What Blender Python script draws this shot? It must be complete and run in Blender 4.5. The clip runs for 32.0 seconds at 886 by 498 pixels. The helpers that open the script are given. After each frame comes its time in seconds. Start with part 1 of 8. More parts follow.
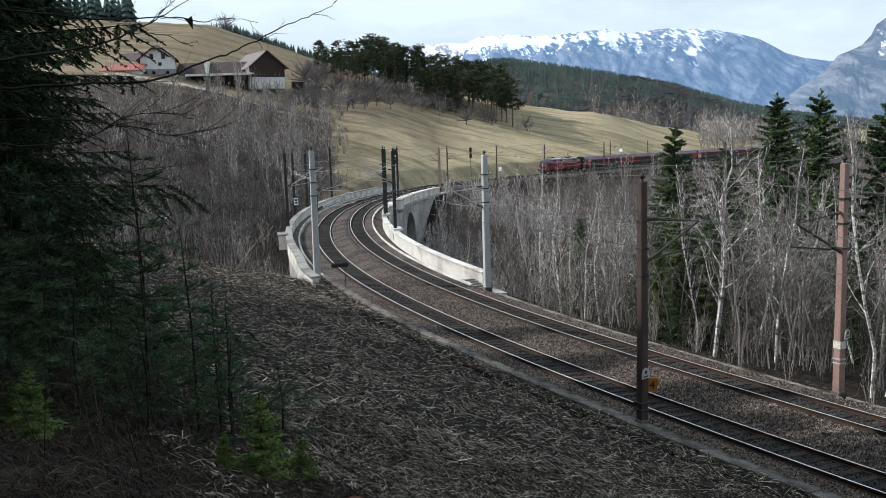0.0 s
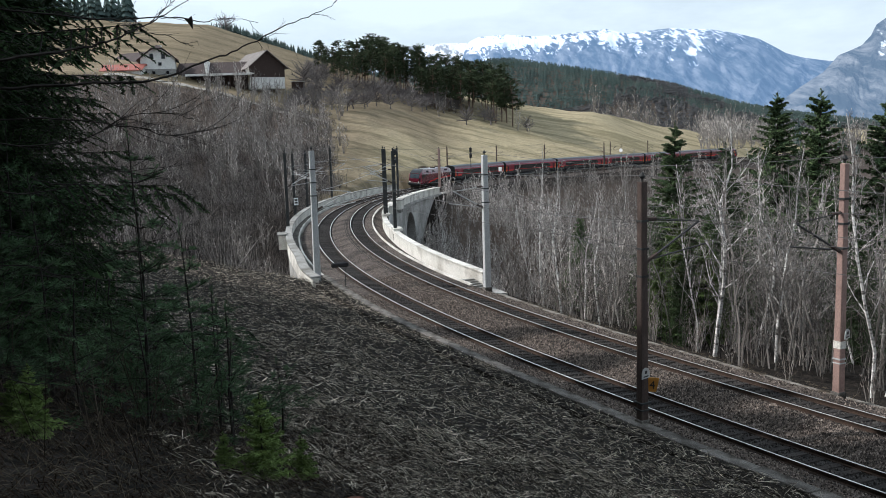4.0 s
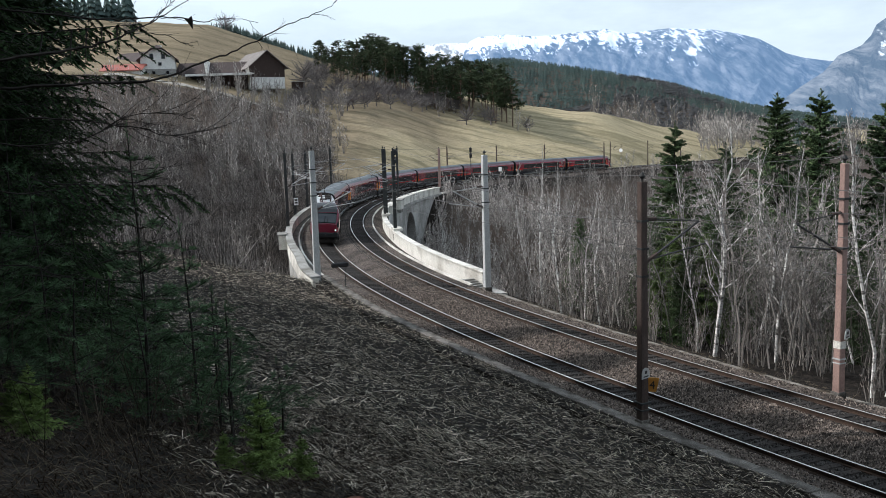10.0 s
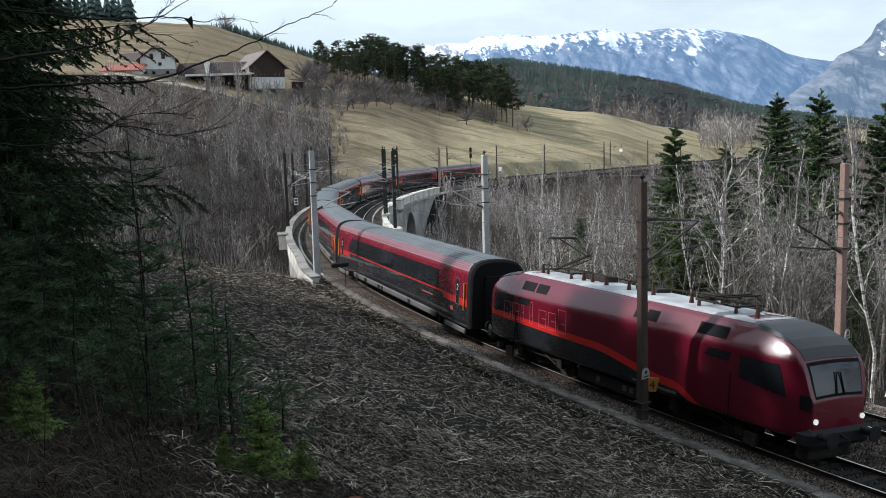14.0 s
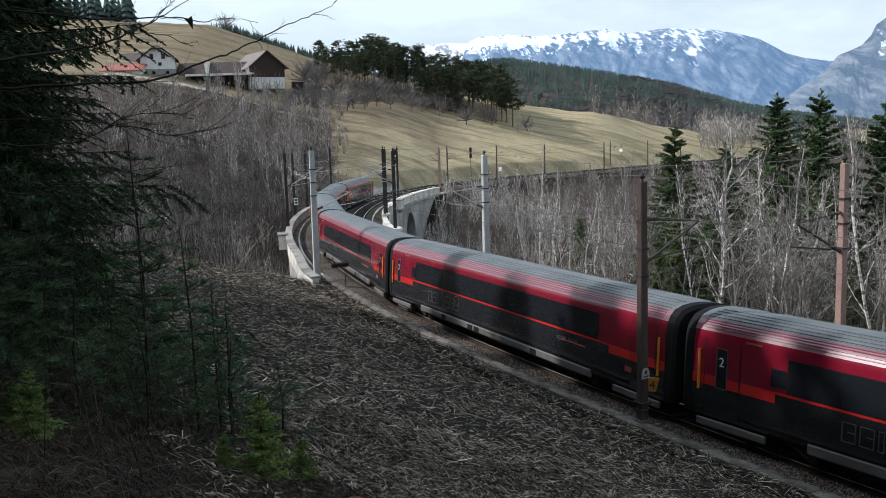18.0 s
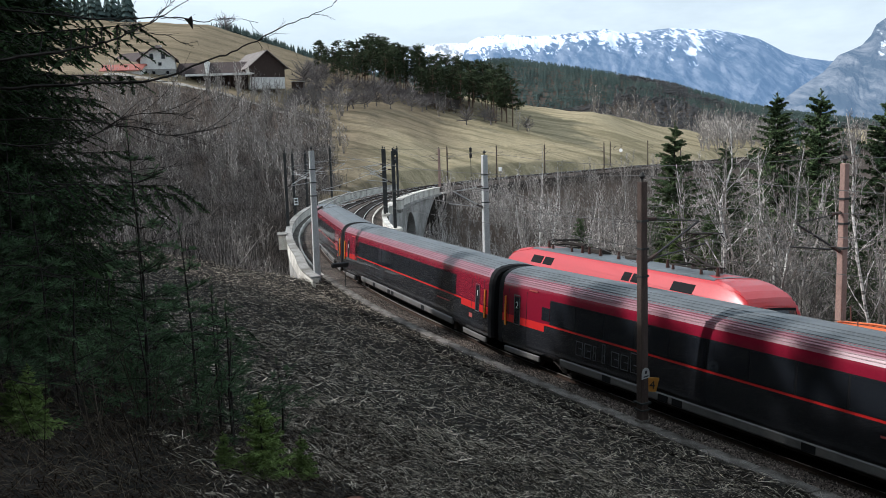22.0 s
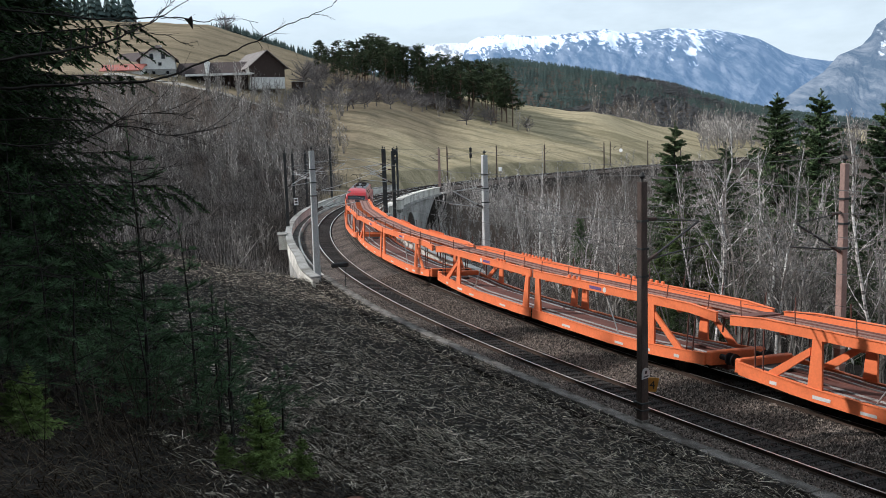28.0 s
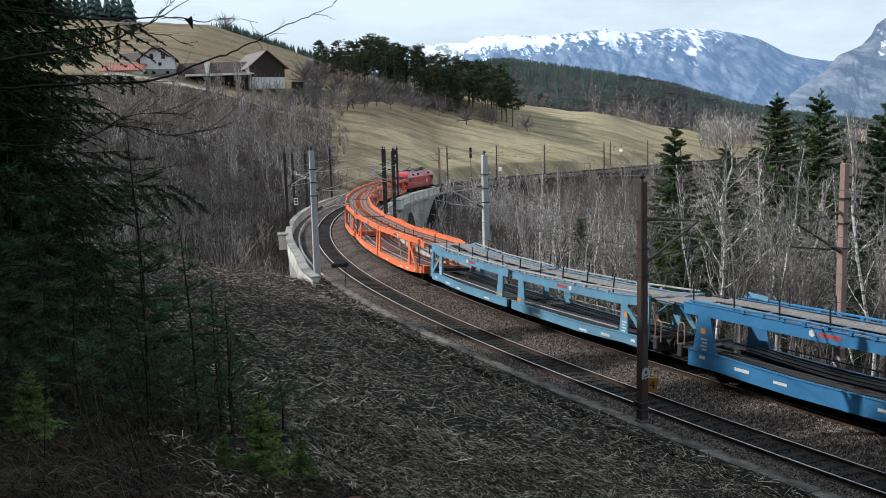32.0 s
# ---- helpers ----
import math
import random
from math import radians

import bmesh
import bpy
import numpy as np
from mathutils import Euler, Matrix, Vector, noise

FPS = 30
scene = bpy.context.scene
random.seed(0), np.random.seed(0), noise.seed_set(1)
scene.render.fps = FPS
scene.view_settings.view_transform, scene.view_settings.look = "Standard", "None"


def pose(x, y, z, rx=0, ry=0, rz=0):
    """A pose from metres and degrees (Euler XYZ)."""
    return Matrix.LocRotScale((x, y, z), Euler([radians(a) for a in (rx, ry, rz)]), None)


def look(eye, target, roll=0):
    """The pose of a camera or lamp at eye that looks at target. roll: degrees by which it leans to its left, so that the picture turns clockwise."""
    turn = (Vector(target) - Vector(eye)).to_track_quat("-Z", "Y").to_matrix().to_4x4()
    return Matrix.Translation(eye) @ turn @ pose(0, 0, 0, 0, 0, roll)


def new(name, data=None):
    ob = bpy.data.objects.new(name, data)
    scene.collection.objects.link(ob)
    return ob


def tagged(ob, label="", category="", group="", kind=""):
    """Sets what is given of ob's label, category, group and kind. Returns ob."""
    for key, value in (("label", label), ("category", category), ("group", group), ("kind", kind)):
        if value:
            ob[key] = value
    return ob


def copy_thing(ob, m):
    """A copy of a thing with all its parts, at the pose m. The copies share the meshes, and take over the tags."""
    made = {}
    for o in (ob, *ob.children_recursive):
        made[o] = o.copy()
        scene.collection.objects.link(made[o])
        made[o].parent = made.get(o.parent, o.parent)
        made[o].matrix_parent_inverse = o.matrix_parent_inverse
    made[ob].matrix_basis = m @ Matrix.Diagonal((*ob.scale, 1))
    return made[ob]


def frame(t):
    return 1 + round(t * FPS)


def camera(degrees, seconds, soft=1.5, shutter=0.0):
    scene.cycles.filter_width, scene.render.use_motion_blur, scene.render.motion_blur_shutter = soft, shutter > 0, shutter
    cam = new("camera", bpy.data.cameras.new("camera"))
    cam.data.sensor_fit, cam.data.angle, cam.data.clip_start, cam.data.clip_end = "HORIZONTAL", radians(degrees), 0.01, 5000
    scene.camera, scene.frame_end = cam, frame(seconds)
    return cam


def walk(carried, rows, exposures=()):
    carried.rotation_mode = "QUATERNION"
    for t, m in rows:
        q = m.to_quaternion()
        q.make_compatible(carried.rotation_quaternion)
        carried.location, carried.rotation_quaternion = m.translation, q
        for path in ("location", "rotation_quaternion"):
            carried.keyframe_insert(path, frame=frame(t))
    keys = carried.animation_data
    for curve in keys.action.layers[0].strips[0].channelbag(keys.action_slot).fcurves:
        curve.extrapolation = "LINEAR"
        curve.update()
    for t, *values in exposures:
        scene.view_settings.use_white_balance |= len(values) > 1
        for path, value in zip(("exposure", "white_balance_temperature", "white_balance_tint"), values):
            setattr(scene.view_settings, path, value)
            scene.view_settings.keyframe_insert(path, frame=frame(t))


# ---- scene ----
EYE = (0.0, 0.0, 9.913)
cam = camera(51.85, 32.0, soft=0.7, shutter=0.03)
STILL = look(EYE, (0.0, 100.0, 9.913 - 13.557), -1.739)
walk(cam, [(0.0, STILL), (32.0, STILL)], [(0.0, -0.02, 5850, 10), (20.0, -0.02, 5850, 10), (27.0, -0.10, 5850, 10), (32.0, -0.10, 5850, 10)])

# ---- light: hazy sun from the left, high thin cloud ----
SUN_EL, SUN_AZ = radians(37), radians(-78)   # azimuth from +y towards +x
world = bpy.data.worlds.new("sky")
scene.world = world
world.use_nodes = True
wn, wl = world.node_tree.nodes, world.node_tree.links
bg = wn["Background"]
sky = wn.new("ShaderNodeTexSky")
sky.sky_type, sky.sun_disc = "NISHITA", False
sky.sun_elevation, sky.sun_rotation = SUN_EL, SUN_AZ
sky.air_density, sky.dust_density = 1.0, 1.6
coord = wn.new("ShaderNodeTexCoord")
stretch = wn.new("ShaderNodeMapping")
stretch.inputs["Scale"].default_value = (1.0, 1.0, 3.2)
cloud = wn.new("ShaderNodeTexNoise")
cloud.inputs["Scale"].default_value, cloud.inputs["Detail"].default_value = 1.7, 7
cloud.inputs["Roughness"].default_value = 0.58
cramp = wn.new("ShaderNodeValToRGB")
cramp.color_ramp.elements[0].position, cramp.color_ramp.elements[1].position = 0.22, 0.60
wmix = wn.new("ShaderNodeMix")
wmix.data_type = "RGBA"
wmix.inputs["B"].default_value = (9.9, 10.9, 11.1, 1)
wl.new(coord.outputs["Generated"], stretch.inputs["Vector"])
wl.new(stretch.outputs["Vector"], cloud.inputs["Vector"])
wl.new(cloud.outputs["Fac"], cramp.inputs["Fac"])
wl.new(cramp.outputs["Color"], wmix.inputs["Factor"])
wl.new(sky.outputs["Color"], wmix.inputs["A"])
wl.new(wmix.outputs["Result"], bg.inputs["Color"])
bg.inputs["Strength"].default_value = 0.092
sun = new("sun", bpy.data.lights.new("sun", "SUN"))
sun.data.energy, sun.data.angle, sun.data.color = 5.0, radians(1.0), (1.0, 0.93, 0.84)
sun.matrix_world = look((math.sin(SUN_AZ) * math.cos(SUN_EL) * 100, math.cos(SUN_AZ) * math.cos(SUN_EL) * 100, math.sin(SUN_EL) * 100), (0, 0, 0))


# ---- materials ----
def material(name, base, other=None, scale=4.0, rough=0.8, metal=0.0, bump=0.3, fine=40.0, mix=0.5, vary=0.0, stretch=(1, 1, 1), spec=0.5, dist=0.02, third=None, third_scale=0.5, grain=(0.72, 1.28), cells=0.0, islands=None, bias=1.0):
    """Two-scale noise between base and other (and third), fine grain, bump; vary: brightness by object."""
    m = bpy.data.materials.new(name)
    m.use_nodes = True
    nt = m.node_tree
    n, l = nt.nodes, nt.links
    b = n["Principled BSDF"]
    other = other or tuple(c * 0.7 for c in base)
    tc = n.new("ShaderNodeTexCoord")
    mp = n.new("ShaderNodeMapping")
    mp.inputs["Scale"].default_value = stretch
    l.new(tc.outputs["Object"], mp.inputs["Vector"])
    big = n.new("ShaderNodeTexNoise")
    big.inputs["Scale"].default_value, big.inputs["Detail"].default_value = scale, 6
    big.inputs["Roughness"].default_value = 0.62
    small = n.new("ShaderNodeTexNoise")
    small.inputs["Scale"].default_value, small.inputs["Detail"].default_value = fine, 4
    l.new(mp.outputs["Vector"], big.inputs["Vector"])
    l.new(mp.outputs["Vector"], small.inputs["Vector"])
    ramp = n.new("ShaderNodeValToRGB")
    ramp.color_ramp.elements[0].position = max(0.0, mix - 0.16)
    ramp.color_ramp.elements[1].position = min(1.0, mix + 0.16)
    ramp.color_ramp.elements[0].color = (*base, 1)
    ramp.color_ramp.elements[1].color = (*other, 1)
    l.new(big.outputs["Fac"], ramp.inputs["Fac"])
    last = ramp.outputs["Color"]
    if third:
        wide = n.new("ShaderNodeTexNoise")
        wide.inputs["Scale"].default_value, wide.inputs["Detail"].default_value = third_scale, 5
        l.new(mp.outputs["Vector"], wide.inputs["Vector"])
        wr = n.new("ShaderNodeValToRGB")
        wr.color_ramp.elements[0].position, wr.color_ramp.elements[1].position = 0.46, 0.62
        l.new(wide.outputs["Fac"], wr.inputs["Fac"])
        mx3 = n.new("ShaderNodeMix")
        mx3.data_type = "RGBA"
        mx3.inputs["B"].default_value = (*third, 1)
        l.new(wr.outputs["Color"], mx3.inputs["Factor"])
        l.new(last, mx3.inputs["A"])
        last = mx3.outputs["Result"]
    gr = n.new("ShaderNodeMapRange")
    gr.inputs["From Min"].default_value, gr.inputs["From Max"].default_value = 0.3, 0.7
    gr.inputs["To Min"].default_value, gr.inputs["To Max"].default_value = grain
    l.new(small.outputs["Fac"], gr.inputs["Value"])
    mul = n.new("ShaderNodeMix")
    mul.data_type, mul.blend_type = "RGBA", "MULTIPLY"
    mul.inputs["Factor"].default_value = 1.0
    l.new(last, mul.inputs["A"])
    l.new(gr.outputs["Result"], mul.inputs["B"])
    last = mul.outputs["Result"]
    height = small.outputs["Fac"]
    if cells:
        vo = n.new("ShaderNodeTexVoronoi")
        vo.inputs["Scale"].default_value = cells
        l.new(mp.outputs["Vector"], vo.inputs["Vector"])
        bw = n.new("ShaderNodeRGBToBW")
        l.new(vo.outputs["Color"], bw.inputs[0])
        cm = n.new("ShaderNodeMapRange")
        cm.inputs["From Min"].default_value, cm.inputs["From Max"].default_value = 0.15, 0.85
        cm.inputs["To Min"].default_value, cm.inputs["To Max"].default_value = 0.35, 1.75
        l.new(bw.outputs[0], cm.inputs["Value"])
        mc = n.new("ShaderNodeMix")
        mc.data_type, mc.blend_type = "RGBA", "MULTIPLY"
        mc.inputs["Factor"].default_value = 1.0
        l.new(last, mc.inputs["A"])
        l.new(cm.outputs["Result"], mc.inputs["B"])
        last = mc.outputs["Result"]
        inv = n.new("ShaderNodeMath")
        inv.operation = "SUBTRACT"
        inv.inputs[0].default_value = 1.0
        l.new(vo.outputs["Distance"], inv.inputs[1])
        height = inv.outputs[0]
    if islands:
        ge = n.new("ShaderNodeNewGeometry")
        ir = n.new("ShaderNodeMapRange")
        ir.inputs["To Min"].default_value, ir.inputs["To Max"].default_value = islands
        pw = n.new("ShaderNodeMath")
        pw.operation = "POWER"
        pw.inputs[1].default_value = bias
        l.new(ge.outputs["Random Per Island"], pw.inputs[0])
        l.new(pw.outputs[0], ir.inputs["Value"])
        mi = n.new("ShaderNodeMix")
        mi.data_type, mi.blend_type = "RGBA", "MULTIPLY"
        mi.inputs["Factor"].default_value = 1.0
        l.new(last, mi.inputs["A"])
        l.new(ir.outputs["Result"], mi.inputs["B"])
        last = mi.outputs["Result"]
    if vary:
        oi = n.new("ShaderNodeObjectInfo")
        vr = n.new("ShaderNodeMapRange")
        vr.inputs["To Min"].default_value, vr.inputs["To Max"].default_value = 1 - vary, 1 + vary
        l.new(oi.outputs["Random"], vr.inputs["Value"])
        mv = n.new("ShaderNodeMix")
        mv.data_type, mv.blend_type = "RGBA", "MULTIPLY"
        mv.inputs["Factor"].default_value = 1.0
        l.new(last, mv.inputs["A"])
        l.new(vr.outputs["Result"], mv.inputs["B"])
        last = mv.outputs["Result"]
    l.new(last, b.inputs["Base Color"])
    b.inputs["Roughness"].default_value, b.inputs["Metallic"].default_value = rough, metal
    b.inputs["Specular IOR Level"].default_value = spec
    if bump:
        bp = n.new("ShaderNodeBump")
        bp.inputs["Strength"].default_value, bp.inputs["Distance"].default_value = bump, dist
        l.new(height, bp.inputs["Height"])
        l.new(bp.outputs["Normal"], b.inputs["Normal"])
    return m


def plain(name, base, rough=0.5, metal=0.0, coat=0.0, dirt=0.12, scale=1.2, spec=0.5):
    """Paint, metal or glass with a slight film of dirt."""
    m = material(name, base, tuple(c * (1 - dirt) for c in base), scale=scale, rough=rough, metal=metal, bump=0.03, fine=14, spec=spec, grain=(0.93, 1.07))
    m.node_tree.nodes["Principled BSDF"].inputs["Coat Weight"].default_value = coat
    return m


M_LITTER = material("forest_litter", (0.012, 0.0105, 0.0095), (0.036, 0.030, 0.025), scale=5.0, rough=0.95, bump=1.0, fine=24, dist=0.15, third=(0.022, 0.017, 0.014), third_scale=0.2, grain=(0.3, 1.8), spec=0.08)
M_MEADOW = material("winter_grass", (0.300, 0.245, 0.148), (0.420, 0.350, 0.222), scale=0.5, rough=0.95, bump=0.35, fine=3.0, dist=0.2, third=(0.225, 0.190, 0.112), third_scale=0.09, stretch=(0.25, 2.2, 1), grain=(0.68, 1.32), spec=0.08)
M_BALLAST = material("ballast_stones", (0.090, 0.071, 0.059), (0.150, 0.121, 0.102), scale=4, rough=0.95, bump=1.0, fine=19, dist=0.12, third=(0.06, 0.049, 0.042), third_scale=0.3, cells=15, spec=0.2)
M_BED = material("oily_ballast", (0.026, 0.023, 0.021), (0.050, 0.045, 0.041), scale=5, rough=0.95, bump=1.0, fine=15, dist=0.08, cells=16, spec=0.2)
M_RAIL = material("worn_rail_steel", (0.80, 0.79, 0.78), (0.60, 0.58, 0.56), scale=2, rough=0.36, metal=0.7, bump=0.03, fine=30)
M_RAILSIDE = material("rusty_rail_side", (0.040, 0.029, 0.023), (0.06, 0.04, 0.03), scale=4, rough=0.85, bump=0.3, fine=30, spec=0.08)
M_SLEEPER = material("dark_timber_sleeper", (0.026, 0.022, 0.020), (0.046, 0.040, 0.036), scale=3, rough=0.95, bump=0.5, fine=24, vary=0.4, stretch=(6, 1, 6), spec=0.2)
M_CONCRETE = material("weathered_concrete", (0.31, 0.30, 0.28), (0.20, 0.19, 0.17), scale=1.1, rough=0.9, bump=0.3, fine=16, third=(0.13, 0.12, 0.10), third_scale=0.45)
M_RENDER = material("pale_parapet_render", (0.64, 0.61, 0.55), (0.52, 0.49, 0.43), scale=0.9, rough=0.9, bump=0.2, fine=14, third=(0.40, 0.37, 0.32), third_scale=0.4, mix=0.62)
M_STONE = material("grey_viaduct_masonry", (0.42, 0.40, 0.37), (0.31, 0.295, 0.275), scale=0.8, rough=0.92, bump=0.5, fine=6, third=(0.22, 0.21, 0.19), third_scale=0.25)
M_KERB = material("cable_trough_concrete", (0.170, 0.156, 0.140), (0.105, 0.094, 0.083), scale=3.0, rough=0.95, bump=0.6, fine=22, grain=(0.5, 1.55), third=(0.045, 0.038, 0.031), third_scale=0.9, spec=0.15, vary=0.25)
M_MAST_GREY = material("grey_painted_mast", (0.47, 0.47, 0.46), (0.37, 0.37, 0.36), scale=1.4, rough=0.6, bump=0.08, fine=18)
M_MAST_BLACK = material("dark_steel_mast", (0.035, 0.038, 0.038), (0.06, 0.058, 0.055), scale=2, rough=0.6, bump=0.08, fine=18, spec=0.08)
M_MAST_BROWN = material("weathered_brown_mast", (0.056, 0.040, 0.034), (0.095, 0.070, 0.060), scale=1.6, rough=0.9, bump=0.2, fine=26, stretch=(3, 3, 0.5), spec=0.2)
M_MAST_PINK = material("reddish_concrete_mast", (0.33, 0.215, 0.18), (0.25, 0.165, 0.138), scale=1.4, rough=0.85, bump=0.2, fine=22, stretch=(3, 3, 0.6))
M_WIRE = plain("dull_wire", (0.045, 0.043, 0.042), rough=0.75)
M_BARK = material("grey_brown_bark", (0.30, 0.275, 0.25), (0.17, 0.15, 0.132), scale=3, rough=0.95, bump=0.4, fine=22, vary=0.45, stretch=(2, 2, 0.6), spec=0.08)
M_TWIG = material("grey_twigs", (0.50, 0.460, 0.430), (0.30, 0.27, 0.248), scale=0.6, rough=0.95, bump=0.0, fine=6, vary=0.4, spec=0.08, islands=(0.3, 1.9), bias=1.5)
# darker copy of the grey twigs: shade inside the wood's edge, put into colour
M_SHADETWIG = material("shaded_grey_twigs", (0.26, 0.238, 0.218), (0.13, 0.117, 0.105), scale=0.6, rough=0.95, bump=0.0, fine=6, vary=0.4, islands=(0.3, 2.2), bias=1.8, spec=0.08)
M_SHOOT = material("dry_brown_shoots", (0.27, 0.243, 0.222), (0.13, 0.114, 0.102), scale=0.4, rough=0.95, bump=0.0, fine=5, third=(0.14, 0.115, 0.099), third_scale=0.12, islands=(0.25, 2.6), bias=1.8, spec=0.08)
# darker than the shoots: own grey-brown, with the hillside's partial shade put in
M_THICKET = material("shaded_grey_brown_thicket", (0.205, 0.186, 0.172), (0.105, 0.093, 0.085), scale=0.4, rough=0.95, bump=0.0, fine=5, third=(0.095, 0.080, 0.072), third_scale=0.12, islands=(0.25, 2.8), bias=1.8, spec=0.08)
M_ORCHARD = material("grey_orchard_twigs", (0.190, 0.172, 0.166), (0.120, 0.106, 0.102), scale=0.6, rough=0.95, bump=0.0, fine=6, vary=0.35, spec=0.08)
M_BIRCH = material("white_birch_bark", (0.70, 0.67, 0.63), (0.54, 0.51, 0.475), scale=3, rough=0.85, bump=0.2, fine=12, mix=0.62, third=(0.12, 0.105, 0.095), third_scale=2.6, stretch=(1, 1, 2.2), vary=0.2)
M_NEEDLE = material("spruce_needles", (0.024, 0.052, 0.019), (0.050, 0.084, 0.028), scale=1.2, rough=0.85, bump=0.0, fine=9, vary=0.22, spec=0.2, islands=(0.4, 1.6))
M_DARKTWIG = material("dark_twigs", (0.030, 0.026, 0.023), (0.055, 0.048, 0.043), scale=3, rough=0.9, bump=0.0, fine=20, spec=0.08)
M_GRIT = material("pale_grit", (0.30, 0.275, 0.24), (0.12, 0.10, 0.08), scale=1.5, rough=0.95, bump=0.8, fine=20, mix=0.5, third=(0.070, 0.055, 0.040), third_scale=0.8, grain=(0.5, 1.6), spec=0.08)
# lighter copy of the spruce needles; sunlight on the valley trees is put in
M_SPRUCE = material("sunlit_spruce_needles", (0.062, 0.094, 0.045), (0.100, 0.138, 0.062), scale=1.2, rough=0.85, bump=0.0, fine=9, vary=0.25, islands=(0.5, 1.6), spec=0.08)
M_FRESH = material("fresh_green_spruce_needles", (0.085, 0.125, 0.042), (0.125, 0.170, 0.056), scale=1.2, rough=0.85, bump=0.0, fine=9, vary=0.2, islands=(0.5, 1.6), spec=0.08)
M_PINE = material("pine_needles", (0.038, 0.053, 0.029), (0.064, 0.080, 0.040), scale=0.5, rough=0.85, bump=0.0, fine=4, vary=0.3, spec=0.08)
M_YOUNG = material("young_spruce_needles", (0.15, 0.215, 0.065), (0.21, 0.28, 0.085), scale=2.2, rough=0.75, bump=0.0, fine=12, vary=0.2, spec=0.08)
M_PINEBARK = material("pine_bark", (0.17, 0.10, 0.065), (0.10, 0.066, 0.05), scale=2.5, rough=0.95, bump=0.4, fine=14)
M_STICK = material("cut_brushwood", (0.300, 0.262, 0.212), (0.125, 0.102, 0.080), scale=2.2, rough=0.95, bump=0.0, fine=8, mix=0.5, third=(0.34, 0.30, 0.24), third_scale=3.0, islands=(0.14, 3.1), bias=2.6, spec=0.1)
M_STRAW = material("dry_grass", (0.22, 0.185, 0.135), (0.13, 0.105, 0.075), scale=1.5, rough=0.95, bump=0.0, fine=7, islands=(0.4, 1.5), spec=0.08)


# ---- mesh helpers ----
def mesh_of(name, verts, faces, mats, index=None, smooth=False):
    me = bpy.data.meshes.new(name)
    me.from_pydata([tuple(v) for v in verts], [], faces)
    for m in (mats if isinstance(mats, (list, tuple)) else [mats]):
        me.materials.append(m)
    if index is not None:
        me.polygons.foreach_set("material_index", np.asarray(index, dtype=np.int32))
    if smooth:
        me.polygons.foreach_set("use_smooth", np.ones(len(me.polygons), dtype=bool))
    me.update()
    return me


def child(name, me, parent, label="", at=None):
    ob = new(name, me)
    ob.parent = parent
    if at is not None:
        ob.matrix_basis = at
    if label:
        tagged(ob, label)
    return ob


def part(name, bm, mat, parent, label="", at=None, smooth=False):
    me = bpy.data.meshes.new(name)
    bm.to_mesh(me)
    bm.free()
    for m in (mat if isinstance(mat, (list, tuple)) else [mat]):
        me.materials.append(m)
    if smooth:
        me.polygons.foreach_set("use_smooth", np.ones(len(me.polygons), dtype=bool))
    return child(name, me, parent, label, at)


def box(bm, x0, y0, z0, x1, y1, z1, bevel=0.0):
    r = bmesh.ops.create_cube(bm, size=1.0)
    for v in r["verts"]:
        v.co = Vector(((x0 + x1) / 2 + v.co.x * (x1 - x0), (y0 + y1) / 2 + v.co.y * (y1 - y0), (z0 + z1) / 2 + v.co.z * (z1 - z0)))
    if bevel:
        edges = list({e for v in r["verts"] for e in v.link_edges})
        bmesh.ops.bevel(bm, geom=edges, offset=bevel, segments=1, affect="EDGES")
    return bm


def boxes(*dims, bevel=0.0):
    bm = bmesh.new()
    for d in dims:
        box(bm, *d, bevel=bevel)
    return bm


def rod(bm, a, b, r, r2=None, n=8):
    a, b = Vector(a), Vector(b)
    d = b - a
    q = d.to_track_quat("Z", "Y").to_matrix().to_4x4()
    bmesh.ops.create_cone(bm, cap_ends=True, segments=n, radius1=r, radius2=r if r2 is None else r2, depth=d.length, matrix=Matrix.Translation((a + b) / 2) @ q)
    return bm


def rods(*segs, n=6):
    bm = bmesh.new()
    for s in segs:
        rod(bm, *s, n=n)
    return bm


def empty(name, m=None):
    ob = new(name)
    ob.empty_display_size = 0.2
    if m is not None:
        ob.matrix_basis = m
    return ob


def prisms(a, b, r0, r1, sides=3):
    """Open tapered prisms from points a to b: verts and faces for from_pydata."""
    a, b = np.asarray(a, float), np.asarray(b, float)
    r0, r1 = np.broadcast_to(r0, len(a)), np.broadcast_to(r1, len(a))
    d = b - a
    d /= np.linalg.norm(d, axis=1)[:, None] + 1e-9
    ref = np.where(np.abs(d[:, 2:3]) > 0.9, np.array([[1.0, 0, 0]]), np.array([[0, 0, 1.0]]))
    u = np.cross(d, ref)
    u /= np.linalg.norm(u, axis=1)[:, None] + 1e-9
    w = np.cross(d, u)
    ring = []
    for p, r in ((a, r0), (b, r1)):
        for k in range(sides):
            t = 2 * math.pi * k / sides
            ring.append(p + (u * math.cos(t) + w * math.sin(t)) * r[:, None])
    v = np.stack(ring, 1).reshape(-1, 3)
    base = np.arange(len(a))[:, None] * (2 * sides)
    f = []
    for k in range(sides):
        k2 = (k + 1) % sides
        f.append(base + np.array([[k, k2, sides + k2, sides + k]]))
    return v, np.stack(f, 1).reshape(-1, 4).tolist()


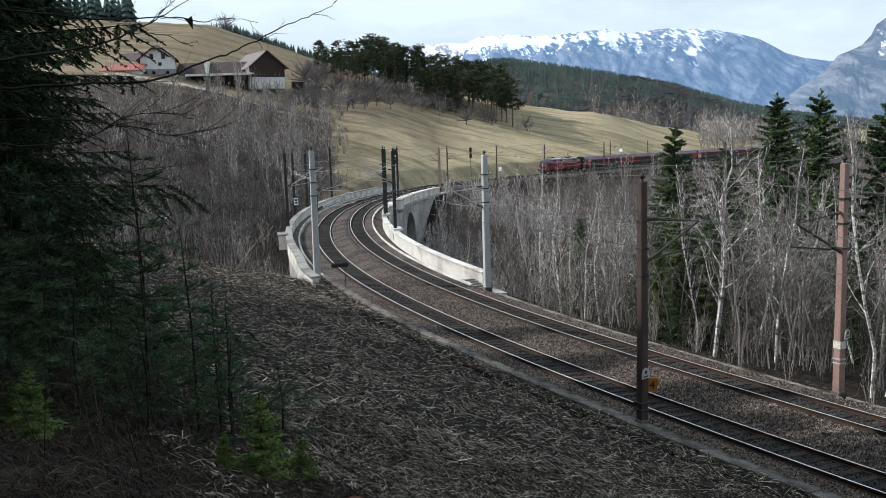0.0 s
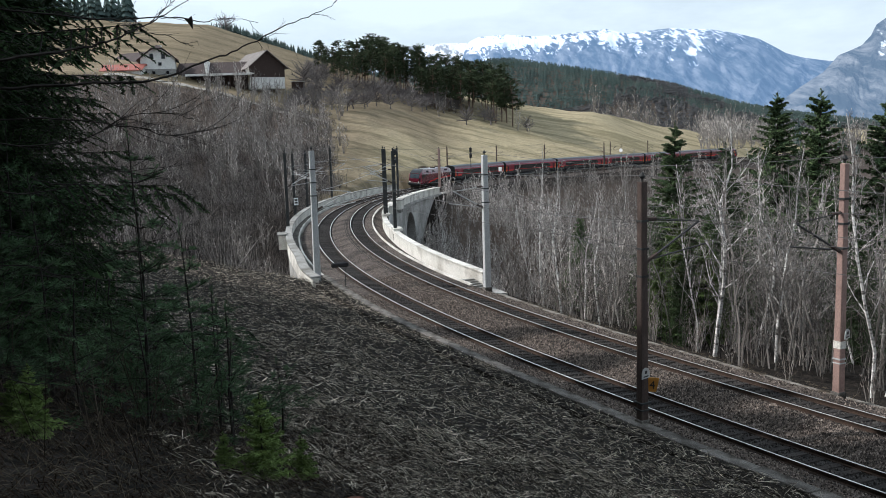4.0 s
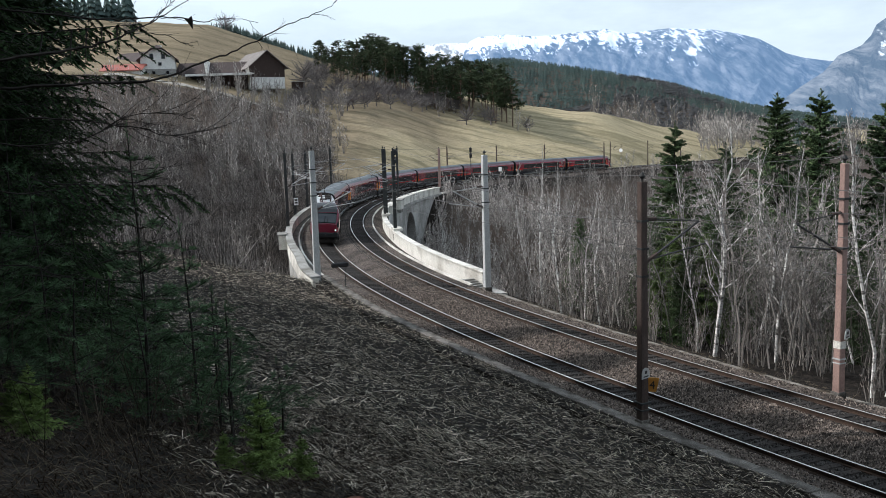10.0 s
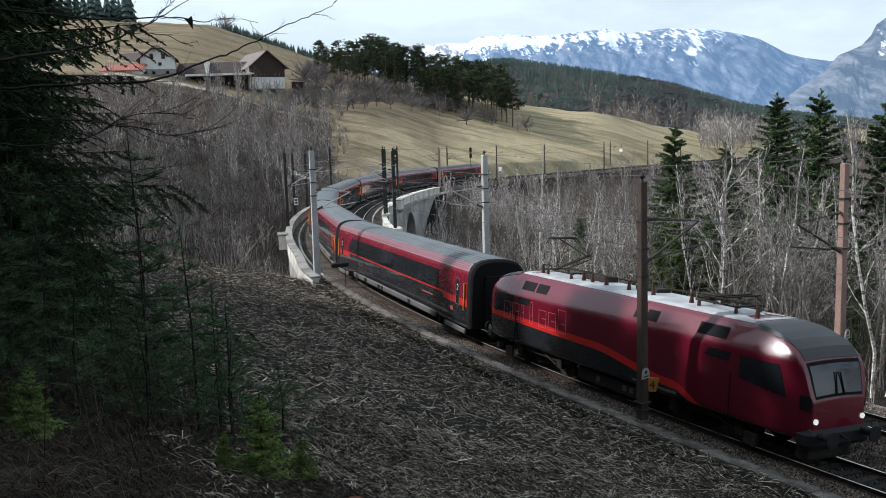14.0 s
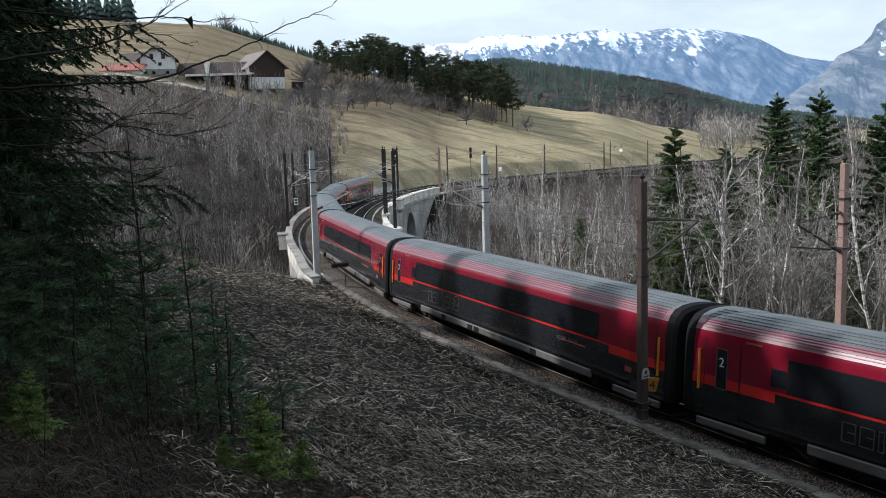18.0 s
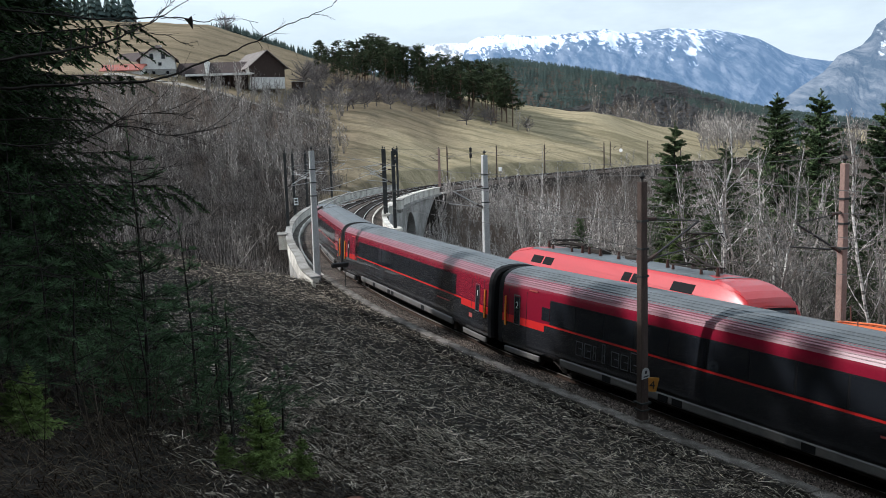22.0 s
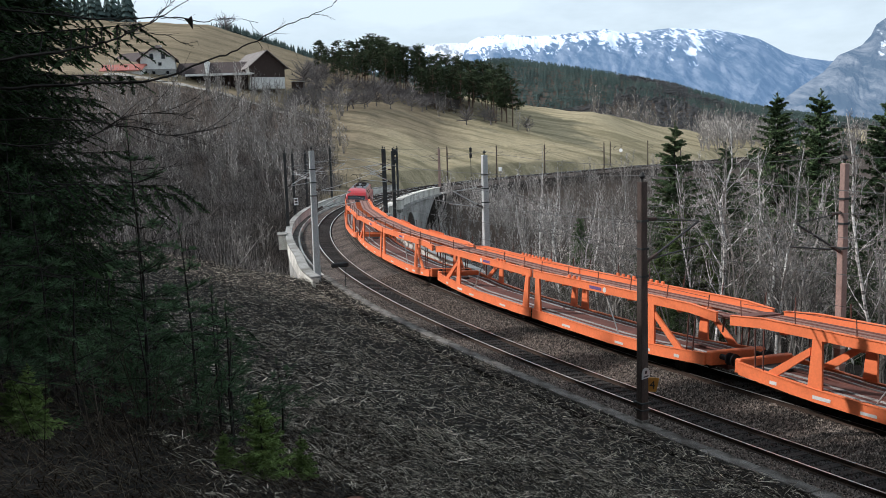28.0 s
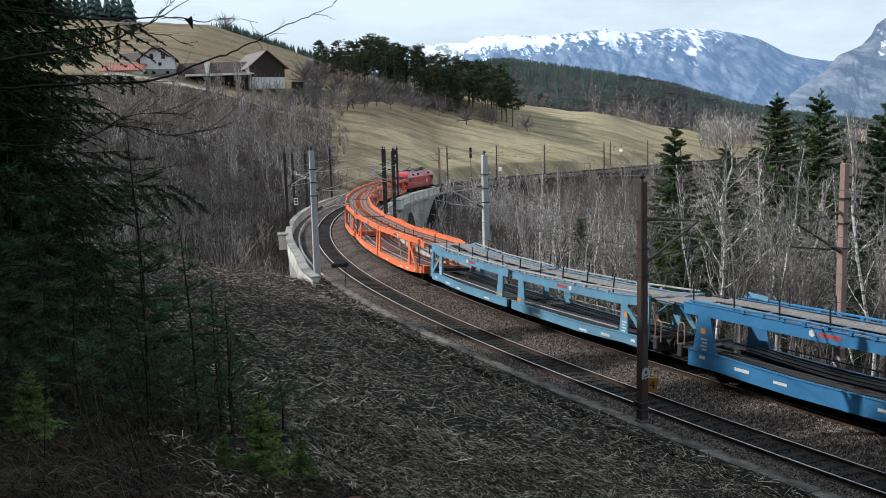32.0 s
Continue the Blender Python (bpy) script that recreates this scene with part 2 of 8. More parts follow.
# ---- the line of the railway: outer track's centre, arc length S, s = 0 beside the viewpoint ----
KS = (0, 30, 60, 90, 120, 150, 180, 210, 240, 270)
KV = (0.00275, 0.00427, 0.00537, 0.0044, 0.00433, 0.00558, 0.00553, 0.00608, 0.00432, 0.0)
GRADE, CANT, SPACING, INNER_UP, HALF = -0.01545, radians(3.885), 3.862, 0.213, 0.7525
DS = 0.5
_sf = np.arange(0, 620, DS)
_th = radians(122.135) - np.cumsum(np.interp(_sf, KS, KV)) * DS
_xf = 20.906 + np.cumsum(np.cos(_th)) * DS
_yf = 9.117 + np.cumsum(np.sin(_th)) * DS
_sb = np.arange(-520, 0, DS)
LS = np.concatenate([_sb, _sf])
LT = np.concatenate([np.full(len(_sb), radians(122.135)), _th])
LX = np.concatenate([20.906 + math.cos(radians(122.135)) * _sb, _xf])
LY = np.concatenate([9.117 + math.sin(radians(122.135)) * _sb, _yf])


def line(s):
    """x, y, z of the rail plane and heading at s."""
    return (np.interp(s, LS, LX), np.interp(s, LS, LY), GRADE * np.asarray(s, float), np.interp(s, LS, LT))


def on_line(s, lat, h=0.0):
    """World points beside the line, upright (no cant)."""
    x, y, z, t = line(s)
    return np.stack([x - np.sin(t) * lat, y + np.cos(t) * lat, z + h], -1)


def on_track(s, lat, h, inner=False):
    """World points on a canted track."""
    off, up = (-SPACING, INNER_UP) if inner else (0.0, 0.0)
    return on_line(s, off + lat * math.cos(CANT) - h * math.sin(CANT), up + h * math.cos(CANT) + lat * math.sin(CANT))


def beside(x, y):
    """Nearest s and lat for arrays of points."""
    x, y = np.asarray(x, float).ravel(), np.asarray(y, float).ravel()
    s, lat = np.zeros(len(x)), np.zeros(len(x))
    ss, xs, ys, ts = LS[::4], LX[::4], LY[::4], LT[::4]
    for i in range(0, len(x), 4000):
        j = slice(i, i + 4000)
        k = ((x[j, None] - xs) ** 2 + (y[j, None] - ys) ** 2).argmin(1)
        dx, dy = x[j] - xs[k], y[j] - ys[k]
        s[j] = ss[k] + dx * np.cos(ts[k]) + dy * np.sin(ts[k])
        lat[j] = -dx * np.sin(ts[k]) + dy * np.cos(ts[k])
    return s, lat


def ribbon(name, profile, s0, s1, mats, ds=1.5, inner=None, index=None, closed=True, parent=None, label="", kind="", smooth=False, shift=None):
    """A profile of (lat, h) swept along the line. inner None: upright; else canted on a track. shift: sideways, by s."""
    s = np.linspace(s0, s1, max(2, int((s1 - s0) / ds) + 1))
    n, k = len(s), len(profile)
    v = np.stack([on_line(s, a + (shift(s) if shift else 0.0), h) if inner is None else on_track(s, a, h, inner) for a, h in profile], 1).reshape(-1, 3)
    f, mi = [], []
    for i in range(n - 1):
        for j in range(k if closed else k - 1):
            j2 = (j + 1) % k
            f.append((i * k + j, (i + 1) * k + j, (i + 1) * k + j2, i * k + j2))
            mi.append(index[j] if index else 0)
    if closed:
        f += [tuple(range(k)), tuple(range((n - 1) * k, n * k))[::-1]]
        mi += [0, 0]
    me = mesh_of(name, v, f, mats, mi, smooth)
    ob = new(name, me)
    if parent:
        ob.parent = parent
    if label or kind:
        tagged(ob, label, kind=kind)
    return ob


def sstep(a, b, x):
    t = np.clip((x - a) / (b - a), 0, 1)
    return t * t * (3 - 2 * t)


def lumps(x, y, size, amp, seed=0):
    """Cheap smooth unevenness."""
    r = np.random.RandomState(seed)
    out = 0
    for i in range(5):
        a, p = r.uniform(0, 6.28, 2)
        k = 6.28 / size * r.uniform(0.6, 1.9)
        out = out + np.sin((x * math.cos(a) + y * math.sin(a)) * k + p)
    return out * amp / 3


RIDGE_A = (-1.2, -0.2, -0.045, 0.016, 0.043, 0.059, 0.077, 0.107, 0.138, 0.186, 0.229, 0.26, 0.29, 0.321, 0.343, 0.383, 0.43, 0.486, 0.9)
RIDGE_H = (0.05, 0.05, 0.055, 0.059, 0.0615, 0.0645, 0.0645, 0.0595, 0.055, 0.0463, 0.038, 0.031, 0.0215, 0.012, 0.0065, -0.001, -0.008, -0.015, -0.015)


def ground_z(x, y):
    x, y = np.asarray(x, float).ravel(), np.asarray(y, float).ravel()
    s, lat = beside(x, y)
    zt = GRADE * np.clip(s, -520, 400)
    dip = sstep(60, 76, s) * (1 - sstep(138, 160, s) * sstep(-4, 4, lat)) * (1 - sstep(158, 178, s))          # the ravine under the viaduct
    bed = zt - 0.62 - dip * (11.5 + 0 * s)
    # outer side near the viewpoint: cleared bank
    bank = zt + 0.30 + 0.437 * np.maximum(lat - 3.5, 0) * (1 - 0.011 * np.clip(s - 3, 0, 40)) - 0.0022 * np.maximum(lat - 20, 0) ** 1.6
    rav = -10.5 + 0.10 * np.maximum(lat - 6, 0) + 0.05 * np.maximum(-x - 40, 0)
    edge = 59 + 0.22 * np.clip(lat - 4, 0, 40)
    near = bank + (rav - bank) * sstep(edge, edge + 22, s)
    # hill with meadow and farm
    foot = np.interp(x, (-400, -60, -20, 0, 40, 130, 300, 900), (95, 105, 135, 200, 262, 375, 470, 500))
    top = 8 + 19 * np.log1p(np.exp(-(x - 10) / 45)) - 0.10 * np.maximum(x - 60, 0)
    top = np.where(x < -87, np.minimum(top, 51 + 0.06 * (-87 - x)), top)
    u = (y - foot) / np.maximum(360 - foot, 70)
    low = -9.0 + (5.6 - 0.012 * np.maximum(x, 0)) * sstep(-45, -5, x)
    hill = low + (top - low) * np.clip(u, 0, 1) - 0.13 * np.maximum(y - 430, 0)
    hill = np.maximum(hill, -34)
    wo = sstep(0.0, 0.10, u)
    out = near + (np.maximum(hill, -12) - near) * np.where(s > 100, sstep(-0.05, 0.06, u), wo)
    out = np.where((s > 165) & (s < 480), np.maximum(hill, zt - 0.7 + 0.02 * lat), out)
    # inner side: wooded valley
    dn = np.maximum(-lat - 7.6, 0)
    inn = zt - 0.75 - np.minimum(dn * np.interp(s, (-520, 30, 60, 90, 200), (0.12, 0.15, 0.34, 0.5, 0.5)), 13 + 0 * dn) - dip * 8
    z = np.where(lat > np.where(s < 62, 2.6, 3.4), bed + (out - bed) * np.where(s < 62, sstep(3.2, 4.2, lat), sstep(3.4, 5.2, lat)), np.where(lat < -7.4, bed + (inn - bed) * sstep(7.4, 9.0, -lat), bed))
    # far wooded ridge and valley beyond
    far = sstep(600, 1050, y)
    ridge = np.interp(x / np.maximum(y, 1), RIDGE_A, RIDGE_H) * 1300 * sstep(700, 1320, y) + 9.9 - 26 * (1 - sstep(700, 1320, y)) - 40 * sstep(1400, 2200, y)
    z = z + (ridge - z) * far
    fine = sstep(4, 10, np.abs(lat + 1.9))
    return z + fine * (lumps(x, y, 9, 0.16, 3) + lumps(x, y, 40, 0.35, 5) * sstep(12, 40, np.abs(lat)))


def gz(x, y):
    return float(ground_z([x], [y])[0])


# ---- ground: one sheet to the horizon ----
def axis(stops):
    """Grid lines with steps that widen away from the viewpoint: (from, to, step)."""
    out = []
    for a, b, d in stops:
        out += list(np.arange(a, b, d))
    return np.array(out + [stops[-1][1]], float)


gx = axis([(-1500, -400, 60), (-400, -140, 10), (-140, -40, 4), (-40, 40, 1.0), (40, 140, 4), (140, 400, 12), (400, 1900, 60)])
gy = axis([(-560, -60, 25), (-60, 0, 4), (0, 80, 1.0), (80, 300, 2.5), (300, 420, 4), (420, 520, 8), (520, 1500, 25), (1500, 2600, 110)])
GX, GY = np.meshgrid(gx, gy)
gzv = ground_z(GX, GY)
nxg, nyg = len(gx), len(gy)
gi = (np.arange(nyg - 1)[:, None] * nxg + np.arange(nxg - 1)[None]).ravel()
gf = np.stack([gi, gi + 1, gi + nxg + 1, gi + nxg], 1)
gs, gl = beside(GX, GY)
_x, _y = GX.ravel(), GY.ravel()
_rag = lumps(_x, _y, 14, 6.0, 12)
_side = sstep(-7, 5, _x + 0.120 * _y - _rag * 0.5) * (gs > 140)
_high = sstep(-4, 4, _y - 253 - _rag * 0.3)
grass = np.maximum(_side, _high) * (gl > 0.5) * ((gs > 150) | (_y > 200)) * (_y < 640)


def ground_material():
    """Leaf litter and winter grass, mixed along a ragged border by the mesh's grass attribute."""
    m = M_MEADOW.copy()
    m.name = "litter_and_grass"
    n, l = m.node_tree.nodes, m.node_tree.links
    shade = n["Principled BSDF"]
    green = shade.inputs["Base Color"].links[0].from_socket
    tc = n.new("ShaderNodeTexCoord")
    tone = []
    for sc in (0.9, 5.0, 24.0):
        t = n.new("ShaderNodeTexNoise")
        t.inputs["Scale"].default_value, t.inputs["Detail"].default_value = sc, 6
        l.new(tc.outputs["Object"], t.inputs["Vector"])
        tone.append(t)
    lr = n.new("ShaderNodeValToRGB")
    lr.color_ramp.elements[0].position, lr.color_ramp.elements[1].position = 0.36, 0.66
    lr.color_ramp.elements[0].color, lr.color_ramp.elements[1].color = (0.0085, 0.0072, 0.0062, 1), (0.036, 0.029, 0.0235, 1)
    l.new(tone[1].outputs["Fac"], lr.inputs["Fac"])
    gr = n.new("ShaderNodeMapRange")
    gr.inputs["From Min"].default_value, gr.inputs["From Max"].default_value = 0.3, 0.7
    gr.inputs["To Min"].default_value, gr.inputs["To Max"].default_value = 0.3, 1.8
    l.new(tone[2].outputs["Fac"], gr.inputs["Value"])
    lm = n.new("ShaderNodeMix")
    lm.data_type, lm.blend_type = "RGBA", "MULTIPLY"
    lm.inputs["Factor"].default_value = 1.0
    l.new(gr.outputs["Result"], lm.inputs["B"])
    sc = n.new("ShaderNodeAttribute")
    sc.attribute_name = "scrub"
    sm = n.new("ShaderNodeMix")
    sm.data_type = "RGBA"
    sm.inputs["B"].default_value = (0.100, 0.078, 0.063, 1)
    l.new(sc.outputs["Fac"], sm.inputs["Factor"])
    l.new(lr.outputs["Color"], sm.inputs["A"])
    l.new(sm.outputs["Result"], lm.inputs["A"])
    at = n.new("ShaderNodeAttribute")
    at.attribute_name = "grass"
    ad = n.new("ShaderNodeMath")
    ad.operation = "ADD"
    l.new(at.outputs["Fac"], ad.inputs[0])
    l.new(tone[0].outputs["Fac"], ad.inputs[1])
    edge = n.new("ShaderNodeMapRange")
    edge.inputs["From Min"].default_value, edge.inputs["From Max"].default_value = 0.86, 1.12
    l.new(ad.outputs[0], edge.inputs["Value"])
    mx = n.new("ShaderNodeMix")
    mx.data_type = "RGBA"
    l.new(edge.outputs["Result"], mx.inputs["Factor"])
    l.new(lm.outputs["Result"], mx.inputs["A"])
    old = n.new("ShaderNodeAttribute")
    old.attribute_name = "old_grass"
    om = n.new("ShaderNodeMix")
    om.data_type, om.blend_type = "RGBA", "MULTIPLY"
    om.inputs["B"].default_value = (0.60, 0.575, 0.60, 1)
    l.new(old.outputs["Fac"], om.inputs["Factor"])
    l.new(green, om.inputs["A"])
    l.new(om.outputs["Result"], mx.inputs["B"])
    l.new(mx.outputs["Result"], shade.inputs["Base Color"])
    return m


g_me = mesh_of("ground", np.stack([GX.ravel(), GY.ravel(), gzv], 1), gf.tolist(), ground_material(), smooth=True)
grass = np.maximum(grass, (_y > 690) & (_y < 1060) & (_x > 0.43 * _y))
scrub = np.maximum(sstep(150, 205, _y + _rag) * (gl > 8), sstep(9, 14, -gl) * sstep(80, 130, gs)) * (1 - grass)
g_me.attributes.new("grass", "FLOAT", "POINT").data.foreach_set("value", grass.astype(np.float32))
g_me.attributes.new("scrub", "FLOAT", "POINT").data.foreach_set("value", scrub.astype(np.float32))
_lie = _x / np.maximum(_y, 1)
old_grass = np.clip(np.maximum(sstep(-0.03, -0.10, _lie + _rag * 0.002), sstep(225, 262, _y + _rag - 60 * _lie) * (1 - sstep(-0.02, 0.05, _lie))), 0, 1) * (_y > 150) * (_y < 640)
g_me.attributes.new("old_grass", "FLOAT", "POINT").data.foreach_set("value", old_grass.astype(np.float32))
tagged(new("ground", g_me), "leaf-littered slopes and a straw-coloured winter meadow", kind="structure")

# ---- track beds, rails, sleepers ----
for k, inner in enumerate((False, True)):
    nm = "inner" if inner else "outer"
    ribbon("track_bed", [(-1.45, -0.19), (1.45, -0.19), (1.62, -0.75), (-1.62, -0.75)], -500, 500, M_BED, 1.5, inner, label="dark oily ballast under the %s track" % nm, kind="structure")
    tr = tagged(empty("railway_track"), "%s running track of worn steel rails on dark timber sleepers" % nm, "railway track", "double-track line")
    for side in (-1, 1):
        c = side * HALF
        prof = [(c - 0.04, 0), (c + 0.04, 0), (c + 0.04, -0.04), (c + 0.01, -0.05), (c + 0.01, -0.13), (c + 0.07, -0.15), (c + 0.07, -0.165), (c - 0.07, -0.165), (c - 0.07, -0.15), (c - 0.01, -0.13), (c - 0.01, -0.05), (c - 0.04, -0.04)]
        ribbon("rail", prof, -500, 500, [M_RAIL, M_RAILSIDE], 2.0, inner, index=[0] + [1] * 11, parent=tr)
    sb = boxes((-0.13, -1.3, -0.33, 0.13, 1.3, -0.155), bevel=0.012)
    s_me = bpy.data.meshes.new("sleeper")
    sb.to_mesh(s_me)
    sb.free()
    s_me.materials.append(M_SLEEPER)

    def sleeper_pose(s):
        x, y, z, t = line(s)
        off, up = (-SPACING, INNER_UP) if inner else (0.0, 0.0)
        return Matrix.Translation(on_line(s, off, up)) @ Matrix.Rotation(float(t), 4, "Z") @ Matrix.Rotation(CANT, 4, "X")
    first = 4.0
    for i in range(230):
        child("sleeper", s_me, tr, at=sleeper_pose(first + i * 0.62))
    base = [v.co.copy() for v in s_me.vertices]
    polys = [tuple(p.vertices) for p in s_me.polygons]
    vs, fs = [], []
    for s in list(np.arange(-200, first - 0.3, 0.62)) + list(np.arange(first + 230 * 0.62, 430, 0.62)):
        m = sleeper_pose(s)
        o = len(vs)
        vs += [m @ v for v in base]
        fs += [tuple(o + q for q in p) for p in polys]
    tagged(child("sleeper_rest", mesh_of("sleeper_rest", vs, fs, M_SLEEPER), tr), "far row of dark sleepers", kind="stuff")

# ballast between and beside the tracks, covering the sleepers' ends
ribbon("ballast_bed", [(-7.0, -0.55), (-6.0, -0.07), (-5.4, 0.03), (-4.80, 0.0), (-4.80, -0.7), (-7.0, -0.75)], -500, 500, M_BALLAST, 1.5, label="brown ballast shoulder of the inner track", kind="structure")
ribbon("ballast_bed", [(-2.93, 0.135), (-2.4, 0.115), (-1.95, 0.07), (-1.4, -0.11), (-0.93, -0.19), (-0.93, -0.75), (-2.93, -0.75)], -500, 500, M_BALLAST, 1.5, label="brown ballast between the tracks", kind="structure")
ribbon("ballast_bed", [(0.94, -0.07), (1.5, -0.01), (2.1, 0.0), (2.3, -0.12), (2.3, -0.8), (0.94, -0.75)], -500, 500, M_BALLAST, 1.5, label="brown ballast shoulder of the outer track", kind="structure")
ribbon("edge_path", [(-7.25, -0.62), (-7.2, -0.40), (-6.75, -0.34), (-6.5, -0.42), (-6.5, -0.7)], 2, 53, M_GRIT, 1.0, label="pale gritty strip along the wood's edge", kind="structure")


def stones(name, seed, n, s0, s1, l0, l1, base, label, mat=None):
    """Loose ballast stones lying on the bed, one mesh."""
    r = np.random.RandomState(seed)
    s, lat = s0 + (s1 - s0) * r.rand(n) ** 1.3, r.uniform(l0, l1, n)
    c = on_line(s, lat, np.interp(lat, [q[0] for q in base], [q[1] for q in base]))
    k = r.uniform(0.032, 0.068, (n, 1, 1))
    tet = np.array([[1, 0.2, -0.5], [-0.6, 0.9, -0.5], [-0.5, -1, -0.4], [0.1, 0.1, 0.9]])
    a = r.uniform(0, 6.28, n)
    R = np.stack([np.stack([np.cos(a), -np.sin(a), 0 * a], 1), np.stack([np.sin(a), np.cos(a), 0 * a], 1), np.stack([0 * a, 0 * a, 1 + 0 * a], 1)], 1)
    v = (np.einsum("nij,kj->nki", R, tet) * k * r.uniform(0.6, 1.3, (n, 4, 3)) + c[:, None, :]).reshape(-1, 3)
    i = np.arange(n)[:, None] * 4
    f = np.concatenate([i + np.array([[0, 1, 3]]), i + np.array([[1, 2, 3]]), i + np.array([[2, 0, 3]])]).tolist()
    return tagged(new(name, mesh_of(name, v, f, mat or M_PEBBLE)), label, kind="stuff")


M_PEBBLE = material("loose_stones", (0.095, 0.076, 0.064), (0.165, 0.137, 0.116), scale=7, rough=0.95, bump=0.0, fine=20, grain=(0.5, 1.6), islands=(0.22, 2.5), bias=1.5, spec=0.15)
M_BEDSTONE = material("oily_stones", (0.046, 0.041, 0.038), (0.080, 0.072, 0.066), scale=7, rough=0.95, bump=0.0, fine=20, islands=(0.25, 2.2), bias=1.5, spec=0.15)
MID_BED = [(-2.93, 0.135), (-2.4, 0.115), (-1.95, 0.07), (-1.4, -0.11), (-0.93, -0.19)]
stones("loose_ballast", 61, 42000, 4, 62, -2.93, -0.93, MID_BED, "loose brown stones between the tracks")
stones("loose_ballast", 62, 12000, 4, 55, 0.95, 2.25, [(0.94, -0.07), (1.5, -0.01), (2.1, 0.0), (2.3, -0.12)], "loose stones beside the outer track")
stones("loose_ballast", 63, 9000, 6, 55, -6.4, -4.8, [(-7.0, -0.55), (-6.0, -0.07), (-5.4, 0.03), (-4.80, 0.0)], "loose stones beside the inner track")

for k, (off, up) in enumerate(((0.0, 0.0), (-SPACING, INNER_UP))):
    span = [(off - 1.25, up - 0.178 - 0.085), (off + 1.25, up - 0.178 + 0.085)]
    stones("bed_stones", 64 + k, 11000, 4, 60, off - 1.25, off + 0.95, span, "dark stones lying between the sleepers", M_BEDSTONE)

# cable trough: a run of concrete slabs along the bank
trough = tagged(empty("cable_trough"), "grey concrete cable trough of end-to-end slabs along the bank", "cable trough", kind="structure")
slab = boxes((-0.985, -0.25, -0.42, 0.985, 0.25, 0.0), bevel=0.02)
slab_me = bpy.data.meshes.new("slab")
slab.to_mesh(slab_me)
slab.free()
slab_me.materials.append(M_KERB)
for i in range(44):
    s = -24 + i * 2.0
    child("slab", slab_me, trough, at=Matrix.Translation(on_line(s, 2.74, 0.36 + random.uniform(-0.012, 0.012))) @ Matrix.Rotation(float(line(s)[3]) + random.uniform(-0.006, 0.006), 4, "Z"))

# foot of the bank behind the slabs
EDGE = [(2.96, 0.24), (3.2, 0.33), (3.6, 0.40), (4.25, 0.62)]
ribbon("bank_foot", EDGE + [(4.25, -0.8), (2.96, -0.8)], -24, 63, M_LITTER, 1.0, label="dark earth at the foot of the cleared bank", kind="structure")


def surface(x, y):
    """Height of the ground or of the bank's foot."""
    z = ground_z(x, y)
    s, lat = beside(x, y)
    foot = GRADE * s + np.interp(lat, [q[0] for q in EDGE], [q[1] for q in EDGE])
    return np.where((lat > 2.96) & (lat < 4.25) & (s > -24) & (s < 63), np.maximum(z, foot), z)


# ---- viaduct ----
via = tagged(empty("viaduct"), "curved grey masonry railway viaduct with pale parapets and an arched opening", "viaduct", kind="structure")
V0, V1 = 58, 186


def flare(s):
    """The outer parapet spreads towards its near end."""
    return -0.65 * sstep(60, 73, s)


def wall_ribbon(name, lat0, lat1, h0, h1, s0, s1, mat, label="", ds=1.5, shift=None):
    return ribbon(name, [(lat0, h0), (lat0, h1), (lat1, h1), (lat1, h0)], s0, s1, mat, ds, parent=via, label=label, shift=shift)


wall_ribbon("deck", -8.0, 3.72, -1.3, -0.56, 54, V1, M_STONE)
wall_ribbon("parapet", 4.0, 4.45, -0.6, 0.92, V0, V1, M_RENDER, "pale rendered outer parapet", shift=flare)
wall_ribbon("coping", 3.9, 4.58, 0.92, 1.04, V0, V1, M_CONCRETE, shift=flare)
wall_ribbon("refuge_bay", 3.82, 4.62, -0.35, 1.0, 86.6, 89.2, M_RENDER, "pale block standing out from the parapet")
wall_ribbon("refuge_coping", 3.80, 4.70, 1.06, 1.16, 86.5, 89.3, M_CONCRETE)
wall_ribbon("kerb", 2.5, 2.66, -0.5, 0.12, V0 + 2, V1, M_RENDER, "pale kerb of the walkway")
wall_ribbon("walkway", 2.66, 3.36, -0.5, 0.0, V0 + 2, V1, M_KERB)
wall_ribbon("walkway", 3.36, 4.0, -0.5, -0.004, V0 + 2, 66, M_KERB)
wall_ribbon("parapet", -7.45, -7.05, -0.6, 0.62, 56.2, 128, M_RENDER, "bright rendered inner parapet")
wall_ribbon("parapet", -7.98, -7.05, -0.90, 0.62, 128.0, 179, M_RENDER, "bright rendered inner parapet past the bend")
wall_ribbon("coping", -7.55, -6.95, 0.62, 0.70, 56.0, 128, M_RENDER)
wall_ribbon("coping", -8.06, -6.95, 0.62, 0.72, 128.0, 179.2, M_RENDER)
wall_ribbon("cornice", -8.14, -7.9, -1.12, -0.90, 128.0, 179, M_CONCRETE, "projecting stone cornice under the parapet")
wall_ribbon("refuge_bay", -8.7, -7.0, -0.55, 0.85, 136.5, 140.5, M_RENDER, "pale block standing out from the inner parapet")
wall_ribbon("refuge_coping", -8.85, -6.95, 0.85, 0.97, 136.3, 140.7, M_CONCRETE)
for rs_ in (137.4, 139.6):
    wall_ribbon("corbel", -8.6, -7.9, -1.1, -0.56, rs_ - 0.25, rs_ + 0.25, M_CONCRETE)
for ss in (88.6, 108.4):
    wall_ribbon("mast_plinth", -7.95, -6.98, 0.72, 0.98, ss, ss + 2.4, M_RENDER, "pale slab carrying a mast on the parapet", ds=0.8)
wall_ribbon("kerb", -5.85, -5.7, -0.4, 0.12, 55, 178, M_RENDER, "pale kerb beside the inner track")

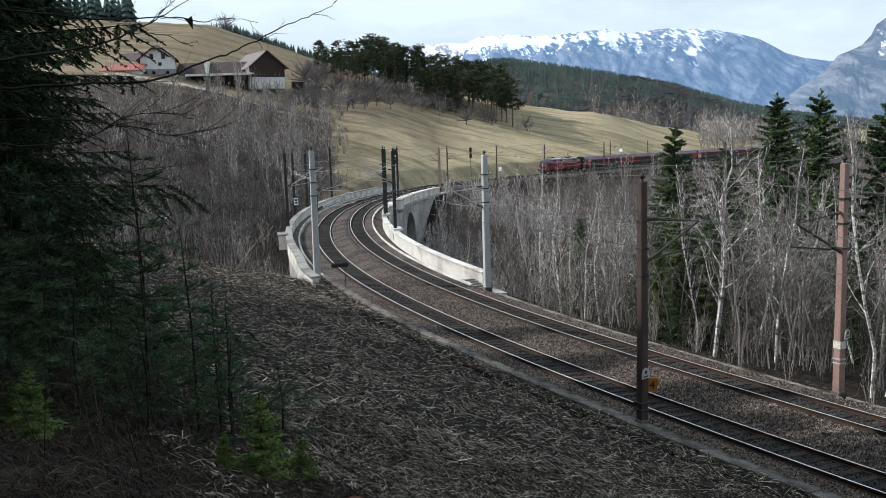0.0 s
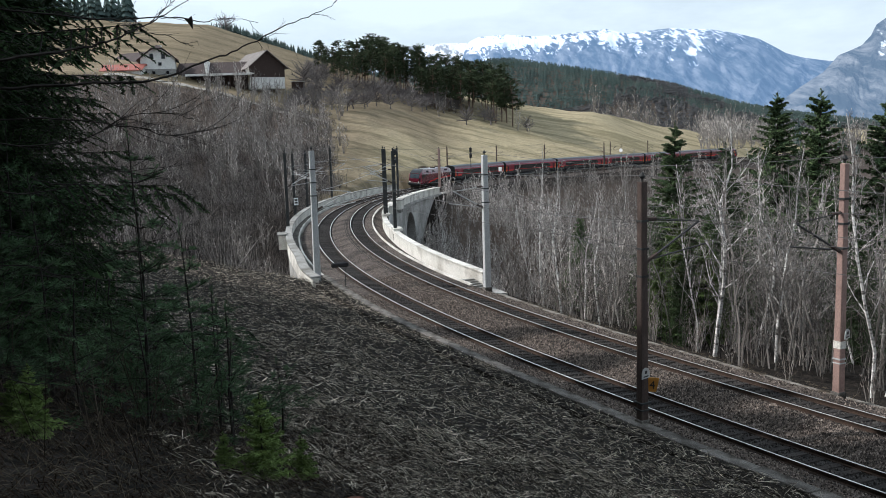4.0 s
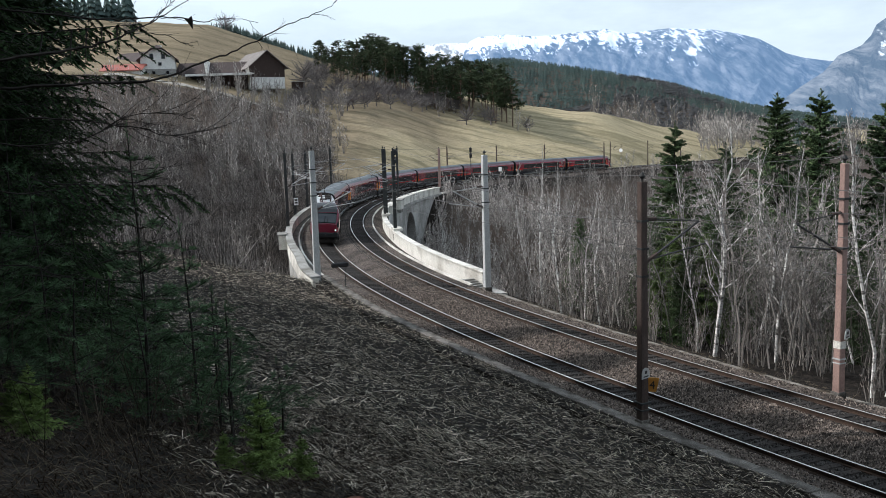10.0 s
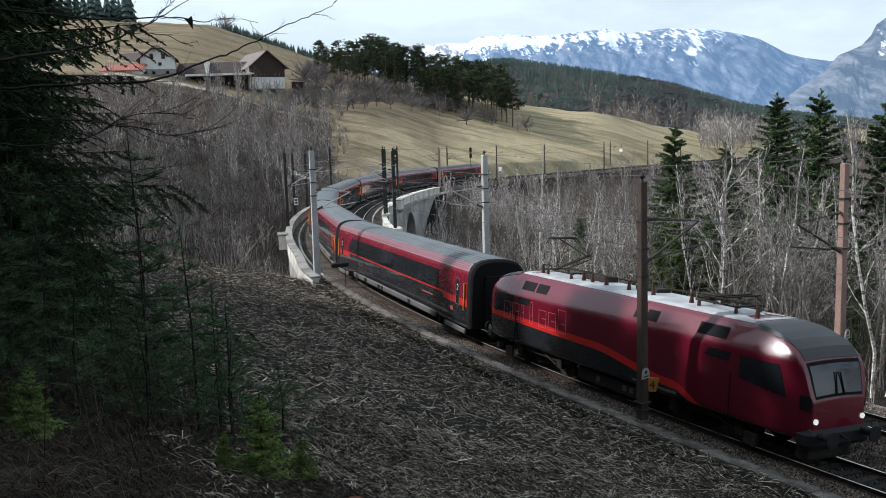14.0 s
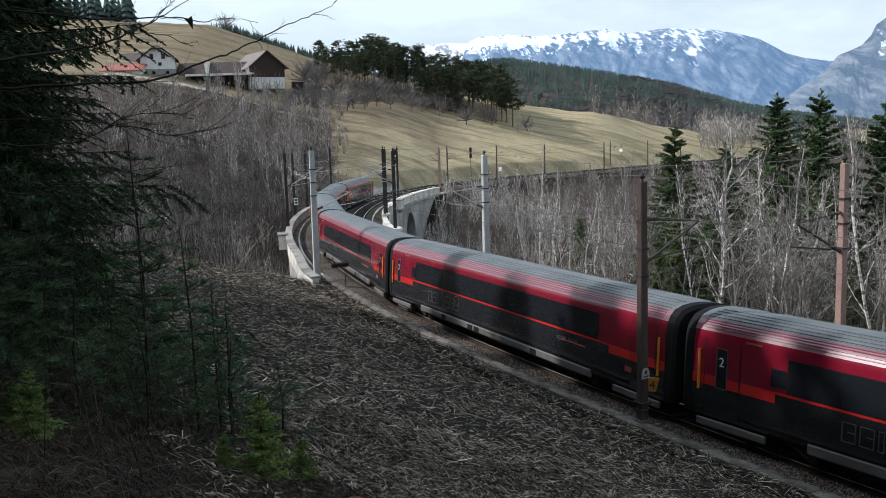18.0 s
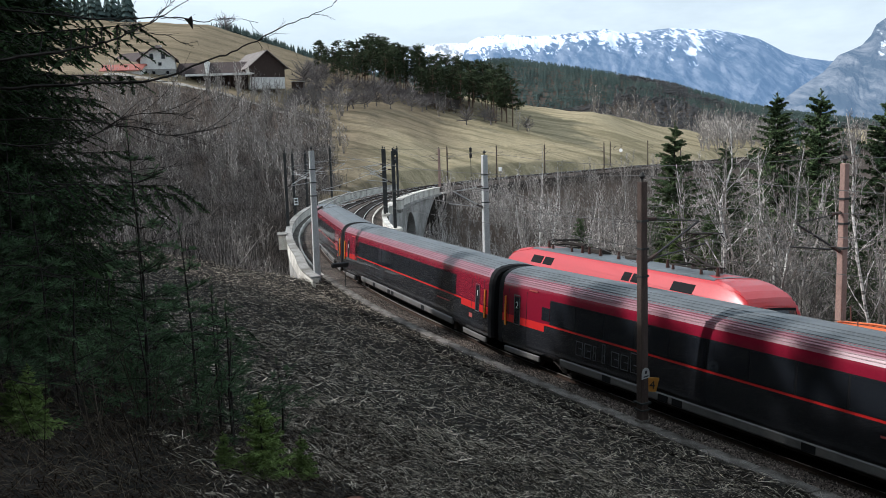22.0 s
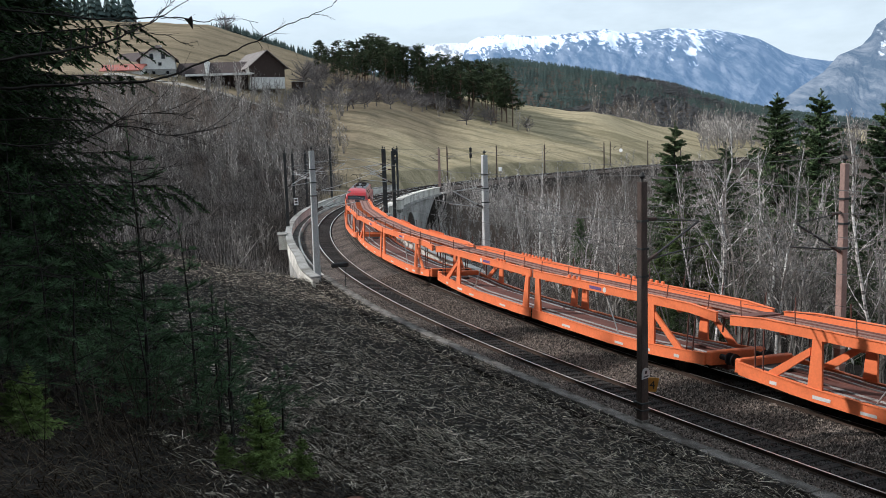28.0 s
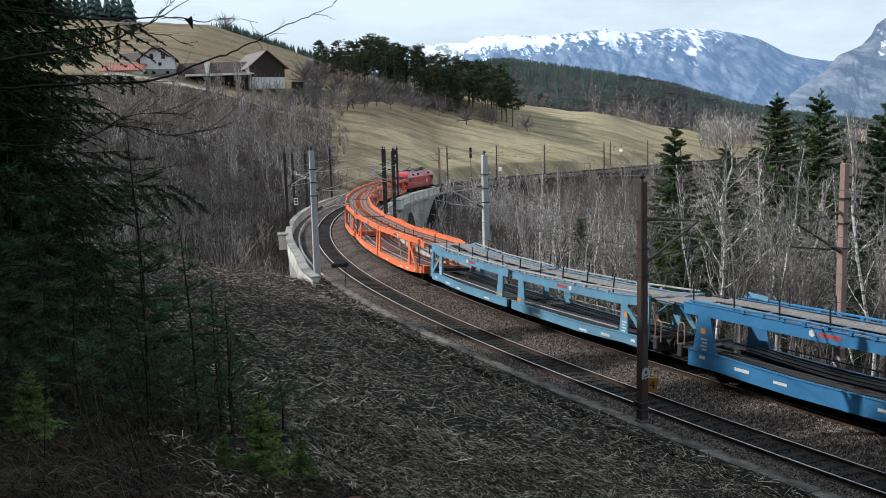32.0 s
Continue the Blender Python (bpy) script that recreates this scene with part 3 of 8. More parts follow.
# side walls with arches
R_ARCH, SPRING = 5.2, -7.4


def arched_wall(lat, thick, s0, s1, bays):
    """Wall below the deck with round openings at the s of bays."""
    vs, fs = [], []
    def quad(pts):
        o = len(vs)
        vs.extend(pts)
        fs.append(tuple(range(o, o + len(pts))))
    top, bot, spring = -1.25, -14.0, SPRING
    edges = [s0] + [e for c in bays for e in (c - R_ARCH, c + R_ARCH)] + [s1]
    for l in (lat, lat + thick):
        for i in range(0, len(edges), 2):
            ss = np.linspace(edges[i], edges[i + 1], 5)
            for a, b in zip(ss[:-1], ss[1:]):
                quad([on_line(a, l, bot), on_line(b, l, bot), on_line(b, l, top), on_line(a, l, top)])
        for c in bays:
            an = np.linspace(math.pi, 0, 17)
            for a, b in zip(an[:-1], an[1:]):
                sa, sb_, ha, hb = c + R_ARCH * math.cos(a), c + R_ARCH * math.cos(b), spring + R_ARCH * math.sin(a), spring + R_ARCH * math.sin(b)
                quad([on_line(sa, l, ha), on_line(sb_, l, hb), on_line(sb_, l, top), on_line(sa, l, top)])
    return vs, fs


bays = [75.0, 88.0, 101.0, 114.0, 153.5]
for nm, lat, th in (("inner_wall", -7.9, 0.5), ("outer_wall", 3.2, 0.5)):
    vs, fs = arched_wall(lat, th, 55, 182, bays)
    child(nm, mesh_of(nm, vs, fs, M_STONE), via)
for c in bays:
    # barrel of each arch through the whole width, and a proud ring of voussoirs
    an = np.linspace(math.pi, 0, 17)
    vs = [on_line(c + R_ARCH * math.cos(a), l, SPRING + R_ARCH * math.sin(a)) for l in (-7.88, 3.66) for a in an]
    vs += [on_line(c + sg * R_ARCH, l, -14.0) for l in (-7.88, 3.66) for sg in (-1, 1)]
    fs = [(i, i + 1, 17 + i + 1, 17 + i) for i in range(16)] + [(34, 0, 17, 36), (16, 35, 37, 33)]
    child("barrel", mesh_of("barrel", vs, fs, M_STONE), via)
    for l in (-7.9,):
        vs = []
        for a in an:
            for r, d in ((R_ARCH, 0.0), (R_ARCH + 0.75, 0.0), (R_ARCH + 0.75, -0.08), (R_ARCH, -0.08)):
                vs.append(on_line(c + r * math.cos(a), l + d, SPRING + r * math.sin(a)))
        fs = [(i * 4 + k, (i + 1) * 4 + k, (i + 1) * 4 + (k + 1) % 4, i * 4 + (k + 1) % 4) for i in range(16) for k in range(4)]
        child("arch_ring", mesh_of("arch_ring", vs, fs, M_STONE), via)
# ---- paints of the trains ----
def livery(name, zones, curve=None, rough=0.22, coat=0.5, end=None, end_zones=None):
    """Painted bodywork: colour bands by height over the rail; curve: how far the bands sink along the body (x, drop);
    end: beyond this distance from the middle the end_zones hold."""
    m = plain(name, zones[0][1], rough=rough, coat=coat)
    nt = m.node_tree
    n, l = nt.nodes, nt.links
    tc = n.new("ShaderNodeTexCoord")
    sp = n.new("ShaderNodeSeparateXYZ")
    l.new(tc.outputs["Object"], sp.inputs[0])
    height = sp.outputs["Z"]
    if curve:
        mr = n.new("ShaderNodeMapRange")
        mr.inputs["From Min"].default_value, mr.inputs["From Max"].default_value = curve[0][0], curve[-1][0]
        l.new(sp.outputs["X"], mr.inputs["Value"])
        cr = n.new("ShaderNodeValToRGB")
        cr.color_ramp.interpolation = "EASE"
        span = curve[-1][0] - curve[0][0]
        els = cr.color_ramp.elements
        while len(els) < len(curve):
            els.new(0.5)
        for e, (x, d) in zip(els, curve):
            e.position, e.color = (x - curve[0][0]) / span, (d / 4, d / 4, d / 4, 1)
        l.new(mr.outputs["Result"], cr.inputs["Fac"])
        mu = n.new("ShaderNodeMath")
        mu.operation = "MULTIPLY_ADD"
        mu.inputs[1].default_value = 4.0
        l.new(cr.outputs["Color"], mu.inputs[0])
        l.new(height, mu.inputs[2])
        height = mu.outputs[0]

    def bands(zs):
        r = n.new("ShaderNodeValToRGB")
        r.color_ramp.interpolation = "CONSTANT"
        dv = n.new("ShaderNodeMath")
        dv.operation = "DIVIDE"
        dv.inputs[1].default_value = 5.0
        l.new(height, dv.inputs[0])
        els = r.color_ramp.elements
        while len(els) < len(zs):
            els.new(0.5)
        for e, (z, c) in zip(els, zs):
            e.position, e.color = max(z, 0) / 5.0, (*c, 1)
        l.new(dv.outputs[0], r.inputs["Fac"])
        return r.outputs["Color"]
    col = bands(zones)
    if end:
        ab = n.new("ShaderNodeMath")
        ab.operation = "ABSOLUTE"
        l.new(sp.outputs["X"], ab.inputs[0])
        gt = n.new("ShaderNodeMath")
        gt.operation = "GREATER_THAN"
        gt.inputs[1].default_value = end
        l.new(ab.outputs[0], gt.inputs[0])
        mx = n.new("ShaderNodeMix")
        mx.data_type = "RGBA"
        l.new(gt.outputs[0], mx.inputs["Factor"])
        l.new(col, mx.inputs["A"])
        l.new(bands(end_zones), mx.inputs["B"])
        col = mx.outputs["Result"]
    b = n["Principled BSDF"]
    grain = b.inputs["Base Color"].links[0].from_node
    l.new(col, grain.inputs["A"])
    return m


DEEP, BRIGHT, ANTH = (0.190, 0.0060, 0.022), (0.53, 0.021, 0.020), (0.016, 0.017, 0.020)
M_COACH = livery("coach_paint", [(0, ANTH), (2.0, BRIGHT), (2.085, DEEP)], end=9.45, end_zones=[(0, ANTH), (1.72, BRIGHT), (2.06, DEEP)])
M_CONTROL = livery("control_car_paint", [(0, ANTH), (2.0, BRIGHT), (2.085, DEEP)], curve=[(-13, 0), (8.2, 0), (10.6, 0.35), (12.2, 1.1), (13.2, 2.6)], end=9.2, end_zones=[(0, ANTH), (1.72, BRIGHT), (2.10, DEEP)])
M_RJLOCO = livery("locomotive_paint", [(0, ANTH), (1.85, BRIGHT), (2.12, (0.125, 0.0050, 0.019))], curve=[(-9.2, 2.6), (-6.0, 1.5), (-3.6, 0.62), (1.0, 0.12), (9.2, -0.0)])
M_FRLOCO = livery("red_locomotive_paint", [(0, (0.05, 0.05, 0.055)), (0.98, (0.47, 0.014, 0.018))], rough=0.35)
M_ROOFGREY = plain("grey_coach_roof", (0.13, 0.145, 0.155), rough=0.5, dirt=0.35, scale=0.7)
M_ROOFPALE = plain("pale_loco_roof", (0.50, 0.51, 0.52), rough=0.45, dirt=0.4, scale=1.1)
M_FAIRING = plain("dark_grey_cab_roof", (0.016, 0.017, 0.020), rough=0.4, dirt=0.3)
# pink reflection of the sky on the red roof shoulder, put into the colour
M_RIBSHEEN = plain("ribbed_edge_pink_sheen", (0.27, 0.105, 0.135), rough=0.32, coat=0.4)
M_DEEPRIB = plain("dark_red_roof_rib", (0.150, 0.028, 0.040), rough=0.4)
M_BLACK = plain("matt_black_rubber", (0.009, 0.009, 0.010), rough=0.8, spec=0.15)
M_GLASS = plain("tinted_window_glass", (0.012, 0.014, 0.018), rough=0.08, spec=0.6, dirt=0.05)
M_SHIELD = plain("windscreen_glass", (0.022, 0.026, 0.032), rough=0.06, spec=0.8, dirt=0.05)
M_SILL = plain("pale_grey_sill", (0.125, 0.118, 0.110), rough=0.55, dirt=0.35)
M_UNDER = material("grimy_running_gear", (0.024, 0.021, 0.019), (0.042, 0.035, 0.030), scale=5, spec=0.2, rough=0.9, bump=0.4, fine=20)
M_YELLOW = plain("orange_yellow_paint", (0.72, 0.26, 0.03), rough=0.45)
M_WHITE = plain("white_lettering", (0.75, 0.75, 0.74), rough=0.5)
M_OUTLINE = plain("grey_outline_lettering", (0.085, 0.085, 0.09), rough=0.5)
M_OUTRED = plain("pale_red_outline_lettering", (0.36, 0.07, 0.06), rough=0.5)
M_LAMP = plain("headlamp_glass", (0.75, 0.76, 0.78), rough=0.1)
M_LIT = plain("burning_headlamp", (0.75, 0.76, 0.78), rough=0.1)
M_LIT.node_tree.nodes["Principled BSDF"].inputs["Emission Color"].default_value = (1.0, 0.95, 0.86, 1)
M_LIT.node_tree.nodes["Principled BSDF"].inputs["Emission Strength"].default_value = 0.6
M_INSUL = plain("brown_insulator", (0.075, 0.035, 0.028), rough=0.3)
M_BUFFER = plain("black_buffer_steel", (0.016, 0.016, 0.017), rough=0.6, spec=0.25)


def text_mesh(body, size):
    cu = bpy.data.curves.new("writing", "FONT")
    cu.body, cu.size, cu.extrude, cu.align_x = body, size, 0.003, "CENTER"
    ob = bpy.data.objects.new("writing", cu)
    scene.collection.objects.link(ob)
    bpy.context.view_layer.update()
    me = bpy.data.meshes.new_from_object(ob.evaluated_get(bpy.context.evaluated_depsgraph_get()))
    bpy.data.objects.remove(ob)
    bpy.data.curves.remove(cu)
    return me


def side_text(body, size, mat, parent, x, y, z, name="writing"):
    """Upright writing on the +y side, read from outside."""
    me = text_mesh(body, size)
    me.materials.clear()
    me.materials.append(mat)
    return child(name, me, parent, at=Matrix.Translation((x, y, z)) @ Matrix.Rotation(math.pi, 4, "Z") @ Matrix.Rotation(math.pi / 2, 4, "X"))


def outline_word(parent, mat, x, y, z, h, n):
    """A brand word as a row of open outlined blocks."""
    bm = bmesh.new()
    w, t = h * 0.78, 0.028
    for i in range(n):
        a = x - i * h * 0.98
        tall = h * (1.3 if i in (3, 6) else 1.0)
        slim = w * (0.42 if i in (2, 3) else 1.0)
        for d in ((a - slim, z, a, z + t), (a - slim, z + tall - t, a, z + tall), (a - slim, z, a - slim + t, z + tall), (a - t, z, a, z + tall), (a - slim, z + h * 0.5, a - slim * 0.4, z + h * 0.5 + t)):
            box(bm, d[0], y - 0.004, d[1], d[2], y + 0.006, d[3])
    part("lettering", bm, mat, parent)


def section(profile, k):
    """Point of a half profile at parameter k (0 at the sill, len-1 at the roof's middle)."""
    i = np.arange(len(profile))
    a = np.asarray(profile)
    return np.interp(k, i, a[:, 0]), np.interp(k, i, a[:, 1])


class Hull:
    """A lofted vehicle body: profile, half-length and rounded ends."""

    def __init__(self, profile, half, noses=(False, False), floor=0.6, roof=4.0, shape=None):
        self.profile, self.half, self.noses, self.floor, self.roof = profile, half, noses, floor, roof
        self.shape = shape

    def taper(self, x):
        for sign, on in ((-1, self.noses[0]), (1, self.noses[1])):
            e = self.half - sign * x
            if on and e < self.shape[-1][0]:
                es = [q[0] for q in self.shape]
                return np.interp(e, es, [q[1] for q in self.shape]), np.interp(e, es, [q[2] for q in self.shape])
        return 99.0, 1.0

    def point(self, x, k, side):
        y, z = section(self.profile, k)
        cap, kw = self.taper(x)
        return np.array([x, side * y * kw, min(z, cap - 0.025 * y * y * (cap < self.roof))])

    def stations(self):
        xs = list(np.arange(-self.half + 3.2, self.half - 3.1, 1.2))
        ends = [0, 0.02, 0.05, 0.1, 0.15, 0.22, 0.3, 0.4, 0.5, 0.62, 0.8, 1.0, 1.2, 1.45, 1.7, 2.0, 2.4, 2.8]
        for sign, on in ((-1, self.noses[0]), (1, self.noses[1])):
            xs += [sign * (self.half - e) for e in (ends if on else (0, 0.06, 1.5))]
        return sorted(set(round(x, 4) for x in xs))

    def mesh(self, name, k0, k1, mat, both=True):
        """Skin between profile parameters; both: right round over the roof."""
        xs = self.stations()
        ks = list(np.linspace(k0, k1, int((k1 - k0) * 2) + 1))
        ring = [(k, 1) for k in ks] + ([(k, -1) for k in ks[::-1]] if both else [])
        vs = [self.point(x, k, sd) for x in xs for k, sd in ring]
        n = len(ring)
        fs = [(i * n + j, i * n + j + 1, (i + 1) * n + j + 1, (i + 1) * n + j) for i in range(len(xs) - 1) for j in range(n - 1)]
        if both:
            fs += [tuple(range(n))[::-1], tuple(range((len(xs) - 1) * n, len(xs) * n))]
            fs += [(i * n + n - 1, i * n, (i + 1) * n, (i + 1) * n + n - 1) for i in range(len(xs) - 1)]
        me = mesh_of(name, vs, fs, mat)
        bm = bmesh.new()
        bm.from_mesh(me)
        bmesh.ops.remove_doubles(bm, verts=bm.verts, dist=0.0005)
        bmesh.ops.recalc_face_normals(bm, faces=bm.faces)
        bm.to_mesh(me)
        bm.free()
        me.polygons.foreach_set("use_smooth", np.array([len(p.vertices) == 4 for p in me.polygons]))
        return me

    def patch(self, name, corners, side, mat, out=0.012, n=7):
        """A raised plate whose four corners are (x, k); side 0: across the roof, k then runs through the middle to the far side."""
        vs = []
        for i in range(n):
            for j in range(n):
                u, w = i / (n - 1), j / (n - 1)
                x = (1 - u) * ((1 - w) * corners[0][0] + w * corners[3][0]) + u * ((1 - w) * corners[1][0] + w * corners[2][0])
                k = (1 - u) * ((1 - w) * corners[0][1] + w * corners[3][1]) + u * ((1 - w) * corners[1][1] + w * corners[2][1])
                vs.append(self.at(x, k, side))
        vs = np.array(vs)
        g = vs.reshape(n, n, 3)
        nrm = np.cross(np.gradient(g, axis=0), np.gradient(g, axis=1))
        nrm /= np.linalg.norm(nrm, axis=2)[..., None] + 1e-9
        if (nrm * (g - np.array([g[..., 0].mean() * 0.8, 0, 1.8]))).sum() < 0:
            nrm = -nrm
        outer = (g + nrm * out).reshape(-1, 3)
        inner = (g - nrm * 0.02).reshape(-1, 3)
        fs = [(i * n + j, i * n + j + 1, (i + 1) * n + j + 1, (i + 1) * n + j) for i in range(n - 1) for j in range(n - 1)]
        o = n * n
        rim = [j for j in range(n)] + [i * n + n - 1 for i in range(1, n)] + [(n - 1) * n + j for j in range(n - 2, -1, -1)] + [i * n for i in range(n - 2, 0, -1)]
        fs2 = [(a, b, b + o, a + o) for a, b in zip(rim, rim[1:] + rim[:1])]
        return mesh_of(name, np.concatenate([outer, inner]), fs + fs2, mat, smooth=False)

    def at(self, x, k, side):
        last = len(self.profile) - 1
        if side:
            return self.point(x, k, side)
        return self.point(x, k, 1) if k <= last else self.point(x, 2 * last - k, -1)


COACH = [(1.36, 0.72), (1.41, 1.15), (1.415, 1.6), (1.415, 2.05), (1.41, 2.6), (1.40, 3.12), (1.36, 3.42), (1.26, 3.66), (1.08, 3.85), (0.78, 3.98), (0.4, 4.05), (0.0, 4.07)]
LOCO = [(1.38, 0.90), (1.46, 0.99), (1.48, 1.2), (1.49, 1.7), (1.49, 2.2), (1.485, 2.7), (1.46, 3.02), (1.33, 3.30), (1.16, 3.60), (1.00, 3.86), (0.84, 3.95), (0.42, 3.98), (0.0, 3.98)]
NOSE = [(0, 2.0, 0.70), (0.05, 2.2, 0.755), (0.12, 2.5, 0.80), (0.22, 2.85, 0.84), (0.38, 3.2, 0.88), (0.6, 3.45, 0.915), (0.95, 3.65, 0.95), (1.4, 3.8, 0.98), (2.0, 3.92, 1.0), (2.8, 3.98, 1.0)]
NOSE_C = [(0, 1.85, 0.80), (0.06, 1.98, 0.86), (0.25, 2.20, 0.91), (0.6, 2.55, 0.95), (1.1, 3.02, 0.975), (1.7, 3.50, 0.99), (2.3, 3.82, 1.0), (3.0, 4.07, 1.0)]


def disc(bm, x, y, z, r, thick):
    return rod(bm, (x, y - thick / 2, z), (x, y + thick / 2, z), r, n=20)


def bogie(parent, x, half_base, r, axle=2):
    """Frame, springs and wheelsets of one bogie, at x."""
    bm = bmesh.new()
    for sd in (-1, 1):
        box(bm, x - half_base - 0.65, sd * 1.02 - 0.07, r + 0.02, x + half_base + 0.65, sd * 1.02 + 0.07, r + 0.24, bevel=0.02)
        for k in (-1, 1):
            box(bm, x + k * half_base - 0.2, sd * 1.08 - 0.1, r - 0.22, x + k * half_base + 0.2, sd * 1.08 + 0.1, r + 0.2, bevel=0.03)
        rod(bm, (x, sd * 1.0, r + 0.2), (x, sd * 1.0, r + 0.62), 0.2, n=10)
        rod(bm, (x - half_base * 0.9, sd * 1.2, r - 0.1), (x - 0.2, sd * 1.2, r + 0.3), 0.035, n=6)
    box(bm, x - 0.35, -1.0, r, x + 0.35, 1.0, r + 0.3)
    ob = part("bogie", bm, M_UNDER, parent)
    for k in (-1, 1):
        bm = bmesh.new()
        rod(bm, (x + k * half_base, -0.9, r), (x + k * half_base, 0.9, r), 0.085, n=10)
        for sd in (-1, 1):
            disc(bm, x + k * half_base, sd * 0.75, r, r, 0.13)
            disc(bm, x + k * half_base, sd * 0.69, r, r + 0.03, 0.03)
        part("wheelset", bm, M_UNDER, ob)
    return ob


def buffers(parent, x, sign, z=1.05):
    for sd in (-1, 1):
        bm = rods(((x, sd * 0.875, z), (x + sign * 0.42, sd * 0.875, z), 0.11), ((x + sign * 0.42, sd * 0.875, z), (x + sign * 0.47, sd * 0.875, z), 0.24), n=12)
        part("buffer", bm, M_BUFFER, parent)


def pantograph(parent, x, raised, sign=1):
    """Single-arm collector; folded flat or raised to the wire."""
    p = part("pantograph", boxes((x - 1.0, -0.55, 4.16, x + 1.0, -0.49, 4.22), (x - 1.0, 0.49, 4.16, x + 1.0, 0.55, 4.22), (x - 0.9, -0.5, 4.16, x - 0.8, 0.5, 4.22), (x + 0.8, -0.5, 4.16, x + 0.9, 0.5, 4.22)), M_UNDER, parent)
    foot = [(a, b) for a in (-0.85, 0.85) for b in (-0.52, 0.52)]
    for a, b in foot:
        part("insulator", rods(((x + a, b, 3.96), (x + a, b, 4.18), 0.075, 0.05), n=8), M_INSUL, p)
    knee, top = (x + sign * 1.25, 4.95 if raised else 4.34), (x - sign * 0.35, 5.52 if raised else 4.42)
    part("arm", rods(((x - sign * 0.8, 0, 4.25), (knee[0], 0, knee[1]), 0.055), ((knee[0], -0.1, knee[1]), (top[0], -0.35, top[1]), 0.03), ((knee[0], 0.1, knee[1]), (top[0], 0.35, top[1]), 0.03), ((x - sign * 0.4, 0, 4.22), (knee[0] + sign * 0.2, 0, knee[1] - 0.12), 0.025)), M_UNDER, p)
    part("contact_strip", rods(((top[0] - 0.16, -0.8, top[1] + 0.03), (top[0] - 0.16, 0.8, top[1] + 0.03), 0.03), ((top[0] + 0.16, -0.8, top[1] + 0.03), (top[0] + 0.16, 0.8, top[1] + 0.03), 0.03), ((top[0], -0.8, top[1] + 0.02), (top[0], -1.02, top[1] - 0.18), 0.02), ((top[0], 0.8, top[1] + 0.02), (top[0], 1.02, top[1] - 0.18), 0.02)), M_UNDER, p)


def locomotive(name, label, paint, raised_at, freight):
    ob = tagged(empty(name), label, "locomotive", "trains")
    hull = Hull(LOCO, 9.15, (True, True), 0.62, 3.98, NOSE)
    child("body", hull.mesh("body", 0, 12, paint), ob)
    child("roof_panel", hull.patch("roof_panel", [(-6.7, 9.2), (6.7, 9.2), (6.7, 14.8), (-6.7, 14.8)], 0, M_ROOFGREY if freight else M_ROOFPALE, 0.015, 9), ob, "dusty roof deck")
    for sg in (-1, 1):
        e = lambda d: sg * (9.15 - d)
        child("roof_fairing", hull.patch("roof_fairing", [(e(0.37), 7.5), (e(2.3), 8.9), (e(2.3), 15.1), (e(0.37), 16.5)], 0, paint if freight else M_FAIRING, 0.016, 17), ob)
        child("windscreen", hull.patch("windscreen", [(e(0.05), 7.5), (e(0.30), 7.9), (e(0.30), 16.1), (e(0.05), 16.5)], 0, M_SHIELD, 0.022, 11), ob)
        child("windscreen_frame", hull.patch("windscreen_frame", [(e(0.03), 7.25), (e(0.345), 7.6), (e(0.345), 16.4), (e(0.03), 16.75)], 0, M_BLACK, 0.012, 11), ob)
        wp = part("wiper", rods(((e(0.00), 0.14, 2.16), (e(0.14), 0.06, 2.80), 0.022), ((e(0.00), -0.18, 2.16), (e(0.14), -0.10, 2.80), 0.022)), M_BLACK, ob)
        for sd in (-1, 1):
            child("cab_window", hull.patch("cab_window", [(e(0.72), 3.7), (e(2.45), 4.1), (e(2.5), 5.75), (e(1.0), 5.75)], sd, M_GLASS, 0.010), ob)
            child("quarter_window", hull.patch("quarter_window", [(e(2.95), 4.9), (e(4.0), 5.0), (e(3.8), 5.75), (e(2.85), 5.75)], sd, M_GLASS, 0.010), ob)
            lamp = child("headlamp", hull.patch("headlamp", [(e(0.035), 3.0), (e(0.30), 3.2), (e(0.32), 4.0), (e(0.035), 4.0)], sd, M_BLACK, 0.02), ob)
            bm = bmesh.new()
            rod(bm, (e(0.05), sd * 0.96, 1.45), (e(-0.04), sd * 0.96, 1.45), 0.085, n=12)
            part("lens", bm, M_LIT if sg < 0 else M_LAMP, lamp)
        bm = boxes((min(e(0.5), e(-0.12)), -1.30, 0.62, max(e(0.5), e(-0.12)), 1.30, 1.24), bevel=0.16)
        part("buffer_beam", bm, M_BUFFER, ob)
        part("plough", boxes((min(e(0.7), e(0.25)), -1.0, 0.16, max(e(0.7), e(0.25)), 1.0, 0.62), bevel=0.12), M_UNDER, ob)
        buffers(ob, e(-0.10), sg)
        part("coupling", rods(((e(-0.1), 0, 1.0), (e(-0.4), 0, 0.92), 0.05), ((e(-0.4), 0, 0.92), (e(-0.34), 0, 0.6), 0.04)), M_UNDER, ob)
        bogie(ob, sg * 4.95, 1.5, 0.575)
        pantograph(ob, sg * 4.6, sg == raised_at, -sg)
        for sd in (-1, 1):
            part("steps", boxes((min(e(2.3), e(1.8)), sd * 1.3 - 0.06, 0.25, max(e(2.3), e(1.8)), sd * 1.3 + 0.06, 0.62)), M_UNDER, ob)
    for x0, x1 in ((-5.9, -4.6), (-2.6, -2.0), (-1.9, -1.35), (4.3, 5.1), (5.25, 6.2)):
        for sd in (-1, 1):
            child("vent_grille", hull.patch("vent_grille", [(x0, 6.9), (x1, 6.9), (x1, 8.1), (x0, 8.1)], sd, M_BLACK, 0.012, 4), ob)
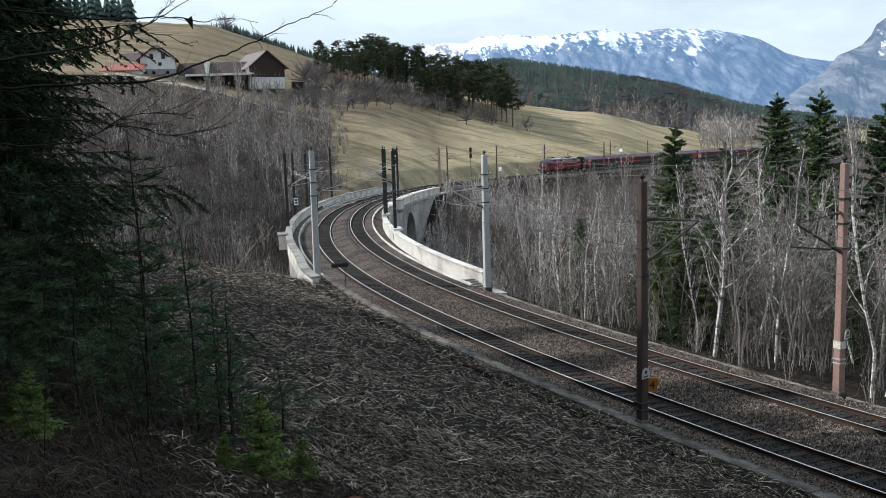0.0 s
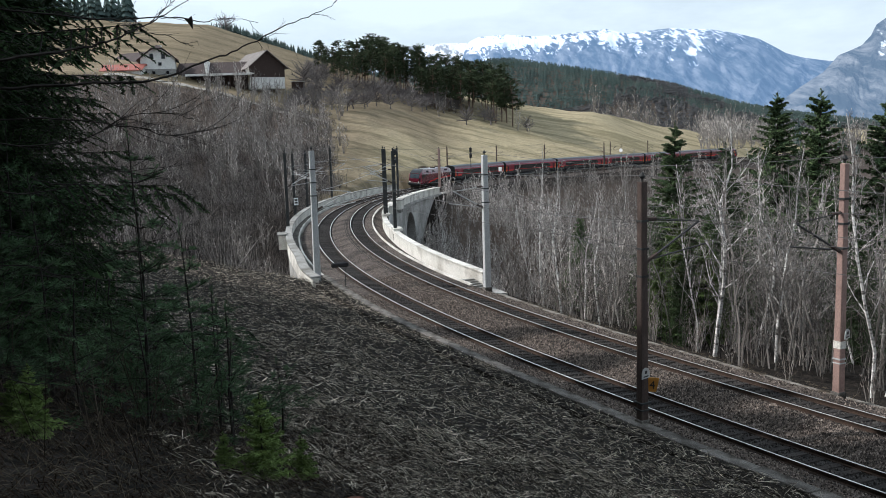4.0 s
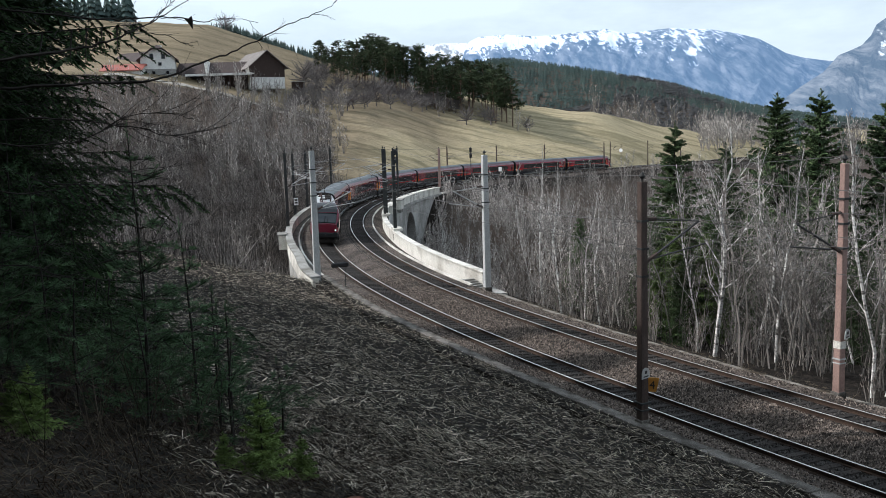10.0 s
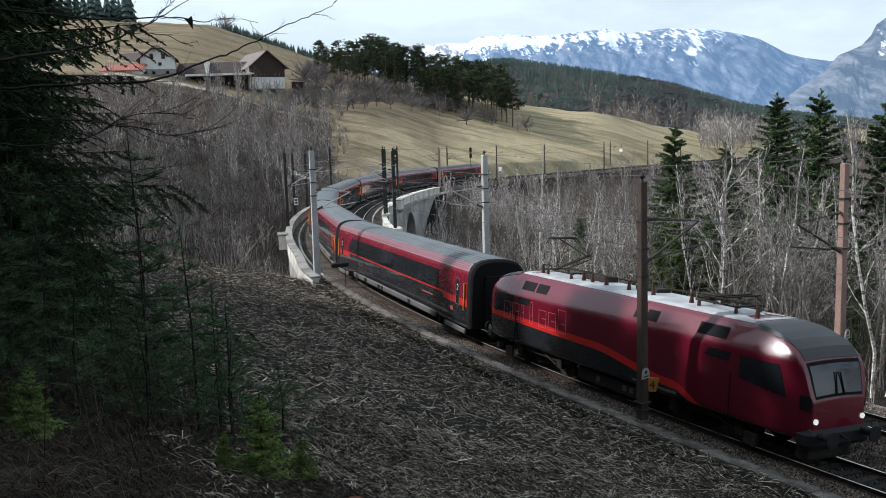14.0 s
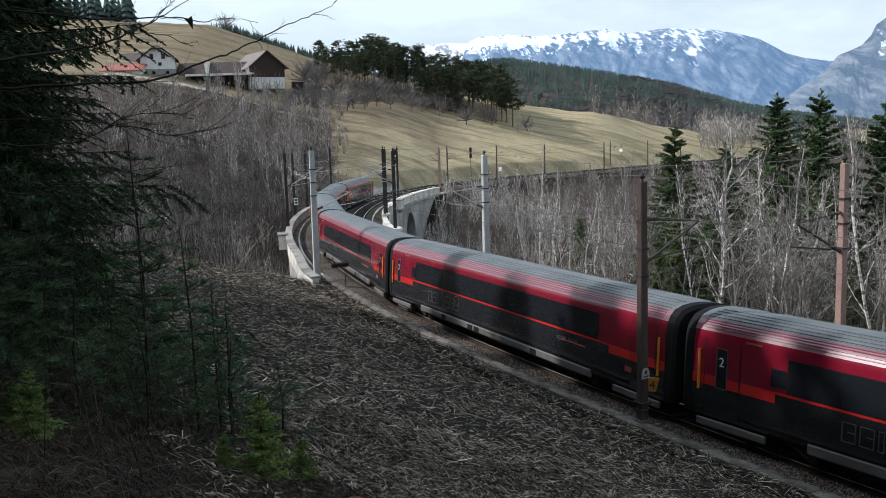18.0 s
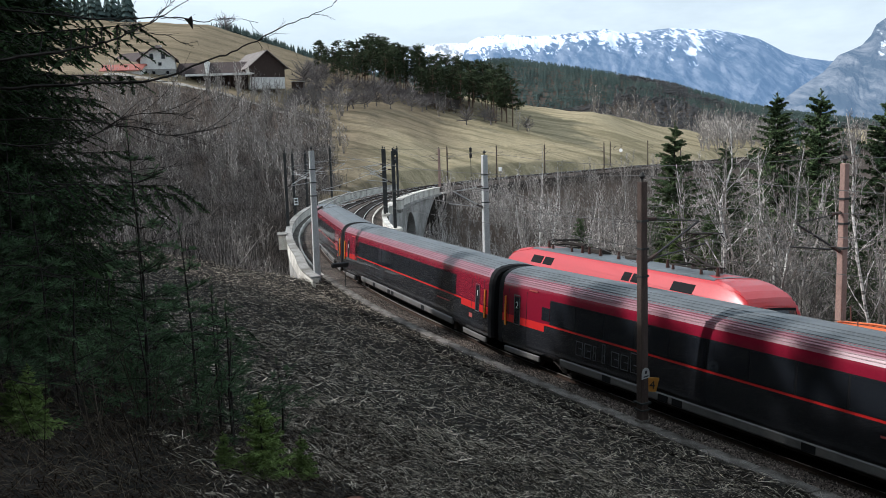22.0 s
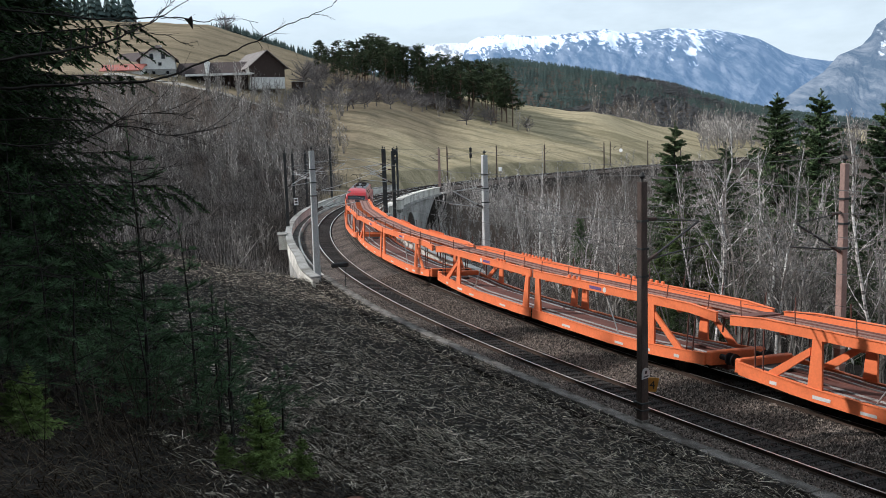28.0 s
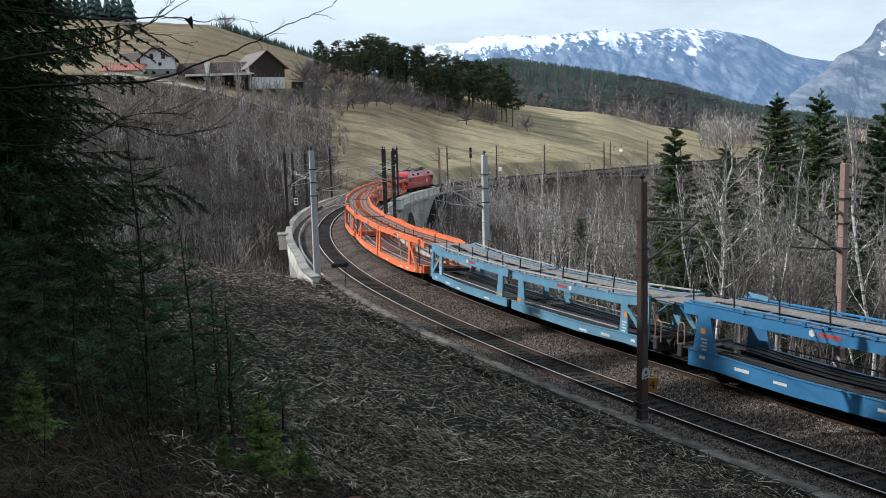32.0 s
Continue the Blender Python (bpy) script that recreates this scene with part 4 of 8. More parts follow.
    for x in (-3.2, -1.2, 0.2, 1.6, 2.5, 3.1, 6.1, -6.2):
        part("roof_insulator", rods(((x, 0.35, 3.96), (x, 0.35, 4.26), 0.095, 0.05), ((x, 0.35, 4.24), (x, 0.35, 4.32), 0.06), n=10), M_INSUL, ob)
    part("roof_cable", rods(((-6.2, 0.35, 4.33), (6.1, 0.35, 4.33), 0.018)), M_UNDER, ob)
    part("roof_box", boxes((2.2, -0.7, 3.95, 3.6, -0.05, 4.2), (-0.9, -0.7, 3.95, 0.4, -0.1, 4.12), bevel=0.03), M_UNDER, ob)
    part("underframe_box", boxes((-2.2, -1.15, 0.25, 2.2, 1.15, 0.75), bevel=0.06), M_UNDER, ob)
    for x in (-1.3, -0.9, 0.7):
        part("tank_label", boxes((x, 1.15, 0.42, x + 0.22, 1.165, 0.62)), M_SILL, ob)
    for sd in (-1, 1):
        part("handrail", rods(((6.35, sd * 1.54, 0.95), (6.35, sd * 1.54, 2.3), 0.022), ((-6.35, sd * 1.54, 0.95), (-6.35, sd * 1.54, 2.3), 0.022)), M_SILL if freight else M_BLACK, ob)
    if freight:
        for sd in (-1, 1):
            part("emblem", boxes((3.2, sd * 1.49 - 0.012, 1.75, 4.3, sd * 1.49 + 0.012, 1.95), (3.2, sd * 1.49 - 0.012, 2.05, 4.3, sd * 1.49 + 0.012, 2.25), (3.2, sd * 1.49 - 0.012, 2.35, 4.3, sd * 1.49 + 0.012, 2.5)), M_WHITE, ob, "white emblem bars")
    else:
        outline_word(ob, M_OUTRED, 7.4, 1.492, 1.92, 0.72, 7)
        part("number_bars", boxes((-3.9, 1.485, 1.05, -1.6, 1.5, 1.13)), M_OUTLINE, ob)
    return ob


def coach(name, label, control=False, number="2"):
    half = 12.75
    ob = tagged(empty(name), label, "railway coach", "trains")
    hull = Hull(COACH, half, (False, control), 0.72, 4.07, NOSE_C)
    child("body", hull.mesh("body", 0, 11, M_CONTROL if control else M_COACH), ob)
    roof_end = half - (3.1 if control else 0.02)
    child("roof", hull.patch("roof", [(-half + 0.02, 7.75), (roof_end, 7.75), (roof_end, 14.25), (-half + 0.02, 14.25)], 0, M_ROOFGREY, 0.012, 15), ob, "grey ribbed roof")
    for sd in (-1, 1):
        for k in (6.5, 6.85, 7.2, 7.55, 8.1, 8.6, 9.2, 9.8):
            child("roof_rib", hull.patch("roof_rib", [(-half + 0.3, k), (roof_end - 0.3, k), (roof_end - 0.3, k + 0.10), (-half + 0.3, k + 0.10)], sd, M_DEEPRIB if k < 7.6 else M_ROOFGREY, 0.030, 3), ob)
        child("roof_edge", hull.patch("roof_edge", [(-half + 0.02, 6.15), (roof_end, 6.15), (roof_end, 7.75), (-half + 0.02, 7.75)], sd, M_RIBSHEEN, 0.008, 9), ob, "corrugated roof edge, its sky reflection painted in pink")
        w0, w1 = -8.75, 9.05 if not control else 7.2
        band = child("window_band", hull.patch("window_band", [(w0, 3.08), (w1, 3.08), (w1, 4.97), (w0, 4.97)], sd, M_BLACK, 0.006, 8), ob, "black glazed window band")
        n = 10 if not control else 9
        for i in range(n):
            a = w0 + 0.06 + (w1 - w0) * i / n
            child("pane", hull.patch("pane", [(a, 3.14), (a + (w1 - w0) / n - 0.07, 3.14), (a + (w1 - w0) / n - 0.07, 4.9), (a, 4.9)], sd, M_GLASS, 0.011, 3), band)
        ends = [(-1, half)] if control else [(-1, half), (1, half)]
        for sg, hx in ends + ([(1, half - 3.0)] if control else []):
            a, b = sorted((sg * (hx - 0.55), sg * (hx - 1.95)))
            door = child("door", hull.patch("door", [(a, 0.35), (b, 0.35), (b, 5.3), (a, 5.3)], sd, M_CONTROL if control else M_COACH, 0.008, 6), ob)
            c = (a + b) / 2
            child("door_window", hull.patch("door_window", [(c - 0.2, 2.3), (c + 0.2, 2.3), (c + 0.2, 4.6), (c - 0.2, 4.6)], sd, M_GLASS, 0.016, 3), door)
            child("door_seal", hull.patch("door_seal", [(b - 0.01, 0.4), (b + 0.03, 0.4), (b + 0.03, 5.3), (b - 0.01, 5.3)], sd, M_BLACK, 0.012, 3), door)
            child("door_seal", hull.patch("door_seal", [(a - 0.03, 0.4), (a + 0.01, 0.4), (a + 0.01, 5.3), (a - 0.03, 5.3)], sd, M_BLACK, 0.012, 3), door)
            part("grab_rail", rods(((sg * (hx - 0.34), sd * 1.46, 1.55), (sg * (hx - 0.34), sd * 1.46, 2.85), 0.045)), M_YELLOW, door)
            part("step_sill", boxes((min(sg * (hx - 0.25), sg * (hx - 3.0)), sd * 1.36 - 0.05, 0.40, max(sg * (hx - 0.25), sg * (hx - 3.0)), sd * 1.36 + 0.05, 0.64), bevel=0.03), M_SILL, ob)
            if sd > 0:
                side_text(number, 0.42, M_WHITE, door, c, 1.442, 2.42, "class_number")
                part("number_frame", boxes((c - 0.23, 1.425, 1.72, c - 0.20, 1.44, 2.98), (c + 0.20, 1.425, 1.72, c + 0.23, 1.44, 2.98), (c - 0.23, 1.425, 1.70, c + 0.23, 1.44, 1.73), (c - 0.23, 1.425, 2.97, c + 0.23, 1.44, 3.0)), M_OUTLINE, door)
        x = half - 3.4 if not control else half - 3.95
        child("small_window", hull.patch("small_window", [(x - 0.28, 3.3), (x + 0.28, 3.3), (x + 0.28, 4.3), (x - 0.28, 4.3)], sd, M_GLASS, 0.012, 3), ob)
        part("side_sill", boxes((-8.3, sd * 1.34 - 0.07, 0.52, 8.3, sd * 1.34 + 0.07, 0.86), bevel=0.05), M_SILL, ob, "pale grey sill between the bogies")
        for gx_ in (1.2, 1.9, 5.0, -4.2):
            part("sill_grille", boxes((gx_, sd * 1.414 - 0.006, 0.56, gx_ + 0.5, sd * 1.414 + 0.006, 0.80)), M_BLACK, ob)
    outline_word(ob, M_OUTLINE, 7.2, 1.418, 1.22, 0.56, 7)
    part("notice_bars", boxes((-7.9, 1.41, 1.62, -6.2, 1.425, 1.68), (10.0, 1.40, 3.3, 10.6, 1.415, 3.36), (-10.9, 1.41, 1.3, -10.5, 1.425, 1.5)), M_OUTRED, ob)
    part("underframe", boxes((-7.6, -1.2, 0.35, 7.6, 1.2, 0.9), bevel=0.08), M_UNDER, ob)
    for sg in (-1, 1):
        bogie(ob, sg * 9.5, 1.25, 0.46)
        if not (control and sg > 0):
            bm = bmesh.new()
            rim = [(y, z) for y, z in COACH] + [(-y, z) for y, z in COACH[-2::-1]]
            rings = [[bm.verts.new((sg * (half + d), y * k, 2.2 + (z - 2.2) * k)) for y, z in rim] for d, k in ((-0.03, 1.006), (0.30, 1.0), (0.42, 0.94))]
            for a, b in zip(rings[:-1], rings[1:]):
                for i in range(len(rim)):
                    bm.faces.new((a[i], a[(i + 1) % len(rim)], b[(i + 1) % len(rim)], b[i]))
            bm.faces.new(rings[0])
            bm.faces.new(rings[-1][::-1])
            bmesh.ops.recalc_face_normals(bm, faces=bm.faces)
            part("gangway_fairing", bm, M_BLACK, ob, "matt black end fairing")
            part("gangway", boxes((min(sg * (half + 0.4), sg * (half + 0.56)), -0.75, 1.0, max(sg * (half + 0.4), sg * (half + 0.56)), 0.75, 3.3), bevel=0.05), M_BLACK, ob, "black rubber gangway bellows")
    if control:
        e = lambda d: half - d
        child("windscreen", hull.patch("windscreen", [(e(0.42), 5.0), (e(1.75), 6.6), (e(1.75), 15.4), (e(0.42), 17.0)], 0, M_GLASS, 0.012), ob)
        for sd in (-1, 1):
            child("cab_window", hull.patch("cab_window", [(e(0.75), 4.2), (e(1.95), 4.2), (e(1.9), 5.75), (e(1.1), 5.75)], sd, M_GLASS, 0.012), ob)
            child("quarter_window", hull.patch("quarter_window", [(e(2.15), 4.5), (e(2.9), 4.9), (e(2.75), 5.7), (e(2.1), 5.7)], sd, M_GLASS, 0.012), ob)
        part("buffer_beam", boxes((e(0.5), -1.25, 0.55, e(-0.05), 1.25, 1.1), bevel=0.1), M_BUFFER, ob)
        buffers(ob, e(-0.03), 1)
    return ob


RJ_L, RJ_V, FR_V = 26.6, 16.9, 14.16
rj_loco = locomotive("express_locomotive", "deep red and anthracite electric locomotive, pale roof, front collector folded", M_RJLOCO, 1, False)
COACH_LABEL = "red and anthracite express coach, black window band, grey ribbed roof"
first_coach = coach("express_coach", COACH_LABEL)
coaches = [first_coach] + [copy_thing(first_coach, Matrix.Identity(4)) for _ in range(4)] + [coach("express_coach", COACH_LABEL, False, "1")]
control = coach("control_coach", "red and anthracite control coach with a sloping cab at its tail", True, "1")
side_text("quiet zone", 0.34, M_OUTLINE, coaches[2], -6.6, 1.42, 1.62, "notice")
RJ = [(rj_loco, 34.3 + 9.65, 4.95)] + [(c, 54.3 + RJ_L * (i + 0.5), 9.5) for i, c in enumerate(coaches + [control])]


# ---- masts of the overhead line ----
def mast(s, lat, dz, h, mat, w=0.30, taper=0.75, label="", arm=0, group="catenary masts", rings=0):
    """A square mast with base block, insulator pin and, towards the track, cantilever arms (arm: reach in metres)."""
    x, y, z, t = line(s)
    m = Matrix.Translation(on_line(s, lat, dz)) @ Matrix.Rotation(float(t), 4, "Z")
    ob = tagged(empty("catenary_mast", m), label, "catenary mast", group)
    bm = bmesh.new()
    box(bm, -w / 2, -w / 2, -0.6, w / 2, w / 2, h)
    for v in bm.verts:
        if v.co.z > 1:
            v.co.x *= taper
            v.co.y *= taper
    bmesh.ops.bevel(bm, geom=bm.edges[:], offset=0.02, segments=1, affect="EDGES")
    part("post", bm, mat, ob)
    part("foot", boxes((-w * 0.62, -w * 0.62, -0.6, w * 0.62, w * 0.62, 0.08), bevel=0.02), M_KERB, ob)
    part("cap_insulator", rods(((0, 0, h), (0, 0, h + 0.12), 0.03), ((0, 0, h + 0.10), (0, 0, h + 0.17), 0.06, 0.11), ((0, 0, h + 0.17), (0, 0, h + 0.30), 0.11, 0.04), n=10), M_MAST_BLACK, ob)
    for k in range(rings):
        zz = h - 1.3 - 0.9 * k
        part("clamp_band", boxes((-w * 0.5, -w * 0.5, zz, w * 0.5, w * 0.5, zz + 0.07)), M_MAST_BLACK, ob)
    if arm:
        d = -1 if lat > 0 else 1
        a = abs(arm)
        for seg in (((0, 0, 5.25), (0, d * a, 6.5), 0.04), ((0, 0, 6.75), (0, d * a, 6.5), 0.022), ((0, d * 0.3, 5.4), (0, d * (a + 0.3), 5.72), 0.028)):
            part("cantilever", rods(seg), M_MAST_GREY if 50 < s < 150 else M_WIRE, ob)
        for seg in (((0, d * 0.15, 5.33), (0, d * 0.6, 5.56), 0.07), ((0, d * 0.15, 6.73), (0, d * 0.55, 6.71), 0.06)):
            part("insulator", rods(seg), M_MAST_BROWN, ob)
    return ob


mid_mast = mast(24.0, 2.55, 0.36, 7.95, M_MAST_BROWN, 0.30, 0.78, "weathered brown mast beside the cable trough", 2.4, rings=3)
right_mast = mast(23.4, -6.2, 0.0, 8.5, M_MAST_PINK, 0.32, 0.72, "reddish square mast at the wood's edge", 2.4, rings=3)
mast(53.4, -6.3, 0.0, 8.75, M_MAST_GREY, 0.42, 0.8, "pale grey mast at the end of the inner parapet", 2.2, rings=3)
mast(60.0, 3.75, 0.0, 9.4, M_MAST_GREY, 0.46, 0.72, "pale grey mast at the end of the outer parapet", 2.6, rings=3)
for s, lat, h in ((96.5, 3.75, 9.0), (113.0, 4.0, 8.7), (126, 3.9, 8.7), (146.0, 3.75, 9.1)):
    mast(s, lat, 0.0, h, M_MAST_BLACK, 0.32, 0.9, "dark steel mast on the outer side of the viaduct", 2.4)
for s, lat, h in ((89.5, -7.25, 8.6), (109.5, -7.35, 8.7), (113.5, -7.6, 8.6), (150.0, -6.6, 8.5)):
    mast(s, lat, 0.3, h, M_MAST_BLACK, 0.34, 0.92, "dark steel mast on the inner parapet", 2.4)
mast(184.0, -6.6, 0.3, 7.9, M_MAST_PINK, 0.45, 0.85, "pale mast past the viaduct", 2.2)
for s, lat, h in ((214, 3.8, 8.2), (238, 3.6, 7.9), (262, 3.6, 7.8), (277, -6.8, 8.0), (300, 3.6, 7.8), (326, 3.6, 7.8), (352, 3.6, 7.8)):
    mast(s, lat, 0.0, h, M_MAST_BROWN, 0.28, 0.85, "slim brown mast along the far curve", 2.0)


# ---- overhead wires ----
NODES = (-150, -95, -40, 24, 57, 94, 112, 148, 184, 214, 238, 262, 300, 326, 352, 400)


def wire(name, label, points, r=0.011, sag=0.0):
    """A run of wire through points, sagging between them, as one thin mesh."""
    run = []
    for p, q in zip(points[:-1], points[1:]):
        p, q = np.array(p, float), np.array(q, float)
        t = np.linspace(0, 1, 9 if sag else 2)
        pts = p + (q - p) * t[:, None]
        pts[:, 2] -= sag * 4 * t * (1 - t)
        run += list(pts if not run else pts[1:])
    run = np.array(run)
    d = np.gradient(run, axis=0)
    side = np.stack([-d[:, 1], d[:, 0], 0 * d[:, 0]], 1)
    side /= np.linalg.norm(side, axis=1)[:, None] + 1e-9
    v = np.stack([run + np.array([0, 0, r]), run + side * r * 0.87 - np.array([0, 0, r / 2]), run - side * r * 0.87 - np.array([0, 0, r / 2])], 1).reshape(-1, 3)
    f = [(i * 3 + k, i * 3 + 3 + k, i * 3 + 3 + (k + 1) % 3, i * 3 + (k + 1) % 3) for i in range(len(run) - 1) for k in range(3)]
    return tagged(new(name, mesh_of(name, v, f, M_WIRE)), label, "overhead wire", "overhead line")


for inner in (False, True):
    low = [on_track(s, 0.0, 5.55, inner) for s in NODES]
    wire("contact_wire", "thin contact wire over a track", low, 0.011)
    wire("catenary_wire", "sagging carrier wire over a track", [on_track(s, 0.0, 6.75, inner) for s in NODES], 0.011, 0.45)
    for a, b in zip(NODES[3:8], NODES[4:9]):
        segs = []
        for k in range(1, 5):
            t = k / 5
            p = np.array(on_track(a, 0, 5.55, inner)) * (1 - t) + np.array(on_track(b, 0, 5.55, inner)) * t
            segs.append((tuple(p), (p[0], p[1], p[2] + 1.15 - 0.45 * 4 * t * (1 - t)), 0.008))
        me = bpy.data.meshes.new("dropper_wires")
        bm = rods(*segs, n=3)
        bm.to_mesh(me)
        bm.free()
        me.materials.append(M_WIRE)
        tagged(new("dropper_wire", me), "thin droppers between carrier and contact wire", "overhead wire", "overhead line")
top = lambda s, lat, h: tuple(on_line(s, lat, h))
wire("feeder_wire", "feeder wire along the mast tops", [top(-40, -6.2, 8.6), top(23.4, -6.2, 8.75), top(53.4, -6.3, 9.0), top(89.5, -7.25, 9.1)], 0.012, 0.6)
wire("feeder_wire", "feeder wire along the mast tops", [top(-40, 2.6, 8.2), top(24, 2.55, 8.5), top(60, 3.75, 9.6), top(96.5, 3.75, 9.2), top(146, 3.75, 9.2)], 0.012, 0.6)
wire("earth_wire", "earth wire along the masts", [top(-40, -6.2, 6.2), top(23.4, -6.2, 6.3), top(53.4, -6.3, 6.4), top(89.5, -7.25, 6.6)], 0.010, 0.5)
wire("earth_wire", "earth wire along the masts", [top(24, 2.55, 5.6), top(53.4, -6.3, 7.1)], 0.010, 0.4)
wire("feeder_wire", "feeder wire across the valley", [top(53.4, -6.3, 7.0), top(23.4, -6.2, 5.2)], 0.012, 0.8)
wire("feeder_wire", "feeder wire along the far masts", [top(146, 3.75, 9.2), top(184, -6.6, 8.2), top(238, 3.6, 8.0), top(262, 3.6, 8.0), top(300, 3.6, 8.0), top(352, 3.6, 8.0)], 0.02, 0.3)

for k, (a, b) in enumerate((((60, 3.6, 7.4), (96.5, 3.6, 7.6)), ((96.5, 3.6, 7.6), (113, 3.8, 7.2)), ((113, 3.8, 7.2), (146, 3.6, 7.4)), ((89.5, -7.0, 7.4), (113.5, -7.2, 7.0)), ((109.5, -7.0, 6.6), (150, -6.4, 7.0)), ((60, 3.6, 6.6), (89.5, -7.0, 7.6)), ((96.5, 3.6, 6.8), (109.5, -7.0, 7.2)), ((126, 3.8, 7.4), (150, -6.4, 7.6)))):
    wire("anchor_wire", "pale anchor wire between the viaduct's masts", [top(*a), top(*b)], 0.016, 0.25).data.materials[0] = M_MAST_GREY

# ---- signs and small line-side things ----
M_SIGNWHITE = plain("grey_white_sign", (0.42, 0.42, 0.40), rough=0.5)
M_SIGNYELLOW = plain("amber_sign", (0.50, 0.22, 0.035), rough=0.5)
M_SIGNBLACK = plain("black_sign", (0.012, 0.012, 0.013), rough=0.5)
M_BEACON = plain("white_enamel_board", (0.9, 0.9, 0.88), rough=0.4)


def facing(s, lat, h, turn=0.0):
    """A pose beside the line whose local -y looks back along the line towards the viewpoint."""
    return Matrix.Translation(on_line(s, lat, h)) @ Matrix.Rotation(float(line(s)[3]) - math.pi / 2 + turn, 4, "Z")


def round_plate(parent, m, name="number_plate"):
    bm = bmesh.new()
    pts = [(-0.2, 0), (0.2, 0), (0.2, 0.16)] + [(0.2 * math.cos(a), 0.16 + 0.2 * math.sin(a)) for a in np.linspace(0.3, 2.84, 8)] + [(-0.2, 0.16)]
    plate_xz(bm, pts, -0.015, 0.015)
    ob = part(name, bm, M_SIGNWHITE, parent, "pale round-topped plate", m)
    part("mark", boxes((-0.13, -0.022, 0.05, 0.13, -0.014, 0.09), (-0.06, -0.022, 0.16, 0.06, -0.014, 0.26)), M_SIGNBLACK, ob)


def plate_xz(bm, pts, y0, y1):
    a = [bm.verts.new((x, y0, z)) for x, z in pts]
    b = [bm.verts.new((x, y1, z)) for x, z in pts]
    bm.faces.new(a)
    bm.faces.new(b[::-1])
    for i in range(len(pts)):
        j = (i + 1) % len(pts)
        bm.faces.new((a[i], b[i], b[j], a[j]))
    bmesh.ops.recalc_face_normals(bm, faces=bm.faces)
    return bm


def on_mast(ob, x, y, z, turn):
    return Matrix.Translation((x, y, z)) @ Matrix.Rotation(turn, 4, "Z")


TO_VIEW = -math.pi / 2 + 0.25
round_plate(mid_mast, on_mast(mid_mast, -0.22, 0.05, 1.52, TO_VIEW))
sg_ = part("speed_plate", plate_xz(bmesh.new(), [(-0.22, 0.5), (0.22, 0.5), (0.12, 0.02), (-0.12, 0.02)], -0.012, 0.012), M_SIGNYELLOW, mid_mast, "amber plate with a black 4", on_mast(mid_mast, -0.15, -0.30, 0.98, TO_VIEW - 1.05))
num = text_mesh("4", 0.4)
num.materials.clear()
num.materials.append(M_SIGNBLACK)
child("figure", num, sg_, at=Matrix.Translation((0, -0.018, 0.12)) @ Matrix.Rotation(math.pi / 2, 4, "X"))
part("clamp", boxes((-0.21, -0.21, 0.62, 0.21, 0.21, 0.68), (-0.2, -0.2, 0.40, 0.2, 0.2, 0.44)), M_MAST_BLACK, mid_mast)
part("painted_band", boxes((-0.158, -0.158, 1.72, 0.158, 0.158, 2.0)), M_RENDER, right_mast, "white painted band")
part("clamp", boxes((-0.165, -0.165, 1.30, 0.165, 0.165, 1.36), (-0.167, -0.167, 1.15, 0.167, 0.167, 1.19)), M_MAST_GREY, right_mast)
round_plate(right_mast, on_mast(right_mast, -0.22, -0.12, 2.1, TO_VIEW))

board = tagged(empty("line_side_board", facing(57.0, 2.75, -0.05, 0.1)), "dark rounded board on a thin post beside the track", "sign", "line-side signs")
part("board", boxes((-0.62, -0.09, 1.72, 0.62, 0.09, 2.05), bevel=0.08), M_SIGNBLACK, board)
for x in (0.35,):
    part("post", rods(((x, 0.05, -0.3), (x, 0.05, 1.95), 0.03)), M_MAST_BLACK, board)


def signal(s, lat, h, label, heads):
    ob = tagged(empty("railway_signal", facing(s, lat, 0.3)), label, "signal", "railway signals")
    part("post", rods(((0, 0, -0.9), (0, 0, h), 0.07)), M_MAST_BLACK, ob)
    for z in heads:
        hd = part("signal_head", boxes((-0.32, -0.14, z - 0.55, 0.32, 0.10, z + 0.55), bevel=0.12), M_SIGNBLACK, ob)
        for dz in (-0.25, 0.2):
            part("lamp_hood", rods(((0, -0.14, z + dz), (0, -0.32, z + dz), 0.11), n=10), M_SIGNBLACK, hd)
    return ob


signal(151.5, -5.9, 8.6, "black two-head signal on the viaduct", (6.4, 7.8))
signal(206.0, -5.9, 7.8, "black signal past the viaduct", (6.0, 7.2))
bc = tagged(empty("signal_board", facing(289.0, -5.9, 0.2)), "bright white board on a post by the far curve", "sign", "line-side signs")
part("post", rods(((0, 0, -0.9), (0, 0, 7.4), 0.08)), M_MAST_BROWN, bc)
part("board", rods(((0, -0.10, 5.3), (0, -0.16, 5.3), 0.55), n=20), M_BEACON, bc)
cb = tagged(empty("equipment_box", facing(222.0, -6.2, -0.3)), "small white equipment box on a post", "equipment box", "line-side signs")
part("post", rods(((0, 0, -0.5), (0, 0, 2.6), 0.06)), M_MAST_BROWN, cb)
part("box", boxes((-0.4, -0.2, 2.4, 0.4, 0.2, 3.4), bevel=0.04), M_BEACON, cb)
kp = tagged(empty("distance_plate", facing(112.6, 3.75, 1.05)), "small white distance plate above the parapet", "sign", "line-side signs")
part("plate", boxes((-0.28, -0.2, 1.2, 0.28, -0.17, 2.1)), M_BEACON, kp)
part("bars", boxes((-0.18, -0.21, 1.75, 0.18, -0.198, 1.95), (-0.18, -0.21, 1.4, 0.18, -0.198, 1.6)), M_SIGNBLACK, kp)
